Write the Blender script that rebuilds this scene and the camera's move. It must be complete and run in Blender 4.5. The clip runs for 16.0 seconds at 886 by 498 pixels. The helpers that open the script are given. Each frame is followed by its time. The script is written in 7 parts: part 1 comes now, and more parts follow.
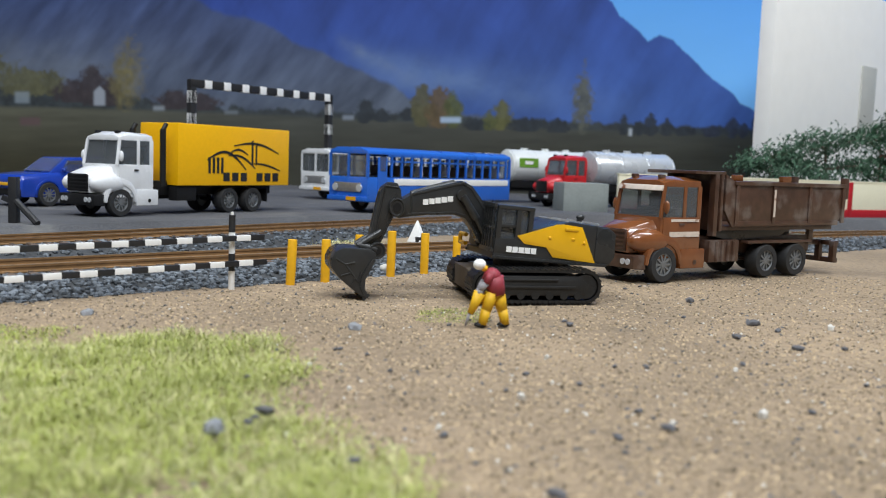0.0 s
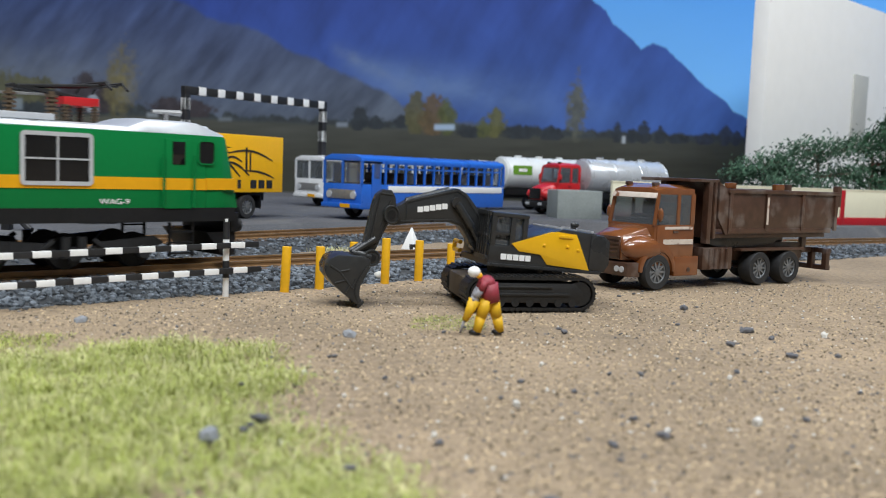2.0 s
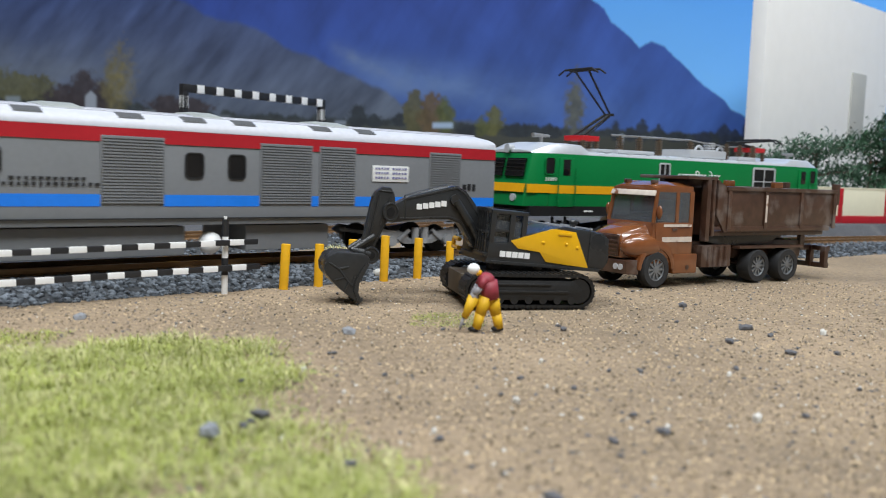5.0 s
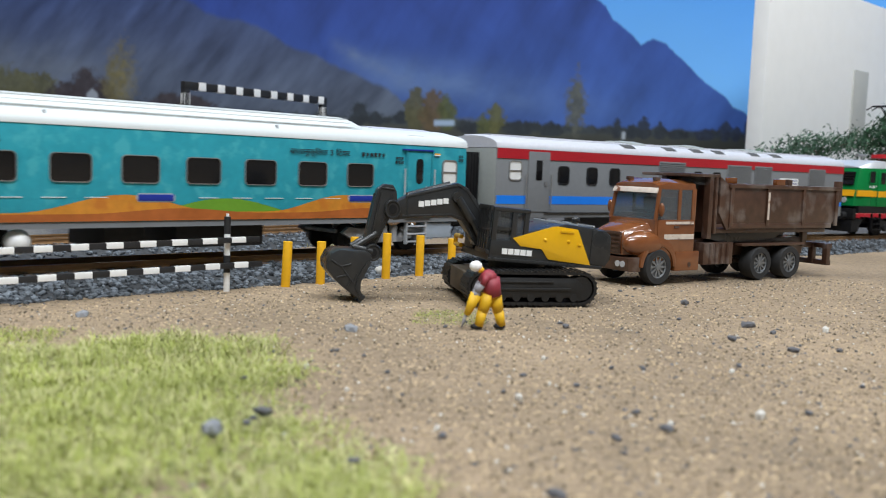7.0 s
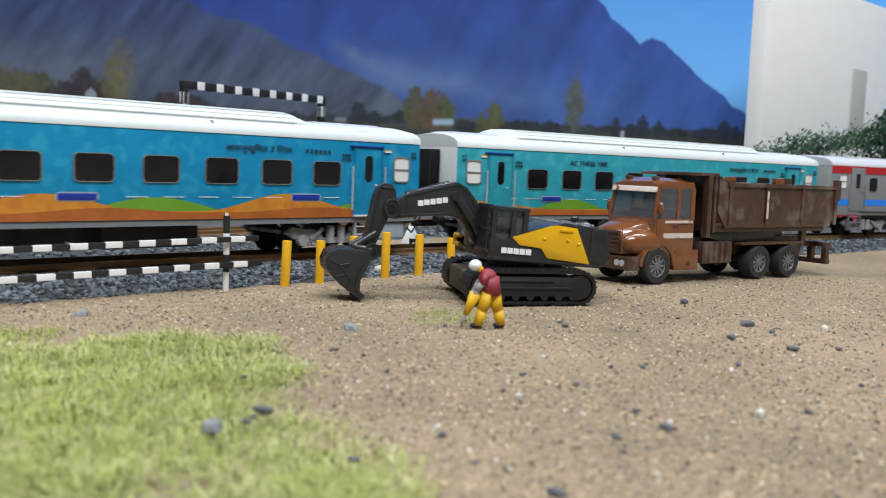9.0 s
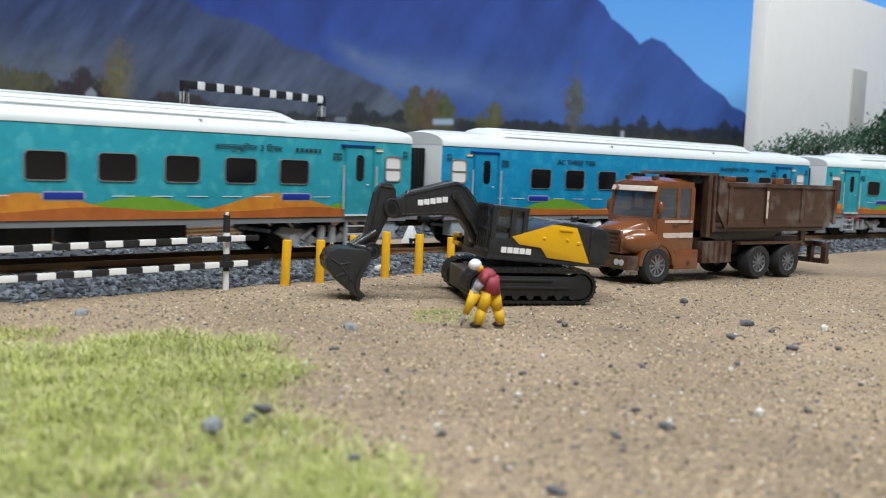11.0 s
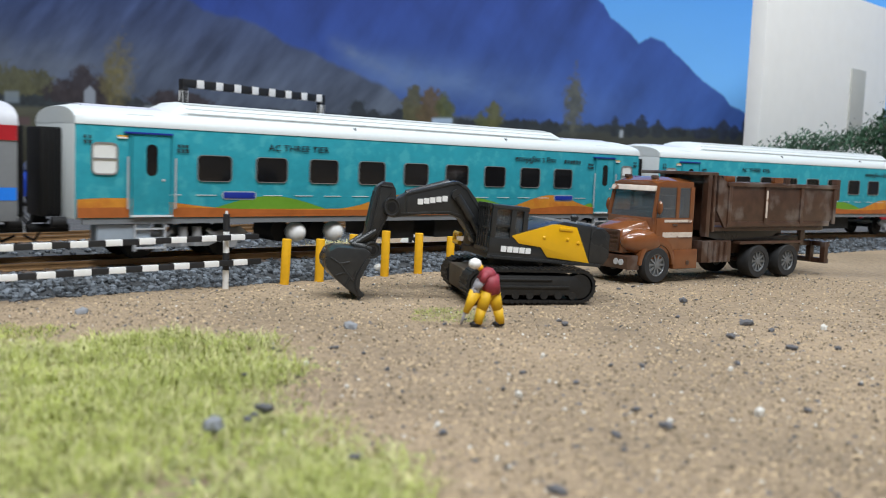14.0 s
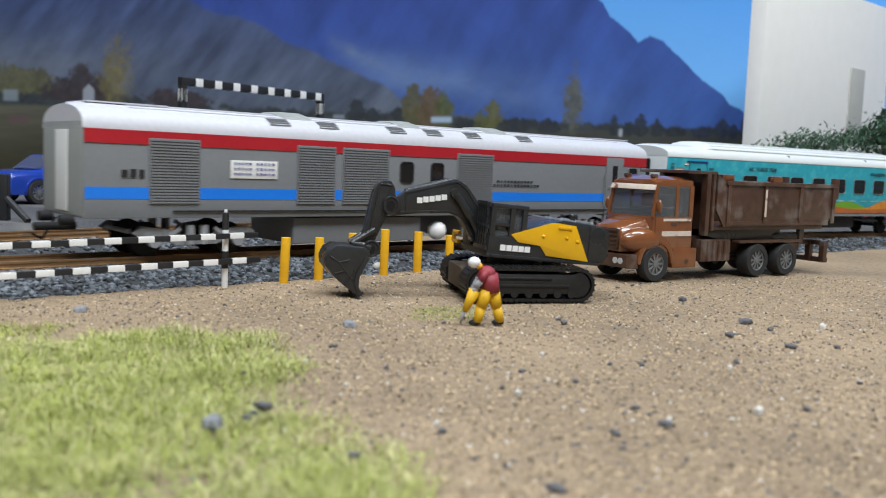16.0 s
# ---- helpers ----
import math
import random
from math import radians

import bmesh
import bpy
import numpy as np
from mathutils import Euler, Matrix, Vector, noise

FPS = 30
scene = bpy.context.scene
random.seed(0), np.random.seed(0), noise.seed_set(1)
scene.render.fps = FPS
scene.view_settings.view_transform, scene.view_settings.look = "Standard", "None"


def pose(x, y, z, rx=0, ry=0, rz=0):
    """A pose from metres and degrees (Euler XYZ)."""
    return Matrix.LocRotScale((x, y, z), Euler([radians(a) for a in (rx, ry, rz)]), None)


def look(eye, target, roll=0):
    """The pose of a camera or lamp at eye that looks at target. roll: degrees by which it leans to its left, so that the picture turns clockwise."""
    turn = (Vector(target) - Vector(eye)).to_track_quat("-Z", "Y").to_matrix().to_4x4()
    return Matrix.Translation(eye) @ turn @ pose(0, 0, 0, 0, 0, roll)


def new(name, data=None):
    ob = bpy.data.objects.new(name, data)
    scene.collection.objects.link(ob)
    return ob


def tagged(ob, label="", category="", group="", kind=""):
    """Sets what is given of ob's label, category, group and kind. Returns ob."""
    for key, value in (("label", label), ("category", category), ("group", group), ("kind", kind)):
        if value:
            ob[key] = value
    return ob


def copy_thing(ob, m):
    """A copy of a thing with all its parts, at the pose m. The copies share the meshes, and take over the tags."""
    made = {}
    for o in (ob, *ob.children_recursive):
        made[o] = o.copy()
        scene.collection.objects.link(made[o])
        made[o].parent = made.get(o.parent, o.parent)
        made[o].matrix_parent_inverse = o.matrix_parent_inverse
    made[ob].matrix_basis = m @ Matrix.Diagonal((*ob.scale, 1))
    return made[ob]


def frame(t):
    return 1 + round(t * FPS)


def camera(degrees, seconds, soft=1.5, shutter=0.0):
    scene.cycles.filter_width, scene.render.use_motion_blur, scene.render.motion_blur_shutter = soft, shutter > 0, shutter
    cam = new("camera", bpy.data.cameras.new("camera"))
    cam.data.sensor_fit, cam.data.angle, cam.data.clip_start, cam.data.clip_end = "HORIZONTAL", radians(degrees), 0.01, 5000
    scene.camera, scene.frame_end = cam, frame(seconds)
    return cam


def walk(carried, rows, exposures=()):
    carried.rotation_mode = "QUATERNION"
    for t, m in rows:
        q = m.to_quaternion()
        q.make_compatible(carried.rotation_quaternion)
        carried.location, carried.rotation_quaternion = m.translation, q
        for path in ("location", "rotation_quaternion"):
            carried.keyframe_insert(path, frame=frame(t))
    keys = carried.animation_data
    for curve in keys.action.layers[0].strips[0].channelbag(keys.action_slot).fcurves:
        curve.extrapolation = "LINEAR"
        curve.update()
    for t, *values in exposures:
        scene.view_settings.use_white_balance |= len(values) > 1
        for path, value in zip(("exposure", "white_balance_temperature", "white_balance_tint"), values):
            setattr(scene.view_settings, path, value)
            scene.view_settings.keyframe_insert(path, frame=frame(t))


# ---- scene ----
cam = camera(52.2, 16.0, soft=1.0, shutter=0.25)

# seconds, pan, tilt and roll in degrees off the resting aim, drift of the eye in metres
DRIFT = [
    (0.0, -0.694, 0.044, -0.231, 0.00145, 0.00031, 0.00066),
    (0.3, -0.590, -0.088, -0.203, 0.00128, 0.00026, 0.00068),
    (0.6, -0.505, -0.207, -0.185, 0.00118, 0.00025, 0.00068),
    (0.9, -0.457, -0.299, -0.185, 0.00125, 0.00032, 0.00067),
    (1.2, -0.403, -0.365, -0.167, 0.00122, 0.00027, 0.00069),
    (1.5, -0.346, -0.418, -0.140, 0.00114, 0.00016, 0.00073),
    (2.0, -0.296, -0.419, -0.135, 0.00114, 0.00015, 0.00073),
    (2.5, -0.265, -0.419, -0.158, 0.00114, 0.00002, 0.00066),
    (3.0, -0.226, -0.370, -0.093, 0.00104, 0.00006, 0.00066),
    (3.5, -0.208, -0.360, -0.093, 0.00103, 0.00033, 0.00046),
    (4.2, -0.137, -0.350, -0.121, 0.00078, 0.00003, 0.00041),
    (6.3, -0.229, -0.254, -0.129, 0.00081, 0.00033, 0.00022),
    (7.0, -0.239, -0.182, -0.141, 0.00056, 0.00025, 0.00022),
    (7.5, -0.218, -0.165, -0.124, 0.00056, 0.00005, 0.00032),
    (8.0, -0.210, -0.170, -0.126, 0.00047, 0.00018, 0.00026),
    (8.6, -0.164, -0.127, -0.134, 0.00035, 0.00026, 0.00021),
    (9.2, -0.162, -0.141, -0.184, 0.00042, 0.00028, 0.00014),
    (11.3, -0.147, -0.125, -0.134, 0.00043, -0.00003, 0.00005),
    (12.0, -0.086, -0.098, -0.093, 0.00033, 0.00009, 0.00003),
    (12.5, -0.064, -0.055, -0.043, 0.00015, 0.00015, 0.00017),
    (13.0, -0.097, -0.083, -0.094, 0.00026, 0.00012, 0.00011),
    (13.5, -0.114, -0.082, -0.089, 0.00030, -0.00003, 0.00007),
    (14.0, -0.068, -0.069, -0.063, 0.00007, -0.00004, 0.00009),
    (14.5, -0.050, -0.072, -0.071, 0.00013, -0.00003, 0.00007),
    (15.0, -0.030, -0.048, -0.041, 0.00008, -0.00004, 0.00001),
    (15.5, -0.007, -0.029, -0.045, 0.00005, -0.00002, -0.00006),
    (16.0, -0.000, -0.000, -0.000, 0.00000, -0.00000, -0.00000),
]


def aim(pan, tilt, roll, dx, dy, dz):
    eye = Vector((dx, dy, 0.0408 + dz))
    p, d = radians(pan), radians(5.391 + tilt)
    way = Vector((math.sin(p) * math.cos(d), math.cos(p) * math.cos(d), -math.sin(d)))
    return look(eye, eye + way, 2.292 + roll)


cam.data.dof.use_dof = True
cam.data.dof.focus_distance = 0.34
cam.data.dof.aperture_fstop = 28
walk(cam, [(r[0], aim(*r[1:])) for r in DRIFT])

# ---- light: a closed room with ceiling lamps over the layout ----
world = bpy.data.worlds.new("room_dark")
world.use_nodes = True
world.node_tree.nodes["Background"].inputs[0].default_value = (0.8, 0.85, 0.9, 1)
world.node_tree.nodes["Background"].inputs[1].default_value = 0.03
scene.world = world
scene.view_settings.exposure = 0.07


def ceiling_lamp(x, y, sx, sy, watts):
    lamp = bpy.data.lights.new("ceiling_lamp", "AREA")
    lamp.shape, lamp.size, lamp.size_y, lamp.energy, lamp.color = "RECTANGLE", sx, sy, watts, (0.90, 0.955, 1.0)
    ob = new("ceiling_lamp", lamp)
    ob.location = (x, y, 1.42)
    return ob


ceiling_lamp(-0.55, 0.2, 1.2, 0.16, 13)
ceiling_lamp(0.85, 0.2, 1.2, 0.16, 18)
ceiling_lamp(0.1, -0.8, 1.2, 0.16, 35)


# ---- materials ----
def material(name, color, rough=0.5, metal=0.0, vary=0.12, grain=600.0, stain=60.0, bump=0.0, second=None, amount=0.5, sharp=0.12, coat=0.0, each=0.0):
    """A surface with variation at two scales; second: a colour that shows in patches."""
    m = bpy.data.materials.new(name)
    m.use_nodes = True
    n, l = m.node_tree.nodes, m.node_tree.links
    b = n["Principled BSDF"]
    b.inputs["Roughness"].default_value, b.inputs["Metallic"].default_value = rough, metal
    b.inputs["Coat Weight"].default_value = coat
    geo = n.new("ShaderNodeTexCoord")
    fine, wide = n.new("ShaderNodeTexNoise"), n.new("ShaderNodeTexNoise")
    fine.inputs["Scale"].default_value, wide.inputs["Scale"].default_value = grain, stain
    fine.inputs["Detail"].default_value, wide.inputs["Detail"].default_value = 3, 4
    for t in (fine, wide):
        l.new(geo.outputs["Object"], t.inputs["Vector"])
    hsv = n.new("ShaderNodeHueSaturation")
    hsv.inputs["Color"].default_value = (*color, 1)
    add = n.new("ShaderNodeMath")
    add.operation = "ADD"
    l.new(fine.outputs["Fac"], add.inputs[0])
    l.new(wide.outputs["Fac"], add.inputs[1])
    rng = n.new("ShaderNodeMapRange")
    rng.inputs["From Min"].default_value, rng.inputs["From Max"].default_value = 0.6, 1.4
    rng.inputs["To Min"].default_value, rng.inputs["To Max"].default_value = 1 - vary, 1 + vary
    l.new(add.outputs[0], rng.inputs["Value"])
    value = rng.outputs[0]
    if each:
        info = n.new("ShaderNodeNewGeometry")
        r2 = n.new("ShaderNodeMapRange")
        r2.inputs["To Min"].default_value, r2.inputs["To Max"].default_value = 1 - each, 1 + each
        l.new(info.outputs["Random Per Island"], r2.inputs["Value"])
        mul = n.new("ShaderNodeMath")
        mul.operation = "MULTIPLY"
        l.new(value, mul.inputs[0])
        l.new(r2.outputs[0], mul.inputs[1])
        value = mul.outputs[0]
    l.new(value, hsv.inputs["Value"])
    out = hsv.outputs["Color"]
    if second:
        mix = n.new("ShaderNodeMix")
        mix.data_type = "RGBA"
        patch = n.new("ShaderNodeTexNoise")
        patch.inputs["Scale"].default_value, patch.inputs["Detail"].default_value = stain * 1.7, 6
        l.new(geo.outputs["Object"], patch.inputs["Vector"])
        step = n.new("ShaderNodeMapRange")
        step.inputs["From Min"].default_value, step.inputs["From Max"].default_value = 1 - amount, 1 - amount + sharp
        l.new(patch.outputs["Fac"], step.inputs["Value"])
        l.new(step.outputs[0], mix.inputs["Factor"])
        l.new(out, mix.inputs[6])
        mix.inputs[7].default_value = (*second, 1)
        out = mix.outputs[2]
    l.new(out, b.inputs["Base Color"])
    r3 = n.new("ShaderNodeMapRange")
    r3.inputs["To Min"].default_value, r3.inputs["To Max"].default_value = max(0.02, rough - 0.12), min(1, rough + 0.12)
    l.new(wide.outputs["Fac"], r3.inputs["Value"])
    l.new(r3.outputs[0], b.inputs["Roughness"])
    if bump:
        bp = n.new("ShaderNodeBump")
        bp.inputs["Distance"].default_value, bp.inputs["Strength"].default_value = bump, 0.8
        l.new(fine.outputs["Fac"], bp.inputs["Height"])
        l.new(bp.outputs[0], b.inputs["Normal"])
    return m


def glass_material(name, color, rough=0.05):
    m = material(name, color, rough, vary=0.03)
    m.node_tree.nodes["Principled BSDF"].inputs["Transmission Weight"].default_value = 0.85
    m.node_tree.nodes["Principled BSDF"].inputs["IOR"].default_value = 1.3
    return m


SAND = material("sand", (0.262, 0.194, 0.126), 0.95, vary=0.5, grain=620, stain=14, bump=0.0009, second=(0.135, 0.104, 0.074), amount=0.43, sharp=0.3)
GRIT = material("grit", (0.31, 0.235, 0.15), 0.9, vary=0.2, grain=900, each=0.85)
DARK_STONE = material("dark_stone", (0.10, 0.10, 0.11), 0.8, vary=0.3, grain=1200, bump=0.0002, each=0.5)
PALE_STONE = material("pale_stone", (0.62, 0.6, 0.56), 0.8, vary=0.2, grain=900, bump=0.0002)
BALLAST = material("ballast_stone", (0.095, 0.108, 0.124), 0.66, vary=0.35, grain=900, bump=0.0002, each=0.75)
BALLAST_BED = material("ballast_bed", (0.045, 0.048, 0.052), 0.95, vary=0.5, grain=700, bump=0.0006)
RUST = material("rusty_rail", (0.27, 0.155, 0.07), 0.5, 0.3, vary=0.3, grain=300, stain=40)
RAILHEAD = material("worn_rail_head", (0.42, 0.30, 0.19), 0.32, 0.8, vary=0.2)
SLEEPER = material("sleeper", (0.12, 0.085, 0.065), 0.8, vary=0.3, grain=500, bump=0.0001)
ASPHALT = material("asphalt", (0.085, 0.086, 0.094), 0.9, vary=0.4, grain=1100, stain=22, bump=0.0005, second=(0.15, 0.148, 0.145), amount=0.44, sharp=0.2)
GRASS = material("grass", (0.335, 0.37, 0.092), 0.8, vary=0.3, grain=90, stain=22, each=0.25)
GRASS_DRY = material("dry_grass", (0.55, 0.53, 0.26), 0.8, vary=0.2, grain=200, stain=30, each=0.3)
MOSS = material("green_scatter", (0.23, 0.25, 0.085), 0.95, vary=0.35, grain=300, stain=30, bump=0.0005, second=(0.27, 0.23, 0.14), amount=0.5, sharp=0.2)
# unseen walls and ceiling: grey, so less light bounces back and shadows deepen
ROOM = material("room_wall_grey", (0.38, 0.38, 0.37), 0.9, vary=0.05, grain=30, stain=4)
YELLOW_POST = material("yellow_paint", (0.82, 0.43, 0.01), 0.5, vary=0.1, grain=500)
WHITE = material("white_paint", (0.84, 0.84, 0.83), 0.5, vary=0.06)
BLACK = material("black_paint", (0.018, 0.018, 0.02), 0.5, vary=0.25)
PLASTER = material("white_board", (0.86, 0.85, 0.83), 0.85, vary=0.03, grain=60, stain=6)
BLACK_PLASTIC = material("black_plastic", (0.012, 0.012, 0.013), 0.5, vary=0.25)
GREEN = material("green_paint", (0.003, 0.18, 0.045), 0.4, vary=0.06)
LOCO_YELLOW = material("yellow_band", (0.75, 0.36, 0.01), 0.35, vary=0.06)
SILVER = material("silver_paint", (0.55, 0.57, 0.6), 0.35, 0.25, vary=0.06)
STEEL = material("grey_metal", (0.33, 0.33, 0.33), 0.45, 0.6, vary=0.2)
DARK_STEEL = material("dark_underframe", (0.02, 0.02, 0.021), 0.6, 0.1, vary=0.35, grain=400)
TEAL = material("teal_paint", (0.024, 0.285, 0.36), 0.42, vary=0.12, grain=420, stain=120, second=(0.05, 0.345, 0.41), amount=0.47, sharp=0.10)
SKY_BLUE = material("blue_teal_paint", (0.006, 0.215, 0.41), 0.4, vary=0.12, grain=420, stain=120, second=(0.02, 0.27, 0.46), amount=0.47, sharp=0.10)
COACH_WHITE = material("coach_roof_white", (0.63, 0.67, 0.68), 0.45, vary=0.04, stain=15)
ORANGE = material("orange_paint", (0.56, 0.22, 0.022), 0.5, vary=0.18, grain=500, stain=90, second=(0.50, 0.16, 0.018), amount=0.5)
RUST_ORANGE = material("dark_orange_paint", (0.38, 0.105, 0.02), 0.5, vary=0.2, grain=500, stain=90)
BOGIE = material("bogie_grey_plastic", (0.27, 0.275, 0.285), 0.45, vary=0.3, grain=400, stain=90)
ROOF_PALE = material("lilac_roof_panel", (0.50, 0.51, 0.58), 0.45, vary=0.05)
LEAF_GREEN = material("green_wave_paint", (0.13, 0.30, 0.022), 0.5, vary=0.1)
NAVY = material("navy_plate", (0.01, 0.03, 0.28), 0.4, vary=0.05)
VAN_GREY = material("grey_coach_paint", (0.192, 0.202, 0.215), 0.45, vary=0.06)
VAN_RED = material("red_band", (0.42, 0.012, 0.022), 0.4, vary=0.08)
VAN_BLUE = material("blue_band", (0.012, 0.20, 0.80), 0.4, vary=0.06)
ROOF_SILVER = material("silver_roof", (0.54, 0.55, 0.60), 0.45, 0.0, vary=0.08, stain=20)
WINDOW = material("dark_window", (0.008, 0.008, 0.009), 0.12, vary=0.2)
SILVER_BLUE = material("pale_blue_grey", (0.33, 0.38, 0.44), 0.45, vary=0.08)
WINDOW_WHITE = material("frosted_window", (0.75, 0.76, 0.75), 0.4, vary=0.04)
RED = material("red_paint", (0.5, 0.015, 0.02), 0.35, vary=0.08, coat=0.2)
BRASS = material("brown_insulator", (0.10, 0.07, 0.045), 0.4, vary=0.2)

for m, level in ((GREEN, 0.22), (LOCO_YELLOW, 0.25), (TEAL, 0.3), (SKY_BLUE, 0.3), (BLACK_PLASTIC, 0.25), (DARK_STEEL, 0.3), (VAN_GREY, 0.3)):
    m.node_tree.nodes["Principled BSDF"].inputs["Specular IOR Level"].default_value = level


# ---- helpers for meshes, in millimetres ----
def box(bm, cx, cy, cz, sx, sy, sz, rz=0.0, ry=0.0):
    m = Matrix.Translation((cx, cy, cz)) @ Euler((0, radians(ry), radians(rz))).to_matrix().to_4x4() @ Matrix.Diagonal((sx, sy, sz, 1))
    bmesh.ops.create_cube(bm, size=1, matrix=m)
    return bm


def rod(bm, a, b, r, seg=10, r2=None):
    a, b = Vector(a), Vector(b)
    d = b - a
    m = Matrix.Translation((a + b) / 2) @ d.to_track_quat("Z", "Y").to_matrix().to_4x4()
    bmesh.ops.create_cone(bm, cap_ends=True, segments=seg, radius1=r, radius2=r if r2 is None else r2, depth=d.length, matrix=m)
    return bm


def ball(bm, x, y, z, rx, ry, rz, sub=1):
    bmesh.ops.create_icosphere(bm, subdivisions=sub, radius=1, matrix=Matrix.Translation((x, y, z)) @ Matrix.Diagonal((rx, ry, rz, 1)))
    return bm


def plate(bm, outline, y0, y1):
    """An outline in x and z, given thickness along y."""
    a = [bm.verts.new((x, y0, z)) for x, z in outline]
    b = [bm.verts.new((x, y1, z)) for x, z in outline]
    n = len(a)
    bm.faces.new(a)
    bm.faces.new(b[::-1])
    for i in range(n):
        bm.faces.new((a[i], b[i], b[(i + 1) % n], a[(i + 1) % n]))
    return bm


def loft(bm, sections):
    """Closed rings of equal length joined into a skin with end caps."""
    rings = [[bm.verts.new(v) for v in s] for s in sections]
    n = len(rings[0])
    for p, q in zip(rings, rings[1:]):
        for i in range(n):
            bm.faces.new((p[i], p[(i + 1) % n], q[(i + 1) % n], q[i]))
    bm.faces.new(rings[0][::-1])
    bm.faces.new(rings[-1])
    return bm


def part(name, bm, mat, parent=None, label="", soft=0.0, smooth=False):
    """One mesh object; its bmesh is in millimetres; soft: width of rounded edges in millimetres."""
    bmesh.ops.recalc_face_normals(bm, faces=bm.faces)
    if soft:
        edges = [e for e in bm.edges if len(e.link_faces) == 2 and e.calc_face_angle() > 0.6]
        bmesh.ops.bevel(bm, geom=edges, offset=soft, segments=2, profile=0.6, affect="EDGES", clamp_overlap=True)
    bmesh.ops.scale(bm, vec=(0.001, 0.001, 0.001), verts=bm.verts)
    me = bpy.data.meshes.new(name)
    bm.to_mesh(me)
    bm.free()
    if smooth or soft:
        me.shade_smooth()
        me.set_sharp_from_angle(angle=radians(38))
    me.materials.append(mat)
    ob = new(name, me)
    ob.parent = parent
    if label:
        tagged(ob, label)
    return ob


def quick(name, maker, mat, parent=None, label="", soft=0.0, smooth=False, *args):
    bm = bmesh.new()
    maker(bm, *args)
    return part(name, bm, mat, parent, label, soft, smooth)


def cube_part(name, dims, mat, parent, label="", soft=0.0, rz=0.0, ry=0.0):
    return part(name, box(bmesh.new(), *dims, rz=rz, ry=ry), mat, parent, label, soft)


def rod_part(name, a, b, r, mat, parent, label="", seg=12, r2=None):
    return part(name, rod(bmesh.new(), a, b, r, seg, r2), mat, parent, label, 0.0, True)


# ---- the line of the main track: heading grows with the way along it ----
def heading(s):
    k = 0.00037
    if s < -350:
        return 0.8125 - 350 * k
    if s < 560:
        return 0.8125 + k * s
    return min(0.8125 + k * 560 + (s - 560) / 700.0, 1.9)


WAY = {}
x, y = -116.65, 282.58
for s in range(0, 2700):
    WAY[s] = (x, y, heading(s))
    x, y = x + math.sin(heading(s)), y + math.cos(heading(s))
x, y = -116.65, 282.58
for s in range(-1, -2900, -1):
    x, y = x - math.sin(heading(s)), y - math.cos(heading(s))
    WAY[s] = (x, y, heading(s))


def on_way(s):
    i = math.floor(s)
    a, b, f = WAY[i], WAY[i + 1], s - i
    return tuple(p + (q - p) * f for p, q in zip(a, b))


RAIL = 7.2
YARD = 8.5


def chord(s, pivot):
    """The pose of a vehicle whose two bogies stand pivot before and behind s."""
    xa, ya, _ = on_way(s - pivot)
    xb, yb, _ = on_way(s + pivot)
    return pose((xa + xb) / 2000, (ya + yb) / 2000, RAIL / 1000, 0, 0, math.degrees(math.atan2(yb - ya, xb - xa)))


# the second track: straight
T2 = (-111.4, 426.3, radians(36.6))


def on_second(s):
    return T2[0] + s * math.sin(T2[2]), T2[1] + s * math.cos(T2[2]), T2[2]


# ---- ground, track beds, yard ----
def strip(bm, line, profile, lo, hi, step):
    """A profile of (side offset, height) swept along a line."""
    rows = []
    s = lo
    while s <= hi:
        x, y, h = line(s)
        rows.append([bm.verts.new((x + o * math.cos(h), y - o * math.sin(h), z)) for o, z in profile])
        s += step
    for a, b in zip(rows, rows[1:]):
        for i in range(len(profile) - 1):
            bm.faces.new((a[i], a[i + 1], b[i + 1], b[i]))
    return bm


def hump(x, y):
    """Height of the sandy ground in millimetres."""
    v = Vector((x / 60, y / 60, 0))
    w = Vector((x / 9, y / 9, 3))
    return 0.8 * noise.noise(v) * min(1, max(0, (y - 40) / 100)) + 0.22 * noise.noise(w) - 0.3


def ground():
    xs = [-6000, -3000, -1500, -800] + list(np.arange(-420, 421, 3.5)) + [800, 1500, 3000, 6000]
    ys = [-6000, -3000, -1200, -400] + list(np.arange(60, 480, 3.5)) + [700, 1200, 3000, 6000]
    verts = [(x, y, hump(x, y) if abs(x) < 430 and 50 < y < 490 else -0.3) for y in ys for x in xs]
    n = len(xs)
    faces = [(j * n + i, j * n + i + 1, (j + 1) * n + i + 1, (j + 1) * n + i) for j in range(len(ys) - 1) for i in range(n - 1)]
    me = bpy.data.meshes.new("ground")
    me.from_pydata([tuple(c / 1000 for c in v) for v in verts], [], faces)
    me.shade_smooth()
    me.materials.append(SAND)
    tagged(new("ground", me), "sandy brown model ground with scattered grit", "ground", kind="structure")


ground()

ICO = bmesh.new()
bmesh.ops.create_icosphere(ICO, subdivisions=1, radius=1)
ICO_V = np.array([v.co[:] for v in ICO.verts])
ICO_F = np.array([[v.index for v in f.verts] for f in ICO.faces])
ICO.free()


OCT_V = np.array([(1, 0, 0), (-1, 0, 0), (0, 1, 0), (0, -1, 0), (0, 0, 1), (0, 0, -1)], float)
OCT_F = np.array([(a, b, c) if (a < 1) == ((b < 3) == (c < 5)) else (b, a, c) for a in (0, 1) for b in (2, 3) for c in (4, 5)])


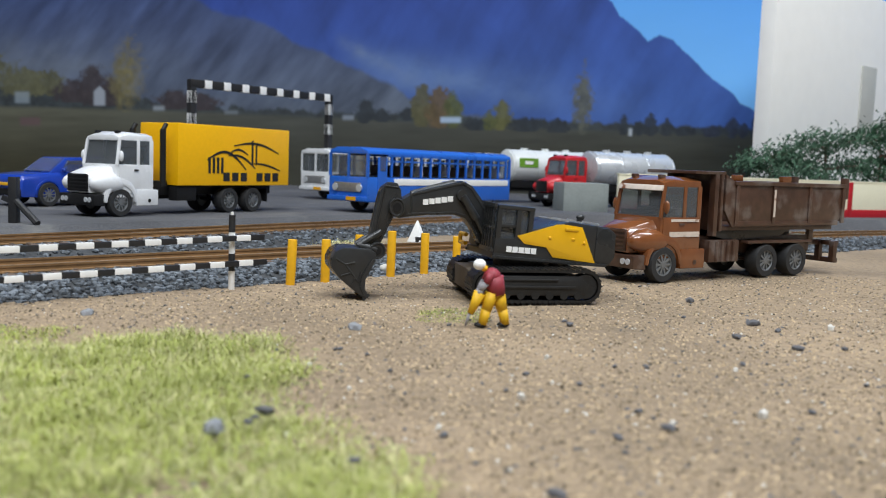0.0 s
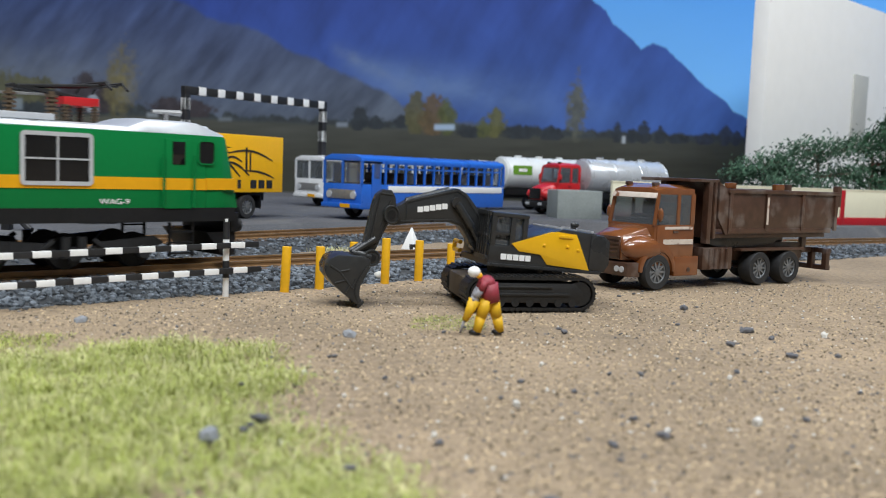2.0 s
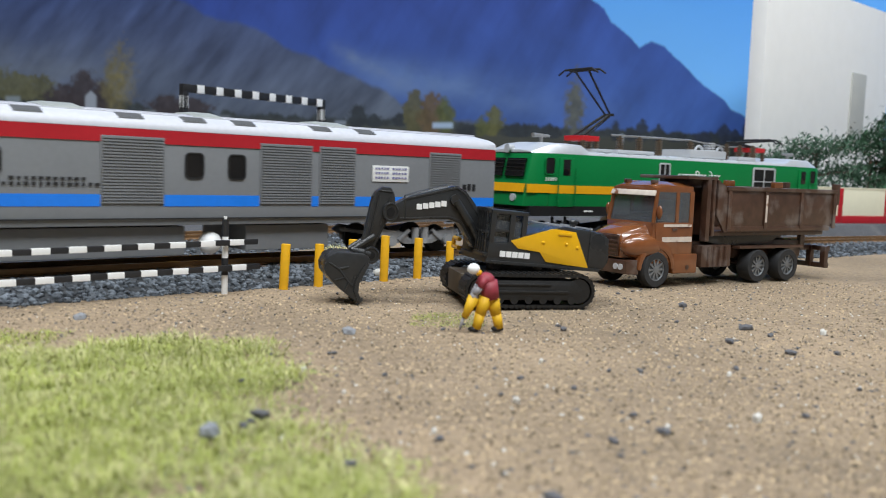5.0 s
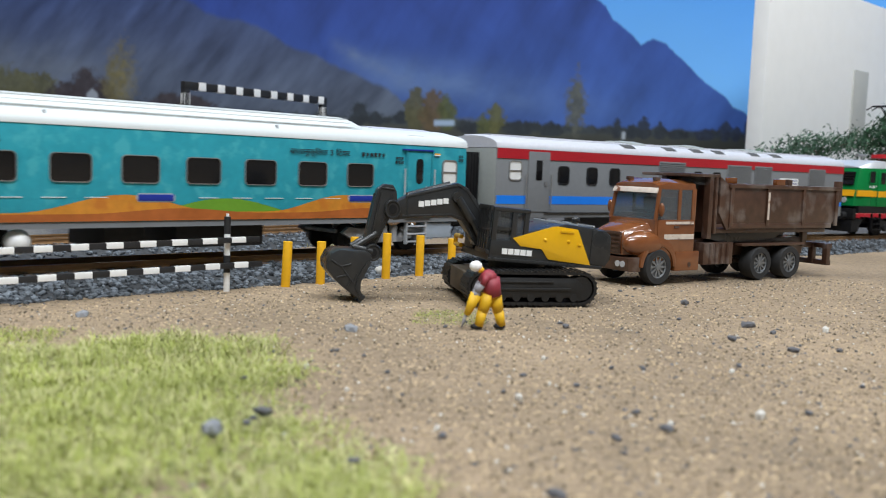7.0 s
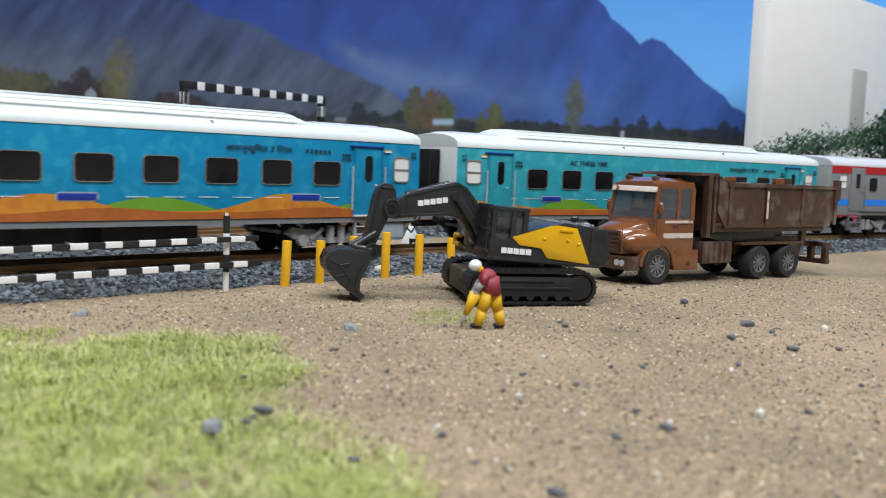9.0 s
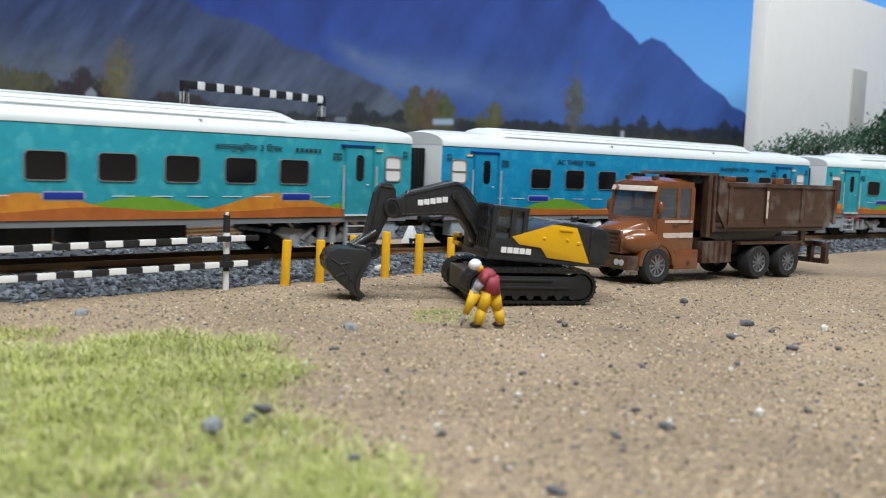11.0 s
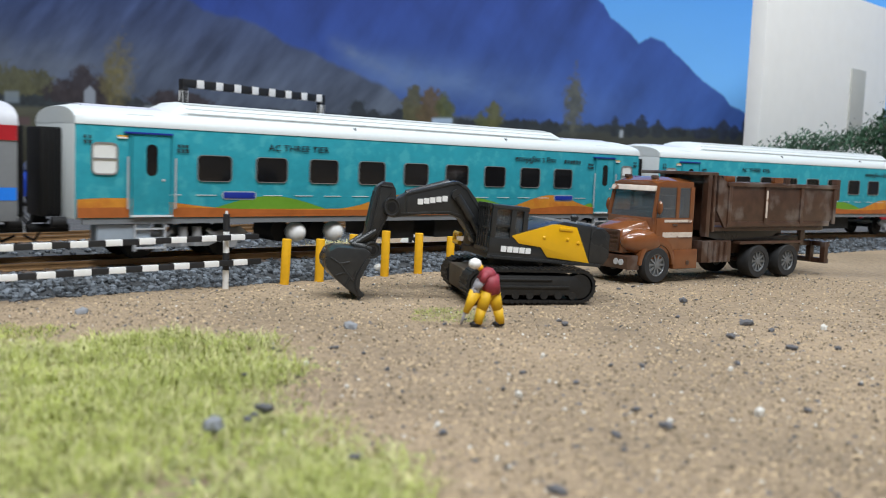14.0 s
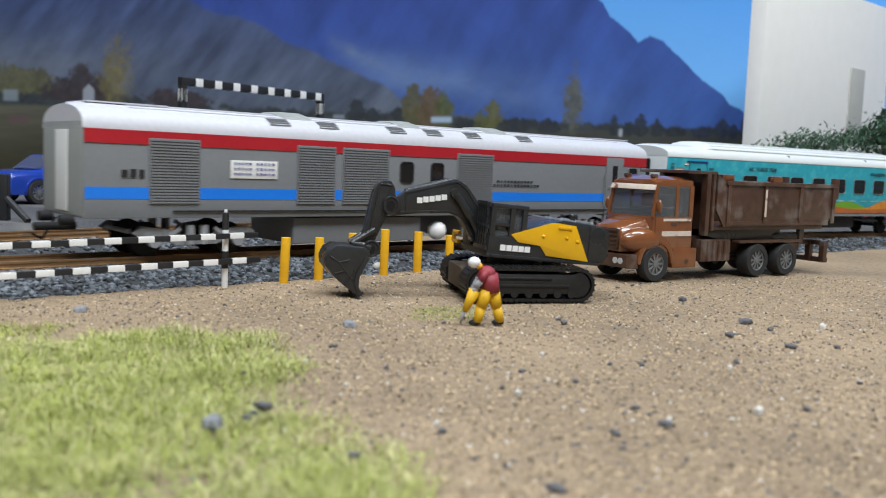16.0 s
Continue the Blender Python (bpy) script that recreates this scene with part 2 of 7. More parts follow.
def stones(name, places, mat, rng, flat=0.7, fine=False):
    """Many uneven stones in one mesh; places: x, y, z, size in millimetres."""
    v, f = [], []
    SV, SF = (OCT_V, OCT_F) if fine else (ICO_V, ICO_F)
    for i, (x, y, z, r) in enumerate(places):
        sc = r * (0.65 + 0.7 * rng.random(3))
        sc[2] *= flat
        q = SV * (1 + 0.35 * (rng.random((len(SV), 1)) - 0.5)) * sc
        a = rng.random() * 6.28
        c, s = math.cos(a), math.sin(a)
        q = np.stack([q[:, 0] * c - q[:, 1] * s, q[:, 0] * s + q[:, 1] * c, q[:, 2] + 0.3 * q[:, 0] * (rng.random() - 0.5)], 1)
        v.append(q + (x, y, z))
        f.append(SF + i * len(SV))
    me = bpy.data.meshes.new(name)
    me.from_pydata((np.concatenate(v) / 1000).tolist(), [], np.concatenate(f).tolist())
    me.materials.append(mat)
    return new(name, me)


rng = np.random.default_rng(4)
BED = [(-30, -0.6), (-18, 4.3), (18, 4.3), (30, -0.6)]
tagged(part("ballast_bed", strip(bmesh.new(), on_way, BED, -2300, 2500, 20), BALLAST_BED), "dark grey stone ballast bed of the main track", "ballast", kind="structure")
tagged(part("ballast_bed", strip(bmesh.new(), on_second, [(-30, -0.6), (-18, 4.2), (18, 4.2), (30, -0.6)], -1500, 210, 20), BALLAST_BED), "grey stone ballast bed of the second track", "ballast", kind="structure")


def bed_height(o):
    return 4.3 if abs(o) < 18 else max(-0.4, 4.3 - (abs(o) - 18) * 0.405)


def ballast(line, lo, hi, count, size, a, b):
    out = []
    for i in range(count):
        s, o = rng.uniform(lo, hi), rng.uniform(a, b)
        x, y, h = line(s)
        out.append((x + o * math.cos(h), y - o * math.sin(h), bed_height(o) + 0.15, size * rng.uniform(0.6, 1.25)))
    return out


tagged(stones("ballast", ballast(on_way, -130, 230, 5200, 1.05, 9, 31) + ballast(on_way, -130, 230, 1600, 1.0, -32, -9) + ballast(on_way, -130, 230, 900, 0.9, -7, 7)
              + ballast(on_way, 230, 760, 2600, 1.3, 8, 34) + ballast(on_second, -120, 208, 3000, 1.2, -30, 31), BALLAST, rng), "loose blue-grey ballast stones along the rails", "ballast", kind="stuff")

# rails with sleepers
RAIL_PROFILE = [(-1.1, 5.0), (-1.1, 5.3), (-0.3, 5.6), (-0.3, 6.5), (-0.55, 6.6), (-0.55, 7.2)]


def rails(line, lo, hi, lo2, hi2, label):
    for side in (-8.25, 8.25):
        prof = [(side + o, z) for o, z in RAIL_PROFILE] + [(side - o, z) for o, z in RAIL_PROFILE[::-1]]
        r = part("rail", strip(bmesh.new(), line, prof, lo, hi, 12), RUST)
        tagged(r, label, "rail", kind="structure")
        part("rail_head", strip(bmesh.new(), line, [(side - 0.5, 7.2), (side - 0.42, 7.24), (side + 0.42, 7.24), (side + 0.5, 7.2)], lo, hi, 12), RAILHEAD, r, "worn shiny rail head")
    bed = part("sleepers", bmesh.new(), SLEEPER)
    tagged(bed, "dark brown sleepers under the rails", "sleepers", kind="structure")
    me = None
    s = lo2
    while s < hi2:
        x, y, h = line(s)
        if me is None:
            bm = box(bmesh.new(), 0, 0, 0, 2.6, 30, 1.6)
            for q in (-8.25, 8.25):
                for d in (-1.6, 1.6):
                    box(bm, 0, q + d, 0.95, 1.2, 0.9, 0.5)
            first = part("sleeper", bm, SLEEPER, bed)
            me = first.data
            ob = first
        else:
            ob = new("sleeper", me)
            ob.parent = bed
        ob.matrix_basis = pose(x / 1000, y / 1000, 0.0043, 0, 0, 90 - math.degrees(h))
        s += 6.6


rails(on_way, -2200, 2400, -150, 760, "rusty brown rail of the main track")
rails(on_second, -1400, 205, -130, 205, "rusty brown rail of the second track")


# ---- yard: raised dark tarmac behind the second track ----
def yard():
    u, v = math.sin(T2[2]), math.cos(T2[2])
    edge = [(T2[0] + s * u - 30 * v, T2[1] + s * v + 30 * u) for s in range(-900, 181, 30)]
    edge += [(2, 610), (40, 640), (90, 655), (150, 650), (220, 670), (300, 712), (380, 760), (470, 810), (720, 900), (1400, 1000)]
    bm = bmesh.new()
    n = len(edge)
    wob = [(x + 1.5 * noise.noise(Vector((i * 0.7, 0, 0))), y + 1.5 * noise.noise(Vector((i * 0.7, 4, 0)))) for i, (x, y) in enumerate(edge)]
    top = [bm.verts.new((x, y, YARD)) for x, y in wob]
    low = [bm.verts.new((x + 9 * v, y - 9 * u, -0.6)) for x, y in wob]
    back = [bm.verts.new((min(x, 900) * 1.6 - 300, 1760, YARD)) for x, y in wob]
    for i in range(n - 1):
        bm.faces.new((low[i], low[i + 1], top[i + 1], top[i]))
        bm.faces.new((top[i], top[i + 1], back[i + 1], back[i]))
    tagged(part("road", bm, ASPHALT), "dark grey tarmac parking yard beside the tracks", "road", kind="structure")


yard()


# ---- backdrop: a printed landscape poster on the wall ----
def poster(px, py, depth=1080.0):
    """From the plan of the print to the wall: sideways and up."""
    k = depth / 1600.0
    return k * (px - 784), 40.8 - k * (py - 290 - 0.04 * (px - 784))


def lattice(x, y, seed):
    """Smooth value noise from 0 to 1 on arrays."""
    xi, yi = np.floor(x), np.floor(y)
    u, v = x - xi, y - yi
    u, v = u * u * (3 - 2 * u), v * v * (3 - 2 * v)
    dot = lambda a, b: np.modf(np.abs(np.sin(a * 127.1 + b * 311.7 + seed * 74.7) * 43758.5453))[0]
    return (dot(xi, yi) * (1 - u) + dot(xi + 1, yi) * u) * (1 - v) + (dot(xi, yi + 1) * (1 - u) + dot(xi + 1, yi + 1) * u) * v


def cloudy(x, y, seed, octaves=4):
    out, amp, total = 0.0, 1.0, 0.0
    for i in range(octaves):
        out = out + amp * lattice(x * 2**i, y * 2**i, seed + i)
        total += amp
        amp *= 0.55
    return out / total


def ink(r, g, b):
    """A printed colour, from eight-bit values to reflectance."""
    lin = lambda c: (c / 255 / 12.92) if c < 10 else ((c / 255 + 0.055) / 1.055) ** 2.4
    return np.array([lin(r), lin(g), lin(b)]) / 0.93


class Print:
    """The picture on the poster, laid on in soft layers from sky to trees."""

    def __init__(self, x, y):
        self.x, self.y = x, y
        f = np.clip((y + 40) / 260, 0, 1)[..., None]
        self.rgb = ink(78, 148, 222) * (1 - f) + ink(122, 186, 238) * f
        self.rgb = self.rgb * (0.97 + 0.06 * cloudy(x / 160, y / 60, 1)[..., None])

    def lay(self, mask, colour):
        m = np.clip(mask, 0, 1)[..., None]
        self.rgb = self.rgb * (1 - m) + colour * m

    def below(self, line, soft, rough, seed, size=30, shift=0.0):
        """A mask under a skyline of a few points."""
        xs, ys = zip(*line)
        edge = np.interp(self.x + shift, xs, ys) + rough * 2 * (cloudy(self.x / size, self.x * 0 + 0.5, seed) - 0.5)
        return np.clip((self.y - edge) / soft + 0.5, 0, 1)

    def tree(self, cx, foot, w, h, colour, seed, slim=False, soft=0.35):
        """Soft foliage with a ragged outline, lighter and darker by clumps."""
        u = (self.x - cx) / (w * 0.66)
        v = (foot - self.y) / h
        width = np.sin(np.pi * np.clip(0.10 + 0.88 * v, 0, 1)) ** (0.9 if slim else 0.55) * (1 - 0.3 * np.clip(v, 0, 1))
        rag = cloudy(self.x / 7, self.y / 7, seed, 3) - 0.5
        m = np.clip((width - np.abs(u) + 0.9 * rag) / soft, 0, 1) * (v > -0.04) * (v < 1.06)
        lum = 0.62 + 0.8 * cloudy(self.x / 9, self.y / 11, seed + 9, 3)
        self.lay(m * 0.93, colour * lum[..., None])

    def patch(self, cx, cy, w, h, colour, soft=3.0, roof=False):
        top = cy - h / 2 + (np.abs(self.x - cx) * 0.9 if roof else 0)
        m = np.clip((w / 2 - np.abs(self.x - cx)) / soft + 0.5, 0, 1) * np.clip((self.y - top) / soft + 0.5, 0, 1) * np.clip((cy + h / 2 - self.y) / soft + 0.5, 0, 1)
        self.lay(m * 0.72, colour)


def landscape(x, y):
    p = Print(x, y)
    # far blue mountain
    far = p.below([(-1200, -900), (300, -560), (800, -230), (960, -80), (1010, -28), (1030, -4), (1052, 13), (1066, 36), (1099, 60), (1116, 80), (1136, 71), (1160, 76), (1178, 97), (1207, 120), (1234, 147), (1254, 157), (1271, 172), (1283, 187), (1305, 197), (1320, 219), (1400, 240), (2800, 250)], 3.5, 4, 3, 16, 8)
    f = np.clip((y + 60) / 290, 0, 1)[..., None]
    g = np.clip((x - 500) / 800, 0, 1)[..., None]
    blue = (ink(40, 64, 146) * (1 - f) + ink(62, 92, 160) * f) * (1 - 0.5 * g) + (ink(46, 80, 162) * (1 - f) + ink(68, 104, 174) * f) * 0.5 * g
    folds = cloudy((x + 0.55 * y) / 46, (y - 0.3 * x) / 150, 5, 5)
    gullies = np.abs(cloudy((x - 0.5 * y) / 70, (y + 0.4 * x) / 120, 11, 4) - 0.5)
    p.lay(far, blue * 0.84 * (0.55 + 0.75 * folds + 0.55 * gullies)[..., None])
    # pale mist drifting along the foot of the far mountain
    mist = np.exp(-((y - 128 - 0.14 * (x - 640)) / 34) ** 2) * np.clip((x - 560) / 90, 0, 1) * np.clip((1120 - x) / 330, 0, 1)
    p.lay(mist * (0.25 + 0.75 * cloudy(x / 50, y / 26, 21, 4)) * 0.62, ink(112, 138, 178))
    # nearer grey slope running down from the upper left
    mid = p.below([(-1200, -320), (-300, -210), (60, -70), (240, -22), (310, -4), (350, 22), (416, 35), (457, 52), (484, 76), (544, 96), (590, 116), (660, 150), (700, 177), (790, 205), (1000, 225), (2800, 320)], 9, 7, 7, 34)
    t = np.clip((y + 20) / 230, 0, 1)[..., None]
    streak = cloudy((x + 0.8 * y) / 30, (y - 0.5 * x) / 95, 31, 5)
    grey = (ink(56, 72, 114) * (1 - t) + ink(90, 98, 108) * t) * 0.88 * (0.35 + 1.25 * streak)[..., None]
    p.lay(mid * 0.93, grey)
    haze = np.exp(-((y - 112 - 0.03 * x) / 40) ** 2) * np.clip((330 - x) / 260, 0, 1)
    p.lay(haze * cloudy(x / 60, y / 30, 44) * 0.55, ink(122, 130, 140))
    # pale light on the slope's lower edge
    glow = np.exp(-((y - 84 - 0.52 * (x - 590)) / 13) ** 2) * np.clip((x - 560) / 40, 0, 1) * np.clip((760 - x) / 120, 0, 1)
    p.lay(glow * (0.2 + 0.8 * cloudy(x / 18, y / 12, 51)) * 0.5, ink(116, 132, 150))
    # woods on the valley floor and the field before them
    woods = p.below([(-1200, 96), (0, 150), (150, 160), (300, 184), (420, 192), (560, 198), (700, 203), (820, 211), (1000, 218), (1340, 234), (2800, 300)], 5, 9, 61, 13)
    p.lay(woods, ink(52, 58, 62) * (0.5 + 1.0 * cloudy(x / 12, y / 9, 63, 3))[..., None])
    field = p.below([(-1200, 120), (0, 186), (300, 196), (560, 208), (1000, 232), (1340, 244), (2800, 300)], 7, 2, 71, 60)
    d = np.clip((y - 190) / 90, 0, 1)[..., None]
    left = np.clip((500 - x) / 500, 0, 1)[..., None]
    grass = (ink(86, 86, 74) * (1 - d) + ink(58, 56, 42) * d) * left + (ink(72, 74, 70) * (1 - d) + ink(54, 54, 46) * d) * (1 - left)
    p.lay(field, grass * (0.75 + 0.5 * cloudy(x / 70, y / 9, 73, 4))[..., None])
    # trees and houses on the left
    olive, umber, pine, lime = ink(82, 82, 62), ink(56, 50, 54), ink(40, 46, 52), ink(84, 84, 50)
    for cx, foot, w, h in ((20, 168, 90, 52), (66, 166, 60, 44), (-60, 150, 120, 70)):
        p.tree(cx, foot, w, h, olive, cx)
    for cx, foot, w, h in ((142, 182, 62, 70), (104, 178, 66, 40), (172, 184, 40, 46), (286, 192, 70, 34), (334, 194, 70, 30)):
        p.tree(cx, foot, w, h, umber, cx)
    p.tree(203, 190, 62, 142, ink(106, 99, 68), 5, True, 0.9)
    p.tree(188, 190, 40, 100, ink(98, 92, 64), 6, True, 0.9)
    p.patch(153, 168, 20, 34, ink(158, 166, 178), 4, True)
    for cx, cy, w, h, c in ((16, 170, 26, 20, ink(128, 140, 150)), (258, 190, 20, 8, ink(140, 148, 156)), (30, 212, 36, 14, ink(92, 70, 76)), (386, 198, 24, 6, ink(112, 120, 128))):
        p.patch(cx, cy, w, h, c, 5)
    # the middle
    for cx, foot, w, h in ((622, 216, 34, 42), (652, 216, 30, 24), (700, 214, 40, 24)):
        p.tree(cx, foot, w, h, pine, cx)
    for cx, foot, w, h, c in ((722, 222, 44, 74, ink(80, 78, 54)), (752, 224, 54, 70, ink(84, 70, 50)), (776, 224, 36, 62, ink(74, 80, 48)), (862, 230, 34, 50, lime), (840, 230, 26, 34, ink(74, 78, 46))):
        p.tree(cx, foot, w, h, c, cx)
    p.patch(772, 213, 36, 10, ink(168, 190, 220), 4)
    p.patch(592, 208, 20, 8, ink(128, 138, 152), 4)
    # the right
    p.tree(1002, 236, 40, 122, ink(80, 82, 72), 91, True, 0.5)
    for cx, foot, w, h in ((815, 232, 40, 24), (905, 234, 60, 26), (960, 236, 44, 26), (1075, 240, 20, 34), (1100, 241, 24, 26), (1122, 241, 24, 38), (1150, 242, 22, 32), (1180, 243, 40, 18)):
        p.tree(cx, foot, w, h, pine, cx)
    for cx, foot, w, h in ((1230, 245, 40, 20), (1266, 246, 22, 38), (1284, 246, 18, 26), (1308, 247, 24, 46), (1350, 248, 50, 50)):
        p.tree(cx, foot, w, h, ink(44, 50, 64), cx)
    p.patch(1087, 236, 6, 13, ink(176, 184, 192), 3)
    return p.rgb


def print_paper():
    m = bpy.data.materials.new("printed_paper")
    m.use_nodes = True
    n, l = m.node_tree.nodes, m.node_tree.links
    b = n["Principled BSDF"]
    b.inputs["Roughness"].default_value = 0.62
    b.inputs["Specular IOR Level"].default_value = 0.3
    at = n.new("ShaderNodeAttribute")
    at.attribute_name = "print"
    l.new(at.outputs["Color"], b.inputs["Base Color"])
    return m


P_BACK = material("poster_board", (0.10, 0.32, 0.72), 0.6, vary=0.05, grain=40, stain=8)


def backdrop():
    root = tagged(cube_part("backdrop", (0, 1086, 250, 2600, 10, 900), P_BACK, None), "printed landscape poster with blue mountains, fields and trees", "backdrop", kind="structure")
    xs = np.concatenate([np.arange(-1130, -60, 14), np.arange(-60, 1640, 2.2), np.arange(1640, 2700, 14)])
    ys = np.concatenate([np.arange(-620, -20, 12), np.arange(-20, 300, 2.2), np.arange(300, 560, 14)])
    gx, gy = np.meshgrid(xs, ys)
    sx, sz = poster(gx, gy)
    co = np.stack([sx, np.full_like(sx, 1080.2), sz], -1).reshape(-1, 3) / 1000
    w, h = len(xs), len(ys)
    i = (np.arange(h - 1)[:, None] * w + np.arange(w - 1)[None, :]).ravel()
    me = bpy.data.meshes.new("printed_sheet")
    me.from_pydata(co.tolist(), [], np.stack([i, i + w, i + w + 1, i + 1], 1).tolist())
    rgb = np.clip(landscape(gx, gy), 0, 1).reshape(-1, 3)
    layer = me.attributes.new("print", "FLOAT_COLOR", "POINT")
    layer.data.foreach_set("color", np.concatenate([rgb, np.ones((len(rgb), 1))], 1).astype(np.float32).ravel())
    me.materials.append(print_paper())
    sheet = new("printed_sheet", me)
    sheet.parent = root


backdrop()

# closing walls, floor edge and ceiling of the room, out of view
for nm, d in (("wall_north", (0, 1800, 450, 5600, 60, 2200)), ("wall_south", (0, -2600, 450, 5600, 60, 2200)), ("wall_west", (-2800, -400, 450, 60, 4340, 2200)), ("wall_east", (2800, -400, 450, 60, 4340, 2200))):
    tagged(cube_part(nm, d, ROOM, None), "plain grey room wall out of view", "wall", kind="structure")
tagged(cube_part("ceiling", (0, -400, 1570, 5660, 4460, 40), ROOM, None), "plain grey ceiling over the layout, out of view", "ceiling", kind="structure")


# ---- the train ----
SIGN_INK = material("blue_grey_print", (0.12, 0.12, 0.30), 0.6, vary=0.1)
VAN_END = material("pale_grey_end", (0.30, 0.32, 0.31), 0.5, vary=0.08)


def section(x, half, low, side, top, squash=1.0):
    """A ring across a carriage: flat sides and an arched roof."""
    pts = [(-half, low), (-half, side)]
    for i in range(1, 12):
        a = math.pi * (1 - i / 12)
        pts.append((half * math.cos(a) if 0 < i < 12 else 0, side + (top - side) * squash * math.sin(a) ** 0.75))
    pts += [(half, side), (half, low)]
    return [(x, y, z) for y, z in pts]


def shell(L, half, low, side, top):
    return loft(bmesh.new(), [section(-L / 2, half, low, side, top, 0.86), section(-L / 2 + 5, half, low, side, top), section(L / 2 - 5, half, low, side, top), section(L / 2, half, low, side, top, 0.86)])


def wheelset(parent, x, r=5.3):
    """An axle with two flanged wheels, its origin on the axle's line."""
    bm = bmesh.new()
    rod(bm, (0, -9.6, 0), (0, 9.6, 0), 0.9, 8)
    for y in (-8.4, 8.4):
        s = math.copysign(1, y)
        rod(bm, (0, y - s * 1.3, 0), (0, y - s * 0.8, 0), r + 0.5, 24)
        rod(bm, (0, y - s * 0.9, 0), (0, y + s * 1.1, 0), r, 24)
        rod(bm, (0, y + s * 1.1, 0), (0, y + s * 1.5, 0), r * 0.42, 12)
        for k in range(6):
            a = math.pi * k / 3
            rod(bm, (r * 0.66 * math.cos(a), y, r * 0.66 * math.sin(a)), (r * 0.66 * math.cos(a), y + s * 1.35, r * 0.66 * math.sin(a)), 0.45, 6)
    ob = part("wheelset", bm, DARK_STEEL, parent, "", 0, True)
    ob.location = (x / 1000, 0, r / 1000)
    return ob


def bogie(root, x, axles, mat=DARK_STEEL, wb=29.0, springs=True):
    b = rod_part("bogie", (x - wb / 2 - 6, -9.5, 8.2), (x - wb / 2 - 6, 9.5, 8.2), 0.8, mat, root)
    for y in (-14.2, 14.2):
        bm = plate(bmesh.new(), [(x - wb / 2 - 7, 8.0), (x - wb / 2 - 4, 10.2), (x - 7, 8.6), (x - 5, 6.0), (x + 5, 6.0), (x + 7, 8.6), (x + wb / 2 + 4, 10.2), (x + wb / 2 + 7, 8.0), (x + wb / 2 + 3, 5.8), (x + wb / 2 - 4, 5.4), (x + 7, 4.0), (x - 7, 4.0), (x - wb / 2 + 4, 5.4), (x - wb / 2 - 3, 5.8)], y - 0.9, y + 0.9)
        part("side_frame", bm, mat, b, soft=0.25)
        for i in range(axles):
            ax = x - wb / 2 + wb * i / (axles - 1)
            rod_part("axle_box", (ax, y, 5.4), (ax, y + math.copysign(2.2, y), 5.4), 2.1, mat, b)
            if springs:
                rod_part("spring", (ax + 3.4, y, 5.2), (ax + 3.4, y, 9.4), 1.1, mat, b)
        if springs:
            for d in (-2.4, 2.4):
                rod_part("spring", (x + d, y + math.copysign(1.2, y), 4.2), (x + d, y + math.copysign(1.2, y), 10.5), 1.5, mat, b)
            cube_part("damper", (x + 8.5, y + math.copysign(1.4, y), 7.6, 6.5, 1.0, 1.4), mat, b, soft=0.2, ry=38)
            cube_part("damper", (x - 8.5, y + math.copysign(1.4, y), 7.6, 6.5, 1.0, 1.4), mat, b, soft=0.2, ry=-38)
    for i in range(axles):
        wheelset(b, x - wb / 2 + wb * i / (axles - 1))
    return b


def rounded(w, h, r, n=4):
    """The outline of a rectangle with round corners, about its centre."""
    pts = []
    for cx, cz, a0 in ((w / 2 - r, h / 2 - r, 0), (-w / 2 + r, h / 2 - r, 90), (-w / 2 + r, -h / 2 + r, 180), (w / 2 - r, -h / 2 + r, 270)):
        for i in range(n + 1):
            a = radians(a0 + 90 * i / n)
            pts.append((cx + r * math.cos(a), cz + r * math.sin(a)))
    return pts


def side_window(root, u, z0, z1, w, y, glass, frame_mat, bars=0, rim=0.5):
    """A framed pane with round corners on one flank."""
    s = math.copysign(1, y)
    zc, h = (z0 + z1) / 2, z1 - z0
    f = bmesh.new()
    rad = min(1.3, w * 0.2) if bars < 2 else 0.2
    outer, inner = rounded(w + 2 * rim, h + 2 * rim, rad + rim), rounded(w, h, rad)
    rings = [[f.verts.new((u + px, yy, zc + pz)) for px, pz in ring] for ring, yy in ((outer, y - s * 0.1), (outer, y + s * 0.32), (inner, y + s * 0.32), (inner, y - s * 0.1))]
    n = len(outer)
    for a, b in zip(rings, rings[1:]):
        for i in range(n):
            f.faces.new((a[i], a[(i + 1) % n], b[(i + 1) % n], b[i]))
    if bars:
        box(f, u, y + s * 0.15, zc, w, 0.44, 0.5)
    if bars > 1:
        box(f, u, y + s * 0.15, zc, 0.5, 0.42, h)
    win = part("window", f, frame_mat, root)
    part("pane", plate(bmesh.new(), [(u + px, zc + pz) for px, pz in inner], y - s * 0.08, y + s * 0.06), glass, win)
    return win


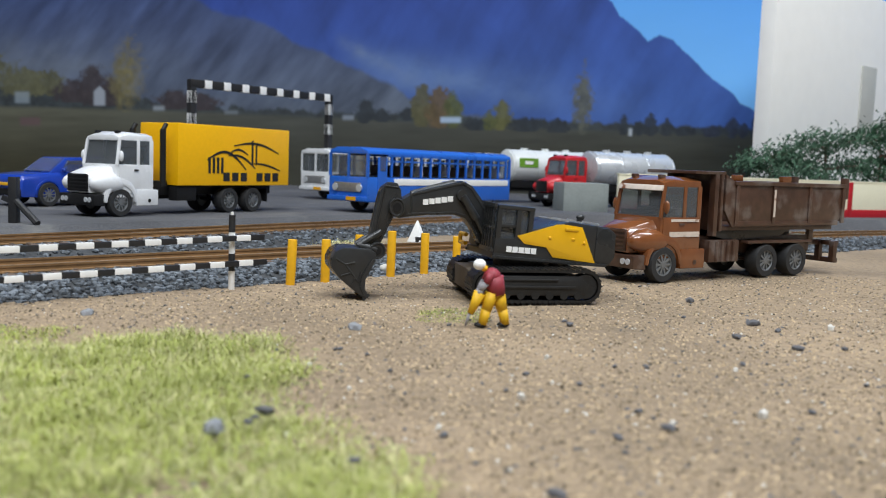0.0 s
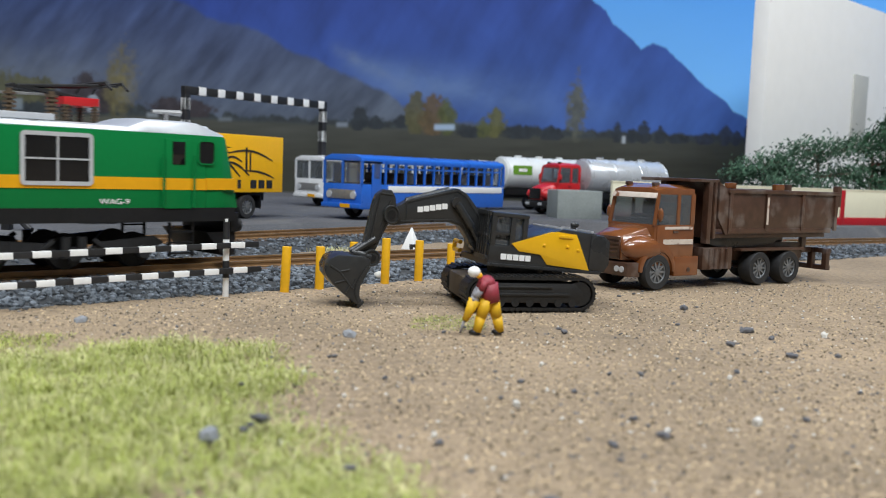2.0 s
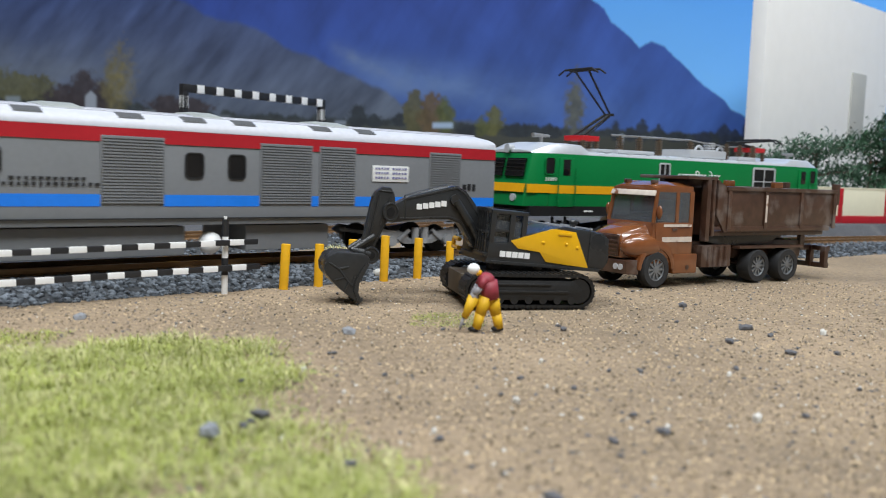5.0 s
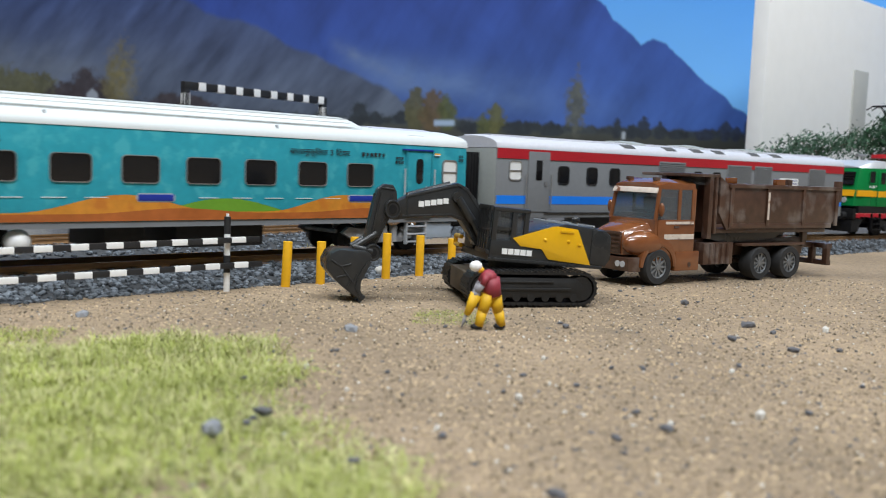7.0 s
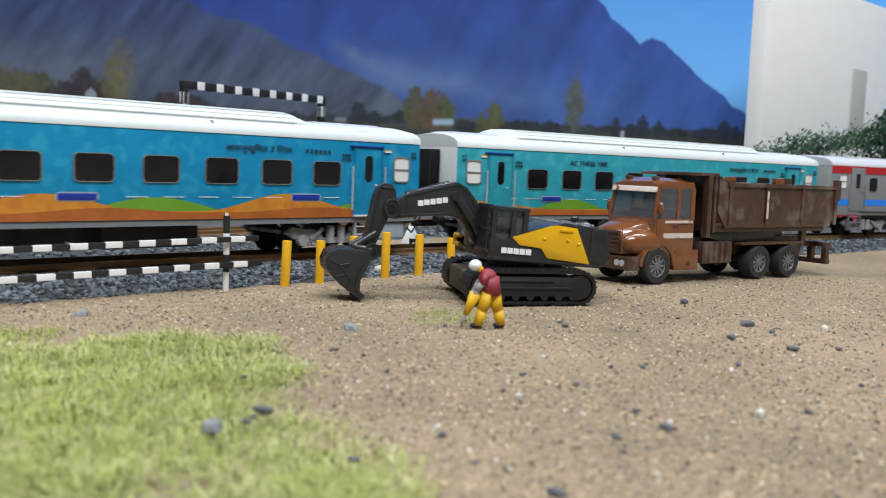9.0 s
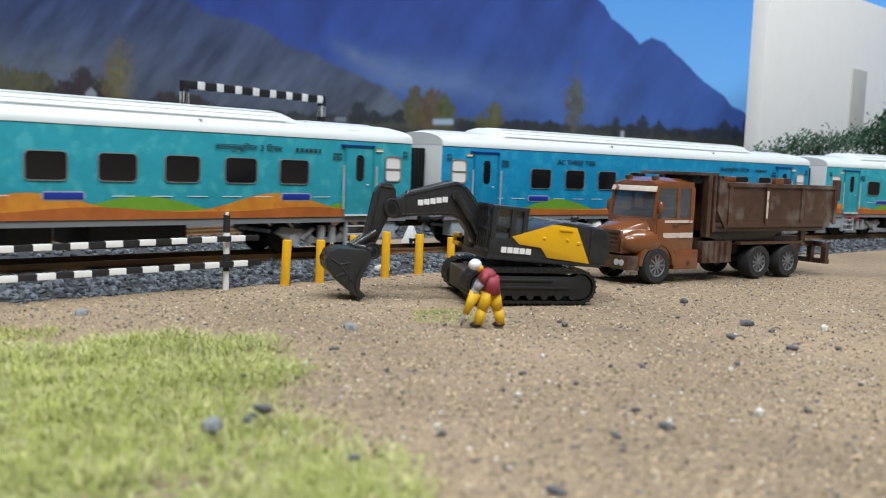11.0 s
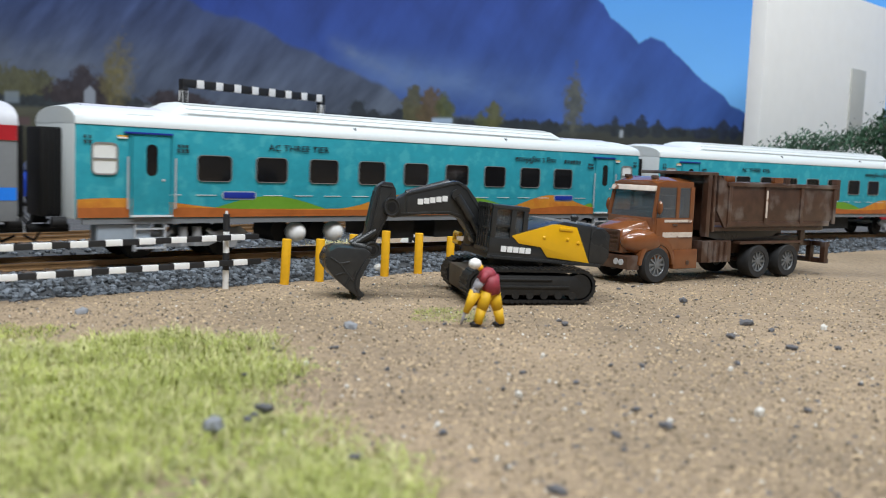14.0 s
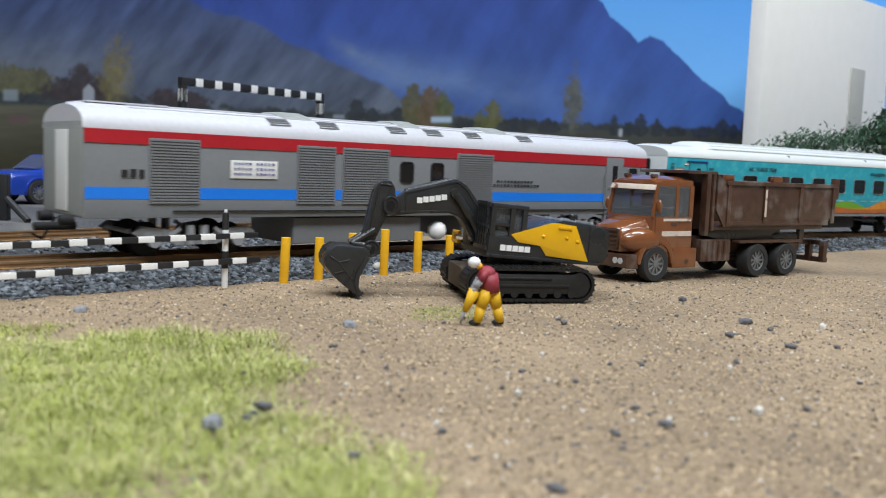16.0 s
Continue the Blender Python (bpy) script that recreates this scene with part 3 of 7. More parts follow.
def end_gear(root, L, ends=(-1, 1)):
    for e in (-1, 1):
        x = e * L / 2
        bm = bmesh.new()
        box(bm, x + e * 3.2, 0, 27, 6.4, 14, 26)
        for i in range(4):
            box(bm, x + e * (0.9 + 1.6 * i), 0, 27, 0.7, 15, 27)
        if e not in ends:
            bm.free()
        else:
            part("gangway_bellows", bm, BLACK_PLASTIC, root, "black ribbed gangway bellows", 0.2)
        rod_part("coupler", (x - e * 4, 0, 9.5), (x + e * 8.5, 0, 9.5), 1.3, DARK_STEEL, root)
        for y in (-10, 10):
            rod_part("buffer", (x, y, 12), (x + e * 4.2, y, 12), 1.6, DARK_STEEL, root)
        part("brake_hose", rod(rod(bmesh.new(), (x + e * 0.5, 5, 12), (x + e * 4.5, 5.5, 5), 0.4, 6), (x + e * 4.5, 5.5, 5), (x + e * 8, 4, 7), 0.4, 6), BLACK_PLASTIC, root)


def bars(root, u0, u1, z0, z1, y, n, mat, seed, head=False, name="lettering"):
    """Plain strokes in the place of writing."""
    r = random.Random(seed)
    s = math.copysign(0.15, y)
    bm = bmesh.new()
    w = (u1 - u0) / n
    for i in range(n):
        k = w * r.uniform(0.45, 0.72)
        top = z1 - (0.0 if head else (z1 - z0) * r.uniform(0, 0.12))
        box(bm, u0 + w * (i + 0.5), y + s, (z0 + top) / 2, k * (0.5 if head else 1), 0.12, (top - z0) * (r.uniform(0.7, 1.0) if head else 1))
    if head:
        box(bm, (u0 + u1) / 2, y + s, z1, u1 - u0, 0.12, (z1 - z0) * 0.16)
    return part(name, bm, mat, root)


def lettering(root, text, u0, u1, z, high, y, mat, name="lettering"):
    """Readable words in the built-in font, filling a stretch of a flank."""
    c = bpy.data.curves.new(name, "FONT")
    c.body, c.size, c.extrude, c.align_x = text, 1.0, 0.02, "LEFT"
    tmp = bpy.data.objects.new(name, c)
    me = bpy.data.meshes.new_from_object(tmp)
    bpy.data.objects.remove(tmp)
    co = np.array([v.co[:] for v in me.vertices])
    lo, hi = co.min(0), co.max(0)
    k = (u1 - u0) / 1000 / (hi[0] - lo[0])
    q = high / 1000 / (hi[1] - lo[1])
    me.transform(Matrix.Diagonal((k, q, 0.003, 1)) @ Matrix.Translation((-(lo[0] + hi[0]) / 2, -(lo[1] + hi[1]) / 2, 0)))
    me.transform(Matrix.Translation(((u0 + u1) / 2000, y / 1000, z / 1000)) @ Euler((radians(90), 0, radians(180) if y > 0 else 0)).to_matrix().to_4x4())
    me.materials.append(mat)
    ob = new(name, me)
    ob.parent = root
    return ob


def wave(root, name, lo, hi, f, y, mat, z0=13.2):
    """A painted band with a rolling top edge."""
    bm = bmesh.new()
    s = math.copysign(1, y)
    n = 60
    a = [bm.verts.new((lo + (hi - lo) * i / n, y, z0)) for i in range(n + 1)]
    b = [bm.verts.new((lo + (hi - lo) * i / n, y, z0 + max(0.02, f(lo + (hi - lo) * i / n)))) for i in range(n + 1)]
    for i in range(n):
        bm.faces.new((a[i], a[i + 1], b[i + 1], b[i]))
    return part(name, bm, mat, root)


def bump_at(u, c, w, h):
    d = abs(u - c) / w
    return h * (0.5 + 0.5 * math.cos(math.pi * d)) if d < 1 else 0.0


def passenger_coach(paint, label, seed, first):
    L, H = 266.5, 133.25
    root = tagged(new("passenger_coach"), label, "railway coach", "coaches of the train")
    part("body", loft(bmesh.new(), [[(x, -18.5, 13.6), (x, -18.7, 18), (x, -18.5, 41.6), (x, 18.5, 41.6), (x, 18.7, 18), (x, 18.5, 13.6)] for x in (-H, H)]), paint, root, soft=0.4)
    for x in (-H + 1.1, H - 1.1):
        cube_part("end_wall", (x, 0, 28, 2.6, 36.6, 29.4), COACH_WHITE, root, "white end wall", 0.5)
    roof = part("roof", shell(L + 0.4, 18.7, 41.6, 42.2, 48.0), COACH_WHITE, root, "white arched roof with a raised fairing", 0, True)
    # raised fairing with sloping ends and seams
    fair = []
    for x, t in ((-104, 47.4), (-97, 50.8), (78, 50.8), (88, 47.4)):
        fair.append([(x, -15.2, 44), (x, -14.6, 45.2 + (t - 47) * 0.5), (x, -11, t - 1.0), (x, -5, t), (x, 5, t), (x, 11, t - 1.0), (x, 14.6, 45.2 + (t - 47) * 0.5), (x, 15.2, 44)])
    part("fairing", loft(bmesh.new(), fair), COACH_WHITE, roof, "", 0.0, False)
    bm = bmesh.new()
    for y, z in ((14.75, 46.9), (12.9, 48.4), (11.1, 49.85), (8.0, 50.35)):
        for q in (-1, 1):
            box(bm, -9.5, q * y, z, 174, 0.35, 0.28)
    part("fairing_rib", bm, COACH_WHITE, roof)
    bm = bmesh.new()
    for u in (-33, 44):
        for q in (-1, 1):
            box(bm, u, q * 16.9, 44.2, 0.4, 1.6, 3.0)
    part("roof_seam", bm, VAN_GREY, roof)
    for u in (-113, 107):
        bm = loft(bmesh.new(), [[(u + d, -9.6, 46.4), (u + d, -9.0, 47.5), (u + d, -4, 48.35), (u + d, 4, 48.35), (u + d, 9.0, 47.5), (u + d, 9.6, 46.4)] for d in (-15, 15)])
        part("end_panel", bm, ROOF_PALE, roof, "pale lilac panel on the roof end")
        for q in (-1, 1):
            cube_part("roof_hatch", (u, q * 15.6, 44.6, 9, 2.6, 1.9), COACH_WHITE, roof, soft=0.4)
    part("solebar", box(box(bmesh.new(), 0, -17.9, 12.7, L - 4, 1.2, 1.8), 0, 17.9, 12.7, L - 4, 1.2, 1.8), VAN_GREY, root)
    for y in (-18.75, 18.75):
        s = math.copysign(1, y)
        wave(root, "orange_band", -H + 0.4, H - 0.4, lambda u: 2.6 + bump_at(u, -122, 44, 3.4) + bump_at(u, -10, 32, 5.4) + bump_at(u, 72, 32, 5.8) + bump_at(u, 130, 34, 4.6), y + s * 0.10, ORANGE, 13.8)
        wave(root, "dark_orange_band", -H + 0.4, H - 0.4, lambda u: 2.2 + bump_at(u, -112, 60, 1.0) + bump_at(u, 8, 30, 1.6) + bump_at(u, 84, 30, 1.4), y + s * 0.14, RUST_ORANGE, 13.8)
        wave(root, "green_band", -104, 106, lambda u: bump_at(u, -68, 38, 7.0) + bump_at(u, 24, 40, 7.0) + bump_at(u, 98, 9, 5.2), y + s * 0.06, LEAF_GREEN, 13.8)
        for u in (-80, 0, 80):
            cube_part("name_plate", (u, y + s * 0.2, 20.9, 11.5, 0.3, 2.0), NAVY, root, "navy plate with a pale rim", soft=0.14)
            part("plate_rim", plate(bmesh.new(), [(u + px, 20.9 + pz) for px, pz in rounded(12.7, 2.8, 1.3)], y, y + s * 0.16), SILVER_BLUE, root)
        bm = bmesh.new()
        for i in range(18):
            u = -104 + i * 12.2
            if min(abs(u + 80), abs(u), abs(u - 80)) > 11:
                box(bm, u, y + s * 0.05, 20.9, 7, 0.2, 0.26)
        part("dashed_line", bm, COACH_WHITE, root)
        for i in range(9):
            side_window(root, first + 21.0 * i, 25.5, 33.6, 11.7, y - s * 0.02, WINDOW, STEEL, 0, 0.26)
        for e, door_at, end_at in ((-1, -110.2, -124.7), (1, 107.7, 123.8)):
            side_window(root, end_at, 27.2, 36.0, 7.0, y - s * 0.02, WINDOW_WHITE, STEEL, 1)
            door = cube_part("door", (door_at, y - s * 0.15, 27.2, 12.0, 0.9, 25.2), paint, root, soft=0.15)
            bm = bmesh.new()
            for dx in (-6.6, 6.6):
                box(bm, door_at + dx, y, 27, 0.5, 0.9, 26.4)
            part("door_frame", bm, paint, door)
            cube_part("door_hood", (door_at - 1.0, y + s * 0.3, 39.7, 15.4, 1.0, 0.6), NAVY, door, "dark rain strip", 0.1)
            cube_part("door_sill", (door_at, y + s * 0.5, 14.3, 13.4, 1.0, 0.6), COACH_WHITE, door)
            part("door_pane", plate(bmesh.new(), [(door_at + px, 31.6 + pz) for px, pz in rounded(3.6, 9.6, 1.5)], y + s * 0.2, y + s * 0.42), WINDOW, door)
            for dx in (-7.6, 7.6):
                rod_part("grab_rail", (door_at + dx, y + s * 0.7, 16.5), (door_at + dx, y + s * 0.7, 32.5), 0.3, SILVER, door)
            part("lock", ball(bmesh.new(), door_at + 3.8, y + s * 0.4, 25.4, 0.6, 0.3, 0.5, 1), SILVER, door)
            bm = bmesh.new()
            for dz in (4.2, 7.2, 10.2):
                box(bm, door_at, y - s * 1.2, dz, 9.6, 2.2, 0.5)
            for dx in (-4.8, 4.8):
                box(bm, door_at + dx, y - s * 1.2, 8, 0.5, 1.6, 9.6)
            part("step", bm, SILVER, door, "grey metal entrance steps")
            mark = door_at - e * 10.2
            bars(root, mark - 2.2, mark + 2.2, 34.2, 35.4, y, 3, BLACK, 3, name="number_bar")
            bars(root, mark - 2.0, mark + 2.0, 35.9, 36.9, y, 3, BLACK, 5, name="number_bar")
            bars(root, e * 129.8 - 1.4, e * 129.8 + 1.4, 36.0, 37.0, y, 2, BLACK, 7, name="number_bar")
            bars(root, e * 129.8 - 1.4, e * 129.8 + 1.4, 37.6, 38.6, y, 2, BLACK, 8, name="number_bar")
            flag = cube_part("flag_marker", (door_at + e * 9.2, y + s * 0.1, 38.6, 3.0, 0.3, 0.5), LOCO_YELLOW, root, "small striped flag marker")
            cube_part("flag_stripe", (door_at + e * 9.2, y + s * 0.1, 38.1, 3.0, 0.3, 0.5), WHITE, flag)
        lettering(root, "AC THREE TIER", -69.4, -45.0, 37.2, 2.1, y + s * 0.12, BLACK)
        lettering(root, "वातानुकू\u093fलत 3 \u093fटयर", 48.4, 74.0, 37.2, 3.2, y + s * 0.12, BLACK)
        bars(root, 79.2, 90.6, 36.5, 37.9, y, 6, BLACK, seed + 1)
    end_gear(root, L)
    for x in (-95.8, 95.8):
        bogie(root, x, 2, BOGIE)
    for u, w in ((-8, 13), (25, 32)):
        cube_part("equipment_box", (u, 0, 8.6, w, 29, 8.0), DARK_STEEL, root, soft=0.4)
    cube_part("battery_box", (-118, -14.5, 8.4, 17, 6, 6.4), SILVER_BLUE, root, "light grey underfloor box", 0.4)
    cube_part("battery_box", (120, -14.5, 8.4, 14, 6, 6.0), SILVER_BLUE, root, "light grey underfloor box", 0.4)
    for u in (-55.5, -39.5):
        rod_part("tank_body", (u - 3.6, 3, 8.0), (u - 3.6, -10, 8.0), 3.9, DARK_STEEL, root)
        part("air_tank", ball(bmesh.new(), u, -14.4, 8.0, 3.7, 3.7, 3.7, 3), WHITE, root, "round white air tank", 0, True)
    return root


def power_van(flip, label):
    """A grey luggage and generator van; flip turns it end for end."""
    L = 270.0
    g = -1 if flip else 1
    top, band, mid = (42.6, 40.4, 31.9) if flip else (40.0, 37.9, 29.6)
    root = tagged(new("luggage_van"), label, "railway van", "vans of the train")
    part("body", loft(bmesh.new(), [[(x, -18.5, 13.0), (x, -18.7, 18), (x, -18.5, top), (x, 18.5, top), (x, 18.7, 18), (x, 18.5, 13.0)] for x in (-135, 135)]), VAN_GREY, root, soft=0.4)
    roof = part("roof", shell(270.4, 18.7, top, top + 0.4, 48.6), ROOF_SILVER, root, "silver arched roof", 0, True)
    skin = lambda y: top + 0.4 + (48.2 - top) * (1 - min(1, abs(y) / 18.7) ** 2) ** 0.375
    for u, w in ((-58, 12), (-7, 10), (40, 12)):
        bm = loft(bmesh.new(), [[(g * u + d, -14.0, skin(14) - 0.6), (g * u + d, -11.5, skin(11.5) + r), (g * u + d, -5, 48.8 + r), (g * u + d, 5, 48.8 + r), (g * u + d, 11.5, skin(11.5) + r), (g * u + d, 14.0, skin(14) - 0.6)] for d, r in ((-w / 2, 0.1), (-w / 2 + 1.5, 0.8), (w / 2 - 1.5, 0.8), (w / 2, 0.1))])
        part("roof_vent", bm, VAN_END, roof, "grey raised roof panel")
    bm = bmesh.new()
    for y in (12.6, 9.0, 5.5):
        for q in (-1, 1):
            box(bm, 0, q * y, skin(y) + 0.05, 238, 0.4, 0.4)
    part("roof_rib", bm, ROOF_SILVER, roof)
    for x in (-118, 118):
        for q in (-1, 1):
            cube_part("end_panel", (x, q * 5.2, 48.35, 26, 8.4, 0.5), ROOF_PALE, roof)
    for x in (-133.9, 133.9):
        cube_part("end_wall", (x, 0, 28, 2.6, 36.6, 29.0), VAN_END, root, "pale grey end wall", 0.5)
    cube_part("end_door", (135.2, 0, 27, 0.6, 11, 25), WINDOW_WHITE, root, "pale end door", 0.2)
    cube_part("end_door", (-135.2, 0, 27, 0.6, 11, 25), WINDOW_WHITE, root, "pale end door", 0.2)
    for y in (-18.68, 18.68):
        s = math.copysign(1, y)
        cube_part("red_band", (0, y, band, 269.6, 0.3, 4.2), VAN_RED, root)
        for a, b in ((-115, -98), (-62, -46), (-43, -22), (12, 32)):
            lo, hi = sorted((g * a, g * b))
            c, w = (lo + hi) / 2, hi - lo
            sh = cube_part("shutter", (c, y, mid - 2.0, w, 0.5, 20.6), VAN_GREY, root, "grey louvred shutter door", 0.1)
            bm = bmesh.new()
            for i in range(22):
                box(bm, c, y + s * 0.3, mid - 11.7 + i * 0.925, w - 1.0, 0.55, 0.5)
            part("slats", bm, VAN_GREY, sh)
        for a, b in ((-134.6, -115), (-98, -62), (-46, -43), (-22, 12), (32, 104), (118, 134.6)):
            lo, hi = sorted((g * a, g * b))
            cube_part("blue_band", ((lo + hi) / 2, y, 20.8, hi - lo, 0.26, 3.6), VAN_BLUE, root)
        for u in (-13.4, 1.8):
            side_window(root, g * u, mid - 3.7, mid + 3.7, 5.6, y - s * 0.02, WINDOW, DARK_STEEL)
        for u in (124.5,):
            side_window(root, g * u, mid - 2.4, mid + 5.2, 6.4, y - s * 0.02, WINDOW_WHITE if flip else WINDOW, STEEL, 1 if flip else 0)
        if flip:
            for u in (96, 78, 63):
                side_window(root, g * u, mid - 3.6, mid + 3.6, 6.0, y - s * 0.02, WINDOW, DARK_STEEL)
        d = cube_part("door", (g * 111, y, mid - 3.2, 12.4, 0.7, 26.0), VAN_GREY, root, soft=0.15)
        cube_part("door_pane", (g * 111, y + s * 0.35, mid + 1.8, 3.6, 0.3, 8.6), WINDOW, d, soft=0.1)
        for dx in (-7.4, 7.4):
            rod_part("grab_rail", (g * 111 + dx, y + s * 0.7, 17), (g * 111 + dx, y + s * 0.7, 32), 0.28, STEEL, d)
        bm = bmesh.new()
        for dz in (5.0, 8.6, 12.2):
            box(bm, g * 111, y - s * 1.0, dz, 10.4, 2.2, 0.5)
        for dx in (-5.2, 5.2):
            box(bm, g * 111 + dx, y - s * 1.0, 8.6, 0.5, 1.6, 9.0)
        part("step", bm, VAN_GREY, d, "grey metal entrance steps")
        cube_part("door_handle", (g * 107.0, y + s * 0.5, mid - 4.0, 1.6, 0.5, 1.6), STEEL, d)
        sign = cube_part("sign_board", (g * -78.6, y + s * 0.15, mid - 0.6, 17.6, 0.3, 6.0), WINDOW_WHITE, root, "white notice board with printed lines", 0.05)
        for k in range(3):
            for a, b in ((-7.8, -1.0), (0.4, 7.8)):
                bars(sign, g * -78.6 + a, g * -78.6 + b, mid - 2.5 + k * 1.7, mid - 1.7 + k * 1.7, y + s * 0.25, 5, SIGN_INK, 11 + k)
        bars(root, g * 46 - 14, g * 46 + 14, 25.0, 26.0, y + s * 0.1, 14, BLACK, 21)
        bars(root, g * 46 - 12, g * 46 + 10, 26.7, 27.6, y + s * 0.1, 11, BLACK, 22)
        bars(root, g * -107 - 4 - g * 13, g * -107 + 4 - g * 13, 25.6, 28.2, y + s * 0.1, 3, BLACK, 23)
        for dx in (-68, -48, -17, 1, 22, 52):
            bm = bmesh.new()
            for i in range(5):
                yy = 17.3 - i * 0.8
                box(bm, dx * g, s * yy, skin(yy) + 0.1, 8, 0.36, 0.4)
            part("roof_grille", bm, VAN_GREY, roof, "grey louvres on the roof flank")
        cube_part("lower_moulding", (0, y + s * 0.25, 15.2, 214, 0.7, 0.35), DARK_STEEL, root)
    end_gear(root, L, (-1, 1) if flip else (1,))
    for x in (-97.2, 97.2):
        bogie(root, x, 2, BOGIE)
    cube_part("fuel_tank", (-32, 0, 7.8, 58, 31, 9.4), VAN_GREY, root, soft=0.8)
    cube_part("equipment_box", (36, 0, 8.2, 34, 31, 8.6), VAN_GREY, root, soft=0.5)
    part("air_tank", ball(bmesh.new(), 6, -14.8, 6.8, 3.8, 3.6, 3.8, 3), WHITE, root, "round white air tank", 0, True)
    return root


def pantograph(root, u, raised, f):
    base = cube_part("pantograph_base", (u, 0, 51.0, 11, 13, 2.6), RED, root, "red pantograph frame on insulators", 0.3)
    for dx in (-4.5, 4.5):
        for y in (-5.5, 5.5):
            bm = bmesh.new()
            for i in range(5):
                rod(bm, (u + dx, y, 45.4 + i), (u + dx, y, 45.9 + i), 1.3, 10)
            rod(bm, (u + dx, y, 44.6), (u + dx, y, 50), 0.7, 8)
            part("insulator", bm, BRASS, base)
    bm = bmesh.new()
    if raised:
        knee, head = (u + f * 17, 63.5), (u - f * 2, 83.0)
    else:
        knee, head = (u + f * 17, 54.6), (u - f * 9, 56.6)
    for y in (-3.2, 3.2):
        rod(bm, (u - f * 3, y, 52), (knee[0], y * 0.5, knee[1]), 0.75, 6)
        rod(bm, (knee[0], y * 0.5, knee[1]), (head[0], y * 1.4, head[1]), 0.55, 6)
    rod(bm, (u + f * 3, 0, 52), (knee[0] + f * 1.5, 0, knee[1] - 1), 0.3, 6)
    rod(bm, (knee[0] + f * 1.5, -2.5, knee[1]), (knee[0] + f * 1.5, 2.5, knee[1]), 0.7, 6)
    part("arm", bm, DARK_STEEL, base)
    bm = bmesh.new()
    for d in (-2.6, 2.6):
        rod(bm, (head[0] + d, -9, head[1] + 0.6), (head[0] + d, 9, head[1] + 0.6), 0.55, 6)
        for y in (-9, 9):
            rod(bm, (head[0] + d, y, head[1] + 0.6), (head[0] + d, y + math.copysign(4, y), head[1] - 1.6), 0.45, 6)
    for y in (-6, 6):
        rod(bm, (head[0] - 2.6, y, head[1]), (head[0] + 2.6, y, head[1]), 0.4, 6)
    part("pan_head", bm, DARK_STEEL, base)


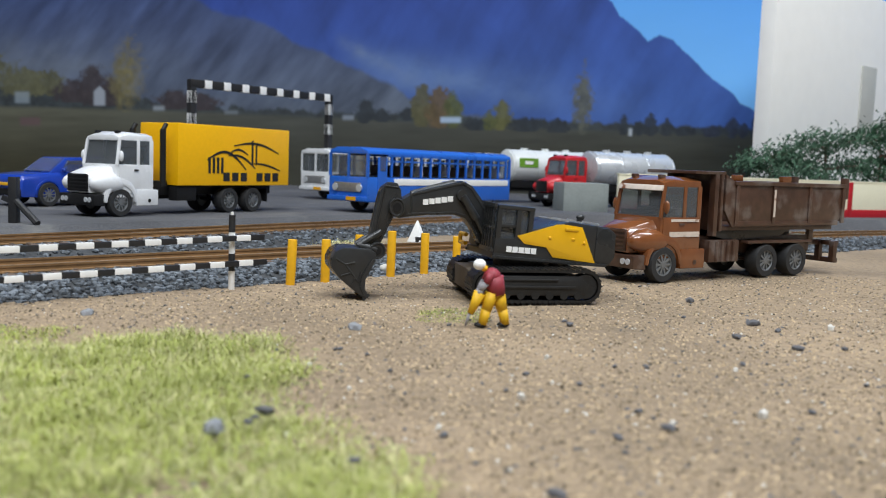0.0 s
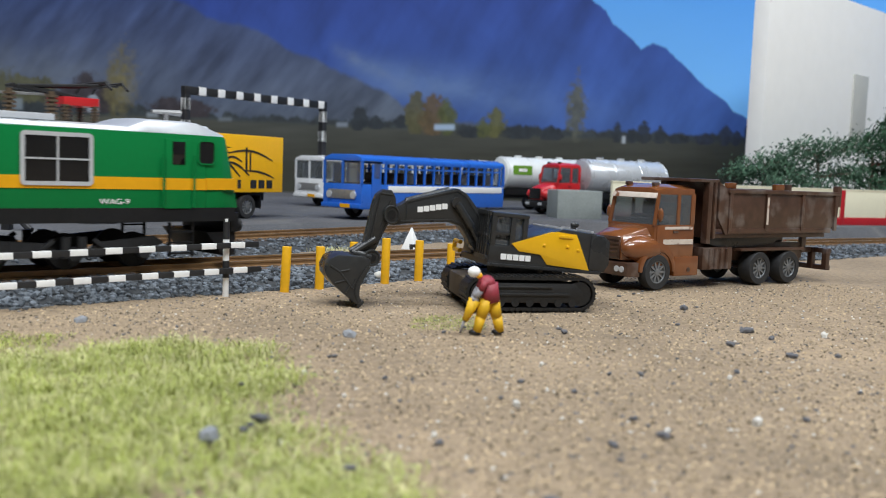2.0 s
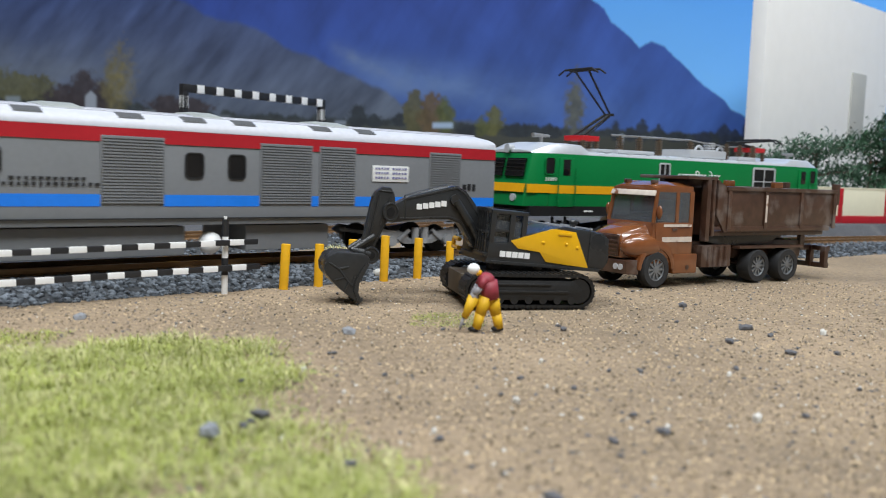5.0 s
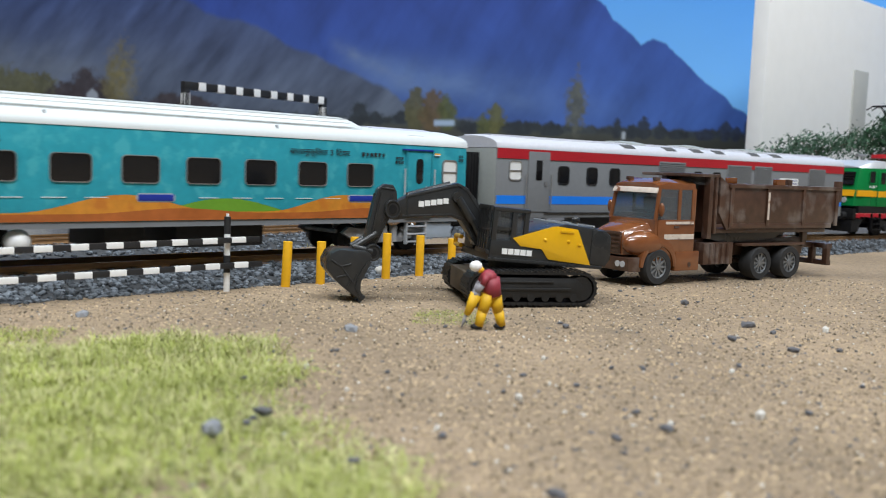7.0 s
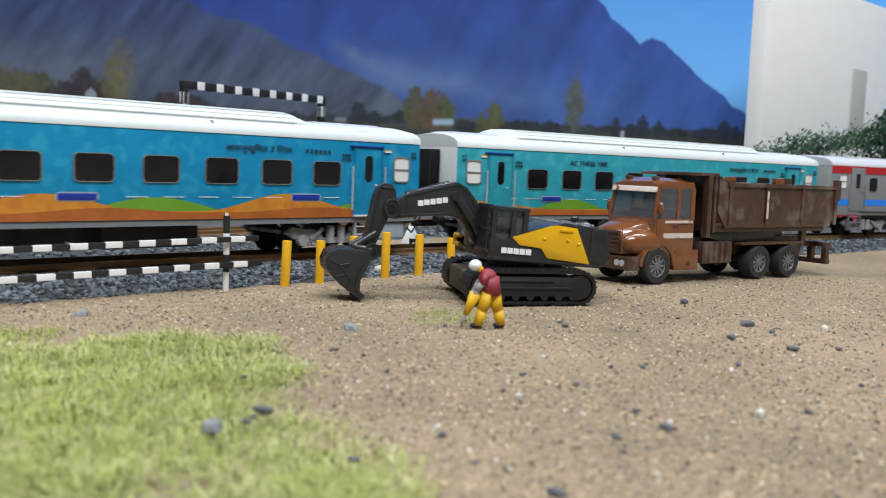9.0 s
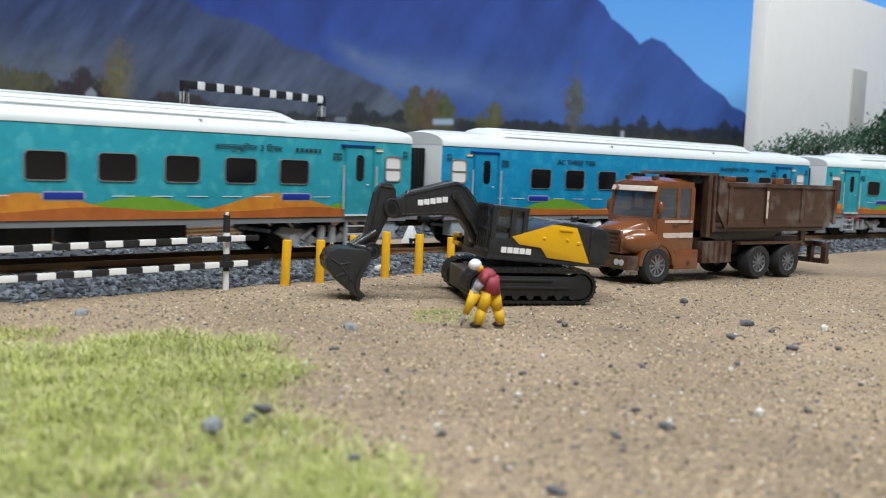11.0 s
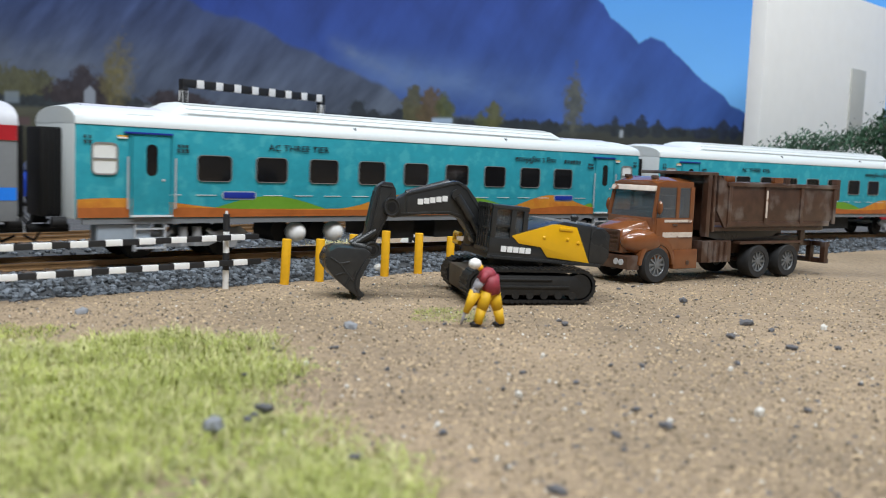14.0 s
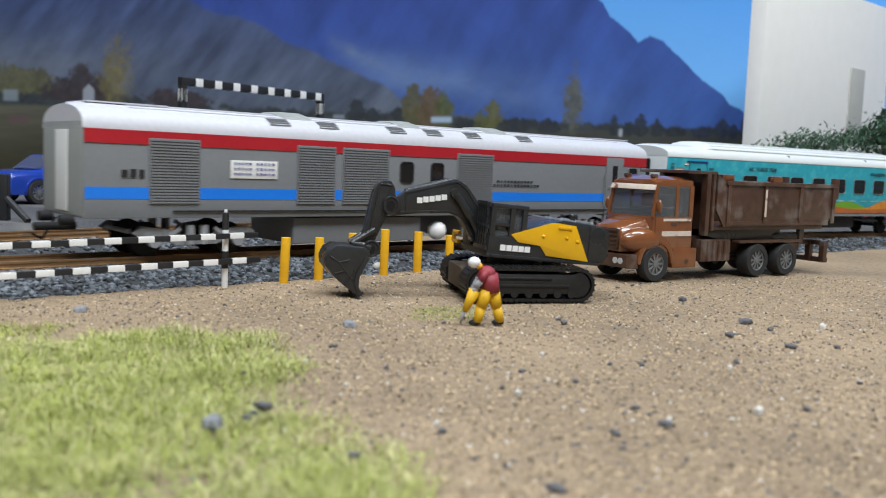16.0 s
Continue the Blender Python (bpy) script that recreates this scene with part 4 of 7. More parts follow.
def locomotive():
    root = tagged(new("electric_locomotive"), "green electric model locomotive with a yellow band and silver roof", "locomotive")
    bm = bmesh.new()
    rows = []
    for x, w in ((-104, 18.2), (104, 18.2)):
        rows.append([(x, -w, 19.0), (x, -w, 42.6), (x, w, 42.6), (x, w, 19.0)])
    part("body", loft(bm, rows), GREEN, root, "", 0.3)
    for e in (-1, 1):
        bm = loft(bmesh.new(), [[(e * 104, -18.2, 19), (e * 104, -18.2, 42.6), (e * 104, 18.2, 42.6), (e * 104, 18.2, 19)],
                                [(e * 110, -17.8, 19), (e * 110, -17.6, 42.6), (e * 110, 17.6, 42.6), (e * 110, 17.8, 19)],
                                [(e * 117.5, -15.8, 19), (e * 112.5, -15.4, 42.2), (e * 112.5, 15.4, 42.2), (e * 117.5, 15.8, 19)]])
        cab = part("cab", bm, GREEN, root, "", 0.5)
        bm = bmesh.new()
        for y in (-7.3, 7.3):
            box(bm, e * 114.6, y, 36, 0.8, 12.4, 8.2, 0, -e * 12)
        part("windscreen", bm, WINDOW, cab)
        bm = bmesh.new()
        for i in range(5):
            for y in (-7.3, 7.3):
                box(bm, e * 115.4, y, 32.6 + i * 1.7, 0.4, 13, 0.3)
        part("windscreen_grille", bm, DARK_STEEL, cab)
        part("nose_band", box(bmesh.new(), e * 116.5, 0, 27.0, 0.8, 30.6, 3.9, 0, -e * 12), LOCO_YELLOW, cab)
        for y in (-9, 9):
            rod_part("headlight", (e * 115.8, y, 22.6), (e * 117.6, y, 22.6), 1.7, SILVER, cab)
        rod_part("headlight", (e * 111, 0, 44.4), (e * 114, 0, 44.4), 2.0, SILVER, cab)
        cube_part("buffer_beam", (e * 116, 0, 14.2, 3.2, 33, 6.4), BLACK_PLASTIC, root, soft=0.3)
        for y in (-10, 10):
            rod_part("buffer", (e * 117, y, 13), (e * 121.5, y, 13), 2.4, DARK_STEEL, root)
        rod_part("coupler", (e * 116, 0, 9.5), (e * 124, 0, 9.5), 1.4, DARK_STEEL, root)
        part("pilot", plate(bmesh.new(), [(e * 106, 11), (e * 117, 11), (e * 117, 3.0), (e * 112, 3.0)], -15.5, 15.5), BLACK_PLASTIC, root, "black snow plough under the buffer beam", 0.3)
    bm = loft(bmesh.new(), [[(x, -17.9 * k, 42.6), (x, -16.6 * k, 43.8 + r), (x, -7, 44.6 + r), (x, 7, 44.6 + r), (x, 16.6 * k, 43.8 + r), (x, 17.9 * k, 42.6)] for x, k, r in ((-112.5, 0.84, -0.6), (-101, 1, 3.2), (-84, 1, 3.2), (-78, 1, 0.2), (78, 1, 0.2), (84, 1, 2.6), (101, 1, 2.6), (112.5, 0.84, -0.6))])
    roof = part("roof", bm, SILVER, root, "silver grey roof with raised cab domes", 0.3)
    for u, w, h in ((-40, 26, 1.8), (16, 30, 4.2), (50, 16, 2.0), (-62, 10, 1.6)):
        cube_part("roof_hatch", (u, -2, 44.6 + h / 2, w, 19, h), SILVER, roof, soft=0.5)
    bm = bmesh.new()
    for i in range(14):
        box(bm, -96 + i * 14.6, -16.3, 44.0, 2.2, 0.8, 0.5)
    part("roof_rib", bm, SILVER, roof)
    for u, y in ((-50, -9), (-36, -9), (-20, -8), (5, -8), (34, -9), (46, -9), (58, -9), (66, 0), (-56, 6)):
        bm = bmesh.new()
        for i in range(6):
            rod(bm, (u, y, 45.2 + i * 1.25), (u, y, 45.9 + i * 1.25), 1.8, 10)
        rod(bm, (u, y, 44.4), (u, y, 53.2), 0.9, 8)
        part("insulator", bm, BRASS, roof, "ribbed brown insulator")
    bm = bmesh.new()
    rod(bm, (-56, -9, 53.2), (5, -8, 53.6), 0.55, 6)
    rod(bm, (5, -8, 53.6), (34, -9, 51.5), 0.4, 6)
    rod(bm, (34, -9, 51.5), (66, 0, 53), 0.4, 6)
    part("busbar", bm, STEEL, roof, "thin roof busbar")
    bm = bmesh.new()
    for i in range(7):
        rod(bm, (22, -7, 45.2 + i * 1.2), (22, -7, 45.9 + i * 1.2), 3.2, 14)
    part("surge_coil", bm, SILVER, roof, "white ribbed coil")
    bm = bmesh.new()
    for u in (12, 30):
        for i in range(8):
            a = math.pi * i / 8
            rod(bm, (u - 3 * math.cos(a), -8, 48 + 3 * math.sin(a)), (u - 3 * math.cos(a + 0.4), -8, 48 + 3 * math.sin(a + 0.4)), 0.7, 6)
        rod(bm, (u - 3, -8, 44.5), (u - 3, -8, 48), 0.7, 6)
        rod(bm, (u + 3, -8, 44.5), (u + 3, -8, 48), 0.7, 6)
    part("roof_pipe", bm, SILVER, roof)
    part("roof_horn", rod(rod(bmesh.new(), (-99, -6, 48), (-99, -6, 50.5), 0.8, 8), (-104, -6, 50.8), (-94, -6, 50.8), 1.1, 8, 0.6), STEEL, roof)
    part("roof_horn", rod(rod(bmesh.new(), (96, -6, 47), (96, -6, 49.5), 0.8, 8), (101, -6, 49.8), (91, -6, 49.8), 1.1, 8, 0.6), STEEL, roof)
    pantograph(root, -67, True, 1)
    pantograph(root, 68, False, -1)
    part("skirt", box(box(bmesh.new(), 0, -17.6, 17.0, 230, 1.4, 4.4), 0, 17.6, 17.0, 230, 1.4, 4.4), BLACK_PLASTIC, root, "black lower skirt")
    cube_part("floor", (0, 0, 17, 230, 34, 3.6), BLACK_PLASTIC, root)
    for y in (-18.3, 18.3):
        s = math.copysign(1, y)
        cube_part("yellow_band", (0, y, 26.8, 208.5, 0.26, 3.7), LOCO_YELLOW, root)
        for e in (-1, 1):
            cube_part("yellow_band", (e * 110, y * 0.966, 27.0, 12.4, 0.8, 3.8), LOCO_YELLOW, root, rz=-e * s * 6)
            d = cube_part("cab_door", (e * 94, y, 30.0, 9.0, 0.7, 22.0), GREEN, root, soft=0.2)
            cube_part("door_pane", (e * 94, y + s * 0.35, 36.6, 4.4, 0.3, 7.2), WINDOW, d, soft=0.1)
            cube_part("door_band", (e * 94, y + s * 0.34, 26.8, 8.8, 0.2, 3.7), LOCO_YELLOW, d)
            for dx in (-5.3, 5.3):
                rod_part("grab_rail", (e * 94 + dx, y + s * 0.9, 19.5), (e * 94 + dx, y + s * 0.9, 36), 0.3, GREEN, d)
            w = side_window(root, e * 104.0, 33.6, 40.6, 5.4, y * 0.998, WINDOW, GREEN)
            bm = bmesh.new()
            for dz in (4.5, 8.0, 11.5):
                box(bm, e * 96, y - s * 1.5, dz, 8, 2, 0.5)
            for dx in (-4, 4):
                box(bm, e * 96 + dx, y - s * 1.5, 9, 0.5, 1.4, 11)
            part("step", bm, BLACK_PLASTIC, root)
        side_window(root, -27.0, 28.4, 40.2, 6.6, y + s * 0.2, WINDOW, SILVER, 2, 0.8)
        side_window(root, 56.0, 27.0, 40.0, 18.4, y + s * 0.2, WINDOW, SILVER, 2, 1.2)
        lettering(root, "भारतीय रेल", -16.6, 17.2, 34.8, 6.2, y + s * 0.15, WHITE)
        lettering(root, "31097", -11.0, 11.4, 21.6, 3.9, y + s * 0.15, WHITE)
        lettering(root, "31097", -107.0, -99.6, 31.2, 1.5, y + s * 0.25, WHITE)
        lettering(root, "WAG-9", 68.4, 77.8, 21.2, 1.6, y + s * 0.15, WHITE)
        bars(root, -82, -76, 16.6, 17.4, y + s * 0.12, 5, WHITE, 38, name="number_bar")
    for x in (-62, 62):
        bogie(root, x, 3, DARK_STEEL, 44, True)
    cube_part("transformer_tank", (4, 0, 9.2, 46, 28, 10.5), DARK_STEEL, root, soft=0.8)
    cube_part("battery_box", (24, -13.6, 9.0, 14, 3, 8.5), STEEL, root, "grey ribbed battery box", 0.3)
    for y in (-14, 14):
        rod_part("air_tank", (-34, y, 10), (-22, y, 10), 2.6, STEEL, root)
    return root


LOCO = locomotive()
TRAIN = [(LOCO, -2.5, 60)]
TRAIN.append((power_van(True, "grey luggage van with red and blue bands behind the locomotive"), 271.4, 97.2))
TRAIN.append((passenger_coach(TEAL, "teal sleeper coach with white roof and orange wave", 41, -88.95), 558.4, 95.8))
TRAIN.append((passenger_coach(SKY_BLUE, "bright blue sleeper coach with white roof and orange wave", 42, -79.05), 846.4, 95.8))
TRAIN.append((copy_thing(TRAIN[2][0], Matrix()), 1130.4, 95.8))
TRAIN.append((copy_thing(TRAIN[2][0], Matrix()), 1414.2, 95.8))
TRAIN.append((power_van(False, "grey luggage van with louvred shutters at the end of the train"), 1700.5, 97.2))

# way of the locomotive along the track, millimetres by seconds
RUN = [(0, -288), (0.5, -236), (1, -183), (1.5, -127), (2, -70.5), (2.5, -10.5), (3, 49.3), (3.5, 109.6), (4, 171.5), (5.2, 331.3), (6.5, 510.3), (7, 575.9), (7.5, 641), (8, 705), (8.4, 756.6), (9, 839.8), (10.2, 1005.1), (11.5, 1191.9), (12, 1263.5), (12.5, 1337), (13, 1407), (13.5, 1474), (14.2, 1570.4), (15, 1684.5), (15.5, 1758.8), (16, 1833.2)]


def run(t):
    i = max(0, min(len(RUN) - 2, sum(1 for r in RUN if r[0] <= t) - 1))
    p = [RUN[max(0, min(len(RUN) - 1, j))] for j in (i - 1, i, i + 1, i + 2)]
    (t1, s1), (t2, s2) = p[1], p[2]
    m1 = (s2 - p[0][1]) / (t2 - p[0][0])
    m2 = (p[3][1] - s1) / (p[3][0] - t1)
    f, d = (t - t1) / (t2 - t1), t2 - t1
    return (2 * f**3 - 3 * f**2 + 1) * s1 + (f**3 - 2 * f**2 + f) * d * m1 + (3 * f**2 - 2 * f**3) * s2 + (f**3 - f**2) * d * m2


def motions():
    for ob, back, pivot in TRAIN:
        walk(ob, [(i * 0.25, chord(run(i * 0.25) - back, pivot)) for i in range(65)])
    # each wheelset rolls as far as the train runs
    turns = [(i / 30, math.degrees((run(i / 30) - run(0)) / 5.3)) for i in range(481)]
    for ob, back, pivot in TRAIN:
        for w in [o for o in ob.children_recursive if o.name.startswith("wheelset")]:
            at = w.location.copy()
            walk(w, [(t, pose(at.x, at.y, at.z, 0, a, 0)) for t, a in turns])


# ---- road vehicles; x forward, y to the left, millimetres ----
GREY_STONE = material("grey_stone", (0.24, 0.25, 0.27), 0.7, vary=0.35, grain=1200, bump=0.0003)
TYRE = material("tyre_rubber", (0.02, 0.02, 0.021), 0.75, vary=0.25, grain=500, bump=0.0001)
RIM = material("grey_rim", (0.21, 0.22, 0.23), 0.4, 0.5, vary=0.15)
BROWN = material("worn_brown_paint", (0.185, 0.062, 0.02), 0.22, vary=0.2, grain=250, stain=45, second=(0.22, 0.15, 0.115), amount=0.36, sharp=0.12, coat=0.8)
BROWN_BED = material("weathered_brown_bed", (0.068, 0.034, 0.022), 0.34, vary=0.45, grain=300, stain=55, second=(0.17, 0.14, 0.125), amount=0.46, sharp=0.16, coat=0.3)
WORN_WHITE = material("chipped_white_stripe", (0.6, 0.52, 0.45), 0.5, vary=0.15, stain=120, second=(0.2, 0.075, 0.03), amount=0.42, sharp=0.06)
TRUCK_WHITE = material("white_truck_paint", (0.74, 0.75, 0.77), 0.28, vary=0.04, coat=0.4)
CARGO_YELLOW = material("yellow_container_paint", (0.9, 0.47, 0.002), 0.4, vary=0.05, stain=25)
BLUE_CAR = material("blue_car_paint", (0.012, 0.05, 0.36), 0.22, vary=0.08, coat=0.5)
BUS_BLUE = material("blue_bus_paint", (0.018, 0.13, 0.58), 0.3, vary=0.08, coat=0.3)
TANK_WHITE = material("white_tank_paint", (0.66, 0.68, 0.68), 0.35, vary=0.08)
TANK_SILVER = material("silver_tank", (0.6, 0.62, 0.65), 0.28, 0.35, vary=0.08)
CONCRETE = material("grey_block", (0.25, 0.275, 0.265), 0.85, vary=0.16, grain=900, stain=70, bump=0.0002)
SHADE_GREY = material("wall_shade_grey", (0.5, 0.5, 0.47), 0.85, vary=0.06)
CREAM = material("cream_wall_paint", (0.75, 0.72, 0.55), 0.7, vary=0.05)
GLASS = glass_material("clear_smoked_glass", (0.42, 0.46, 0.5), 0.04)
DIGGER = material("dark_grey_digger_paint", (0.024, 0.025, 0.026), 0.3, vary=0.3, grain=500, stain=90)
DIGGER.node_tree.nodes["Principled BSDF"].inputs["Specular IOR Level"].default_value = 0.5
DIGGER_YELLOW = material("yellow_panel_paint", (0.74, 0.40, 0.006), 0.3, vary=0.04, coat=0.25)
TRACK_RUBBER = material("black_track", (0.011, 0.011, 0.0112), 0.5, vary=0.4, grain=600, bump=0.0002)
DUST = material("dusty_brown_plate", (0.075, 0.055, 0.035), 0.7, vary=0.4, grain=250, stain=120)
MAROON = material("maroon_cloth_paint", (0.27, 0.03, 0.045), 0.6, vary=0.2, grain=900)
GREY_CLOTH = material("grey_cloth_paint", (0.3, 0.29, 0.31), 0.7, vary=0.15, grain=900)
TROUSERS = material("yellow_cloth_paint", (0.72, 0.42, 0.01), 0.6, vary=0.12, grain=900)


def wheel(root, x, y, r, w, rim=RIM):
    """Tyre with rounded shoulders, a ten-spoke rim on the outside."""
    s = math.copysign(1, y)
    bm = bmesh.new()
    prof = [(0.62, -w / 2), (0.93, -w / 2), (1.0, -w * 0.32), (1.0, w * 0.32), (0.93, w / 2), (0.62, w / 2)]
    n = 28
    rings = [[bm.verts.new((x + r * k * math.cos(2 * math.pi * i / n), y + o, r + r * k * math.sin(2 * math.pi * i / n))) for k, o in prof] for i in range(n)]
    for i in range(n):
        a, b = rings[i], rings[(i + 1) % n]
        for j in range(len(prof)):
            q = (j + 1) % len(prof)
            bm.faces.new((a[j], a[q], b[q], b[j]))
    wh = part("wheel", bm, TYRE, root, "", 0, True)
    bm = bmesh.new()
    yo = y + s * w * 0.42
    rod(bm, (x, y - s * w * 0.3, r), (x, yo - s * 0.7, r), r * 0.62, 24)
    for i in range(10):
        a = 2 * math.pi * i / 10
        box(bm, x + r * 0.36 * math.cos(a), yo - s * 0.35, r + r * 0.36 * math.sin(a), r * 0.52, 0.7, r * 0.10, 0, -math.degrees(a))
    rod(bm, (x, yo - s * 0.6, r), (x, yo + s * 0.15, r), r * 0.17, 12)
    for i in range(24):
        a, b = 2 * math.pi * i / 24, 2 * math.pi * (i + 1) / 24
        rod(bm, (x + r * 0.6 * math.cos(a), yo - s * 0.2, r + r * 0.6 * math.sin(a)), (x + r * 0.6 * math.cos(b), yo - s * 0.2, r + r * 0.6 * math.sin(b)), r * 0.05, 6)
    part("rim", bm, rim, wh, "grey ten-spoke rim")
    return wh


def truck_cab(root, paint, trim, stripe=None, visor=None):
    """Bonneted lorry cab; the front axle at x 0, 25 wide."""
    w = 12.4
    ring = lambda x, pts: [(x, y, z) for y, z in pts]
    # bonnet, tapering to the grille
    def hood(x, h, hw, low=11):
        return ring(x, [(-hw, low), (-hw, h - 4), (-hw * 0.8, h - 1), (-hw * 0.4, h), (hw * 0.4, h), (hw * 0.8, h - 1), (hw, h - 4), (hw, low)])
    part("bonnet", loft(bmesh.new(), [hood(13.6, 19.5, 8.2), hood(12.4, 21.0, 8.8), hood(5, 23.4, 10.4), hood(-3, 25.0, 11.6)]), paint, root, "", 0.5)
    for y in (-1, 1):
        bm = bmesh.new()
        n = 12
        outer = [(9.6 * math.cos(math.pi * i / n), 6.8 + 11.2 * math.sin(math.pi * i / n)) for i in range(n + 1)]
        inner = [(7.7 * math.cos(math.pi * i / n), 6.4 + 8.0 * math.sin(math.pi * i / n)) for i in range(n + 1)]
        plate(bm, outer + inner[::-1], y * 5.0, y * (w + 0.9))
        part("mudguard", bm, paint, root, "", 1.5)
        # body-coloured ball that swells the fender; it is no lamp
        part("headlight", ball(bmesh.new(), 4.6, y * 9.4, 15.4, 10.4, 4.5, 5.0, 3), paint, root, "", 0, True)
    bm = box(bmesh.new(), 13.9, 0, 15.6, 0.6, 14, 8)
    part("grille", bm, trim, root, "dark ribbed grille", 0.1)
    bm = bmesh.new()
    for i in range(5):
        box(bm, 14.2, 0, 12.4 + i * 1.6, 0.7, 13.4, 0.7)
    part("grille_bar", bm, trim, root, "", 0.1)
    part("bumper", plate(bmesh.new(), [(14.6, 5.4), (14.9, 10.4), (9.0, 10.6), (8.2, 5.0)], -w, w), trim, root, "", 0.6)
    for y in (-9.6, -7.0, 7.0, 9.6):
        rod_part("fog_lamp", (14.4, y, 8.0), (15.2, y, 8.0), 1.15, SILVER, root)
    # cab shell: pillars, roof and lower body leave real openings for the panes
    lower = loft(bmesh.new(), [ring(-2.2, [(-w, 9), (-w, 24.4), (w, 24.4), (w, 9)]), ring(-21.5, [(-w, 9), (-w, 24.4), (w, 24.4), (w, 9)])])
    cab = part("cab", lower, paint, root, "", 0.4)
    roof = loft(bmesh.new(), [ring(-3.8, [(-w + 0.9, 35.4), (-w + 1.1, 37.0), (-w * 0.6, 38.0), (w * 0.6, 38.0), (w - 1.1, 37.0), (w - 0.9, 35.4)]),
                              ring(-8.5, [(-w + 0.5, 35.4), (-w + 0.8, 38.2), (-w * 0.6, 39.6), (w * 0.6, 39.6), (w - 0.8, 38.2), (w - 0.5, 35.4)]),
                              ring(-21.5, [(-w + 0.5, 35.4), (-w + 0.8, 38.0), (-w * 0.6, 39.2), (w * 0.6, 39.2), (w - 0.8, 38.0), (w - 0.5, 35.4)])])
    part("cab_roof", roof, paint, cab, "", 0.4)
    for y in (-1, 1):
        rod_part("pillar", (-2.6, y * (w - 0.5), 24), (-4.4, y * (w - 1.1), 36), 0.8, paint, cab)
        cube_part("pillar", (-13.6, y * (w - 0.55), 30, 1.5, 0.9, 12), paint, cab, "", 0.2)
        cube_part("pillar", (-20.6, y * (w - 0.55), 30, 2.0, 0.9, 12), paint, cab, "", 0.2)
    cube_part("rear_panel", (-21.1, 0, 30, 0.9, 2 * w - 3, 12), paint, cab, "", 0.2)
    bm = loft(bmesh.new(), [ring(-2.9, [(-w + 1, 24.2), (w - 1, 24.2)]) + [(-4.5, w - 1.6, 35.8), (-4.5, -w + 1.6, 35.8)], [(-3.3, -w + 1, 24.2), (-3.3, w - 1, 24.2), (-4.9, w - 1.6, 35.8), (-4.9, -w + 1.6, 35.8)]])
    part("windscreen", bm, GLASS, cab)
    for y in (-1, 1):
        cube_part("side_glass", (-8.6, y * (w - 0.6), 30, 9.4, 0.3, 11.4), GLASS, cab)
        cube_part("side_glass", (-17.0, y * (w - 0.6), 30, 5.6, 0.3, 11.4), GLASS, cab)
        door = cube_part("door", (-8.6, y * (w + 0.05), 17.6, 10.6, 0.5, 13.0), paint, cab, "", 0.2)
        cube_part("door_handle", (-12.0, y * (w + 0.45), 21.8, 2.2, 0.5, 0.7), trim, door)
        part("mirror", ball(bmesh.new(), -3.6, y * (w + 1.2), 28.2, 0.9, 1.3, 2.6, 2), paint, cab, "", 0, True)
        cube_part("side_step", (-15.0, y * (w - 0.8), 8.8, 13.0, 3.2, 7.6), paint, root, "", 0.7)
        rod_part("fuel_cap", (-16, y * (w + 0.6), 7.4), (-16, y * (w + 1.0), 7.4), 0.9, trim, root)
        if stripe:
            cube_part("stripe", (-13.6, y * (w + 0.22), 18.0, 14.4, 0.4, 1.9), stripe, cab, "chipped white stripe")
            cube_part("stripe", (-13.6, y * (w + 0.22), 23.2, 13.4, 0.4, 1.0), stripe, cab, "chipped white stripe")
    if visor:
        part("visor", plate(bmesh.new(), [(-2.4, 34.2), (-3.4, 36.2), (-4.6, 36.0), (-4.2, 34.0)], -w + 0.8, w - 0.8), visor, cab, "chipped white sun visor", 0.2)
    part("seat", box(box(bmesh.new(), -14, 0, 26, 6, 20, 3), -17.5, 0, 29, 2, 20, 7), BLACK_PLASTIC, cab, "dark seats behind the glass", 0.5)
    cube_part("dashboard", (-5.2, 0, 25.2, 2.6, 21, 2.4), BLACK_PLASTIC, cab, "", 0.4)
    for y in (-7, 7):
        cube_part("roof_light", (-6.6, y, 39.4, 2.4, 1.8, 1.4), trim, cab, "", 0.4)
    stretch = Matrix.Translation((-0.0190, 0, 0)) @ Matrix.Diagonal((1.10, 1, 1, 1)) @ Matrix.Translation((0.0215, 0, 0))
    for o in (cab, *cab.children_recursive):
        o.data.transform(stretch)
    return cab


def chassis(root, rear, mat, axles, r, w):
    cube_part("chassis", ((-10 + rear) / 2, 0, 13.0, -rear - 10, 12, 7.0), mat, root, "", 0.4)
    for y in (-1, 1):
        wheel(root, 0, y * (w - 2.2), r, 4.4)
        for x in axles:
            wheel(root, x, y * (w - 2.9), r, 6.0)
    for x in (0, *axles):
        rod_part("axle", (x, -w + 4, r), (x, w - 4, r), 1.0, mat, root)


def place(ob, x, y, z, rz, size=1.0):
    ob.matrix_basis = pose(x / 1000, y / 1000, z / 1000, 0, 0, rz) @ Matrix.Diagonal((size, size, size, 1))
    return ob


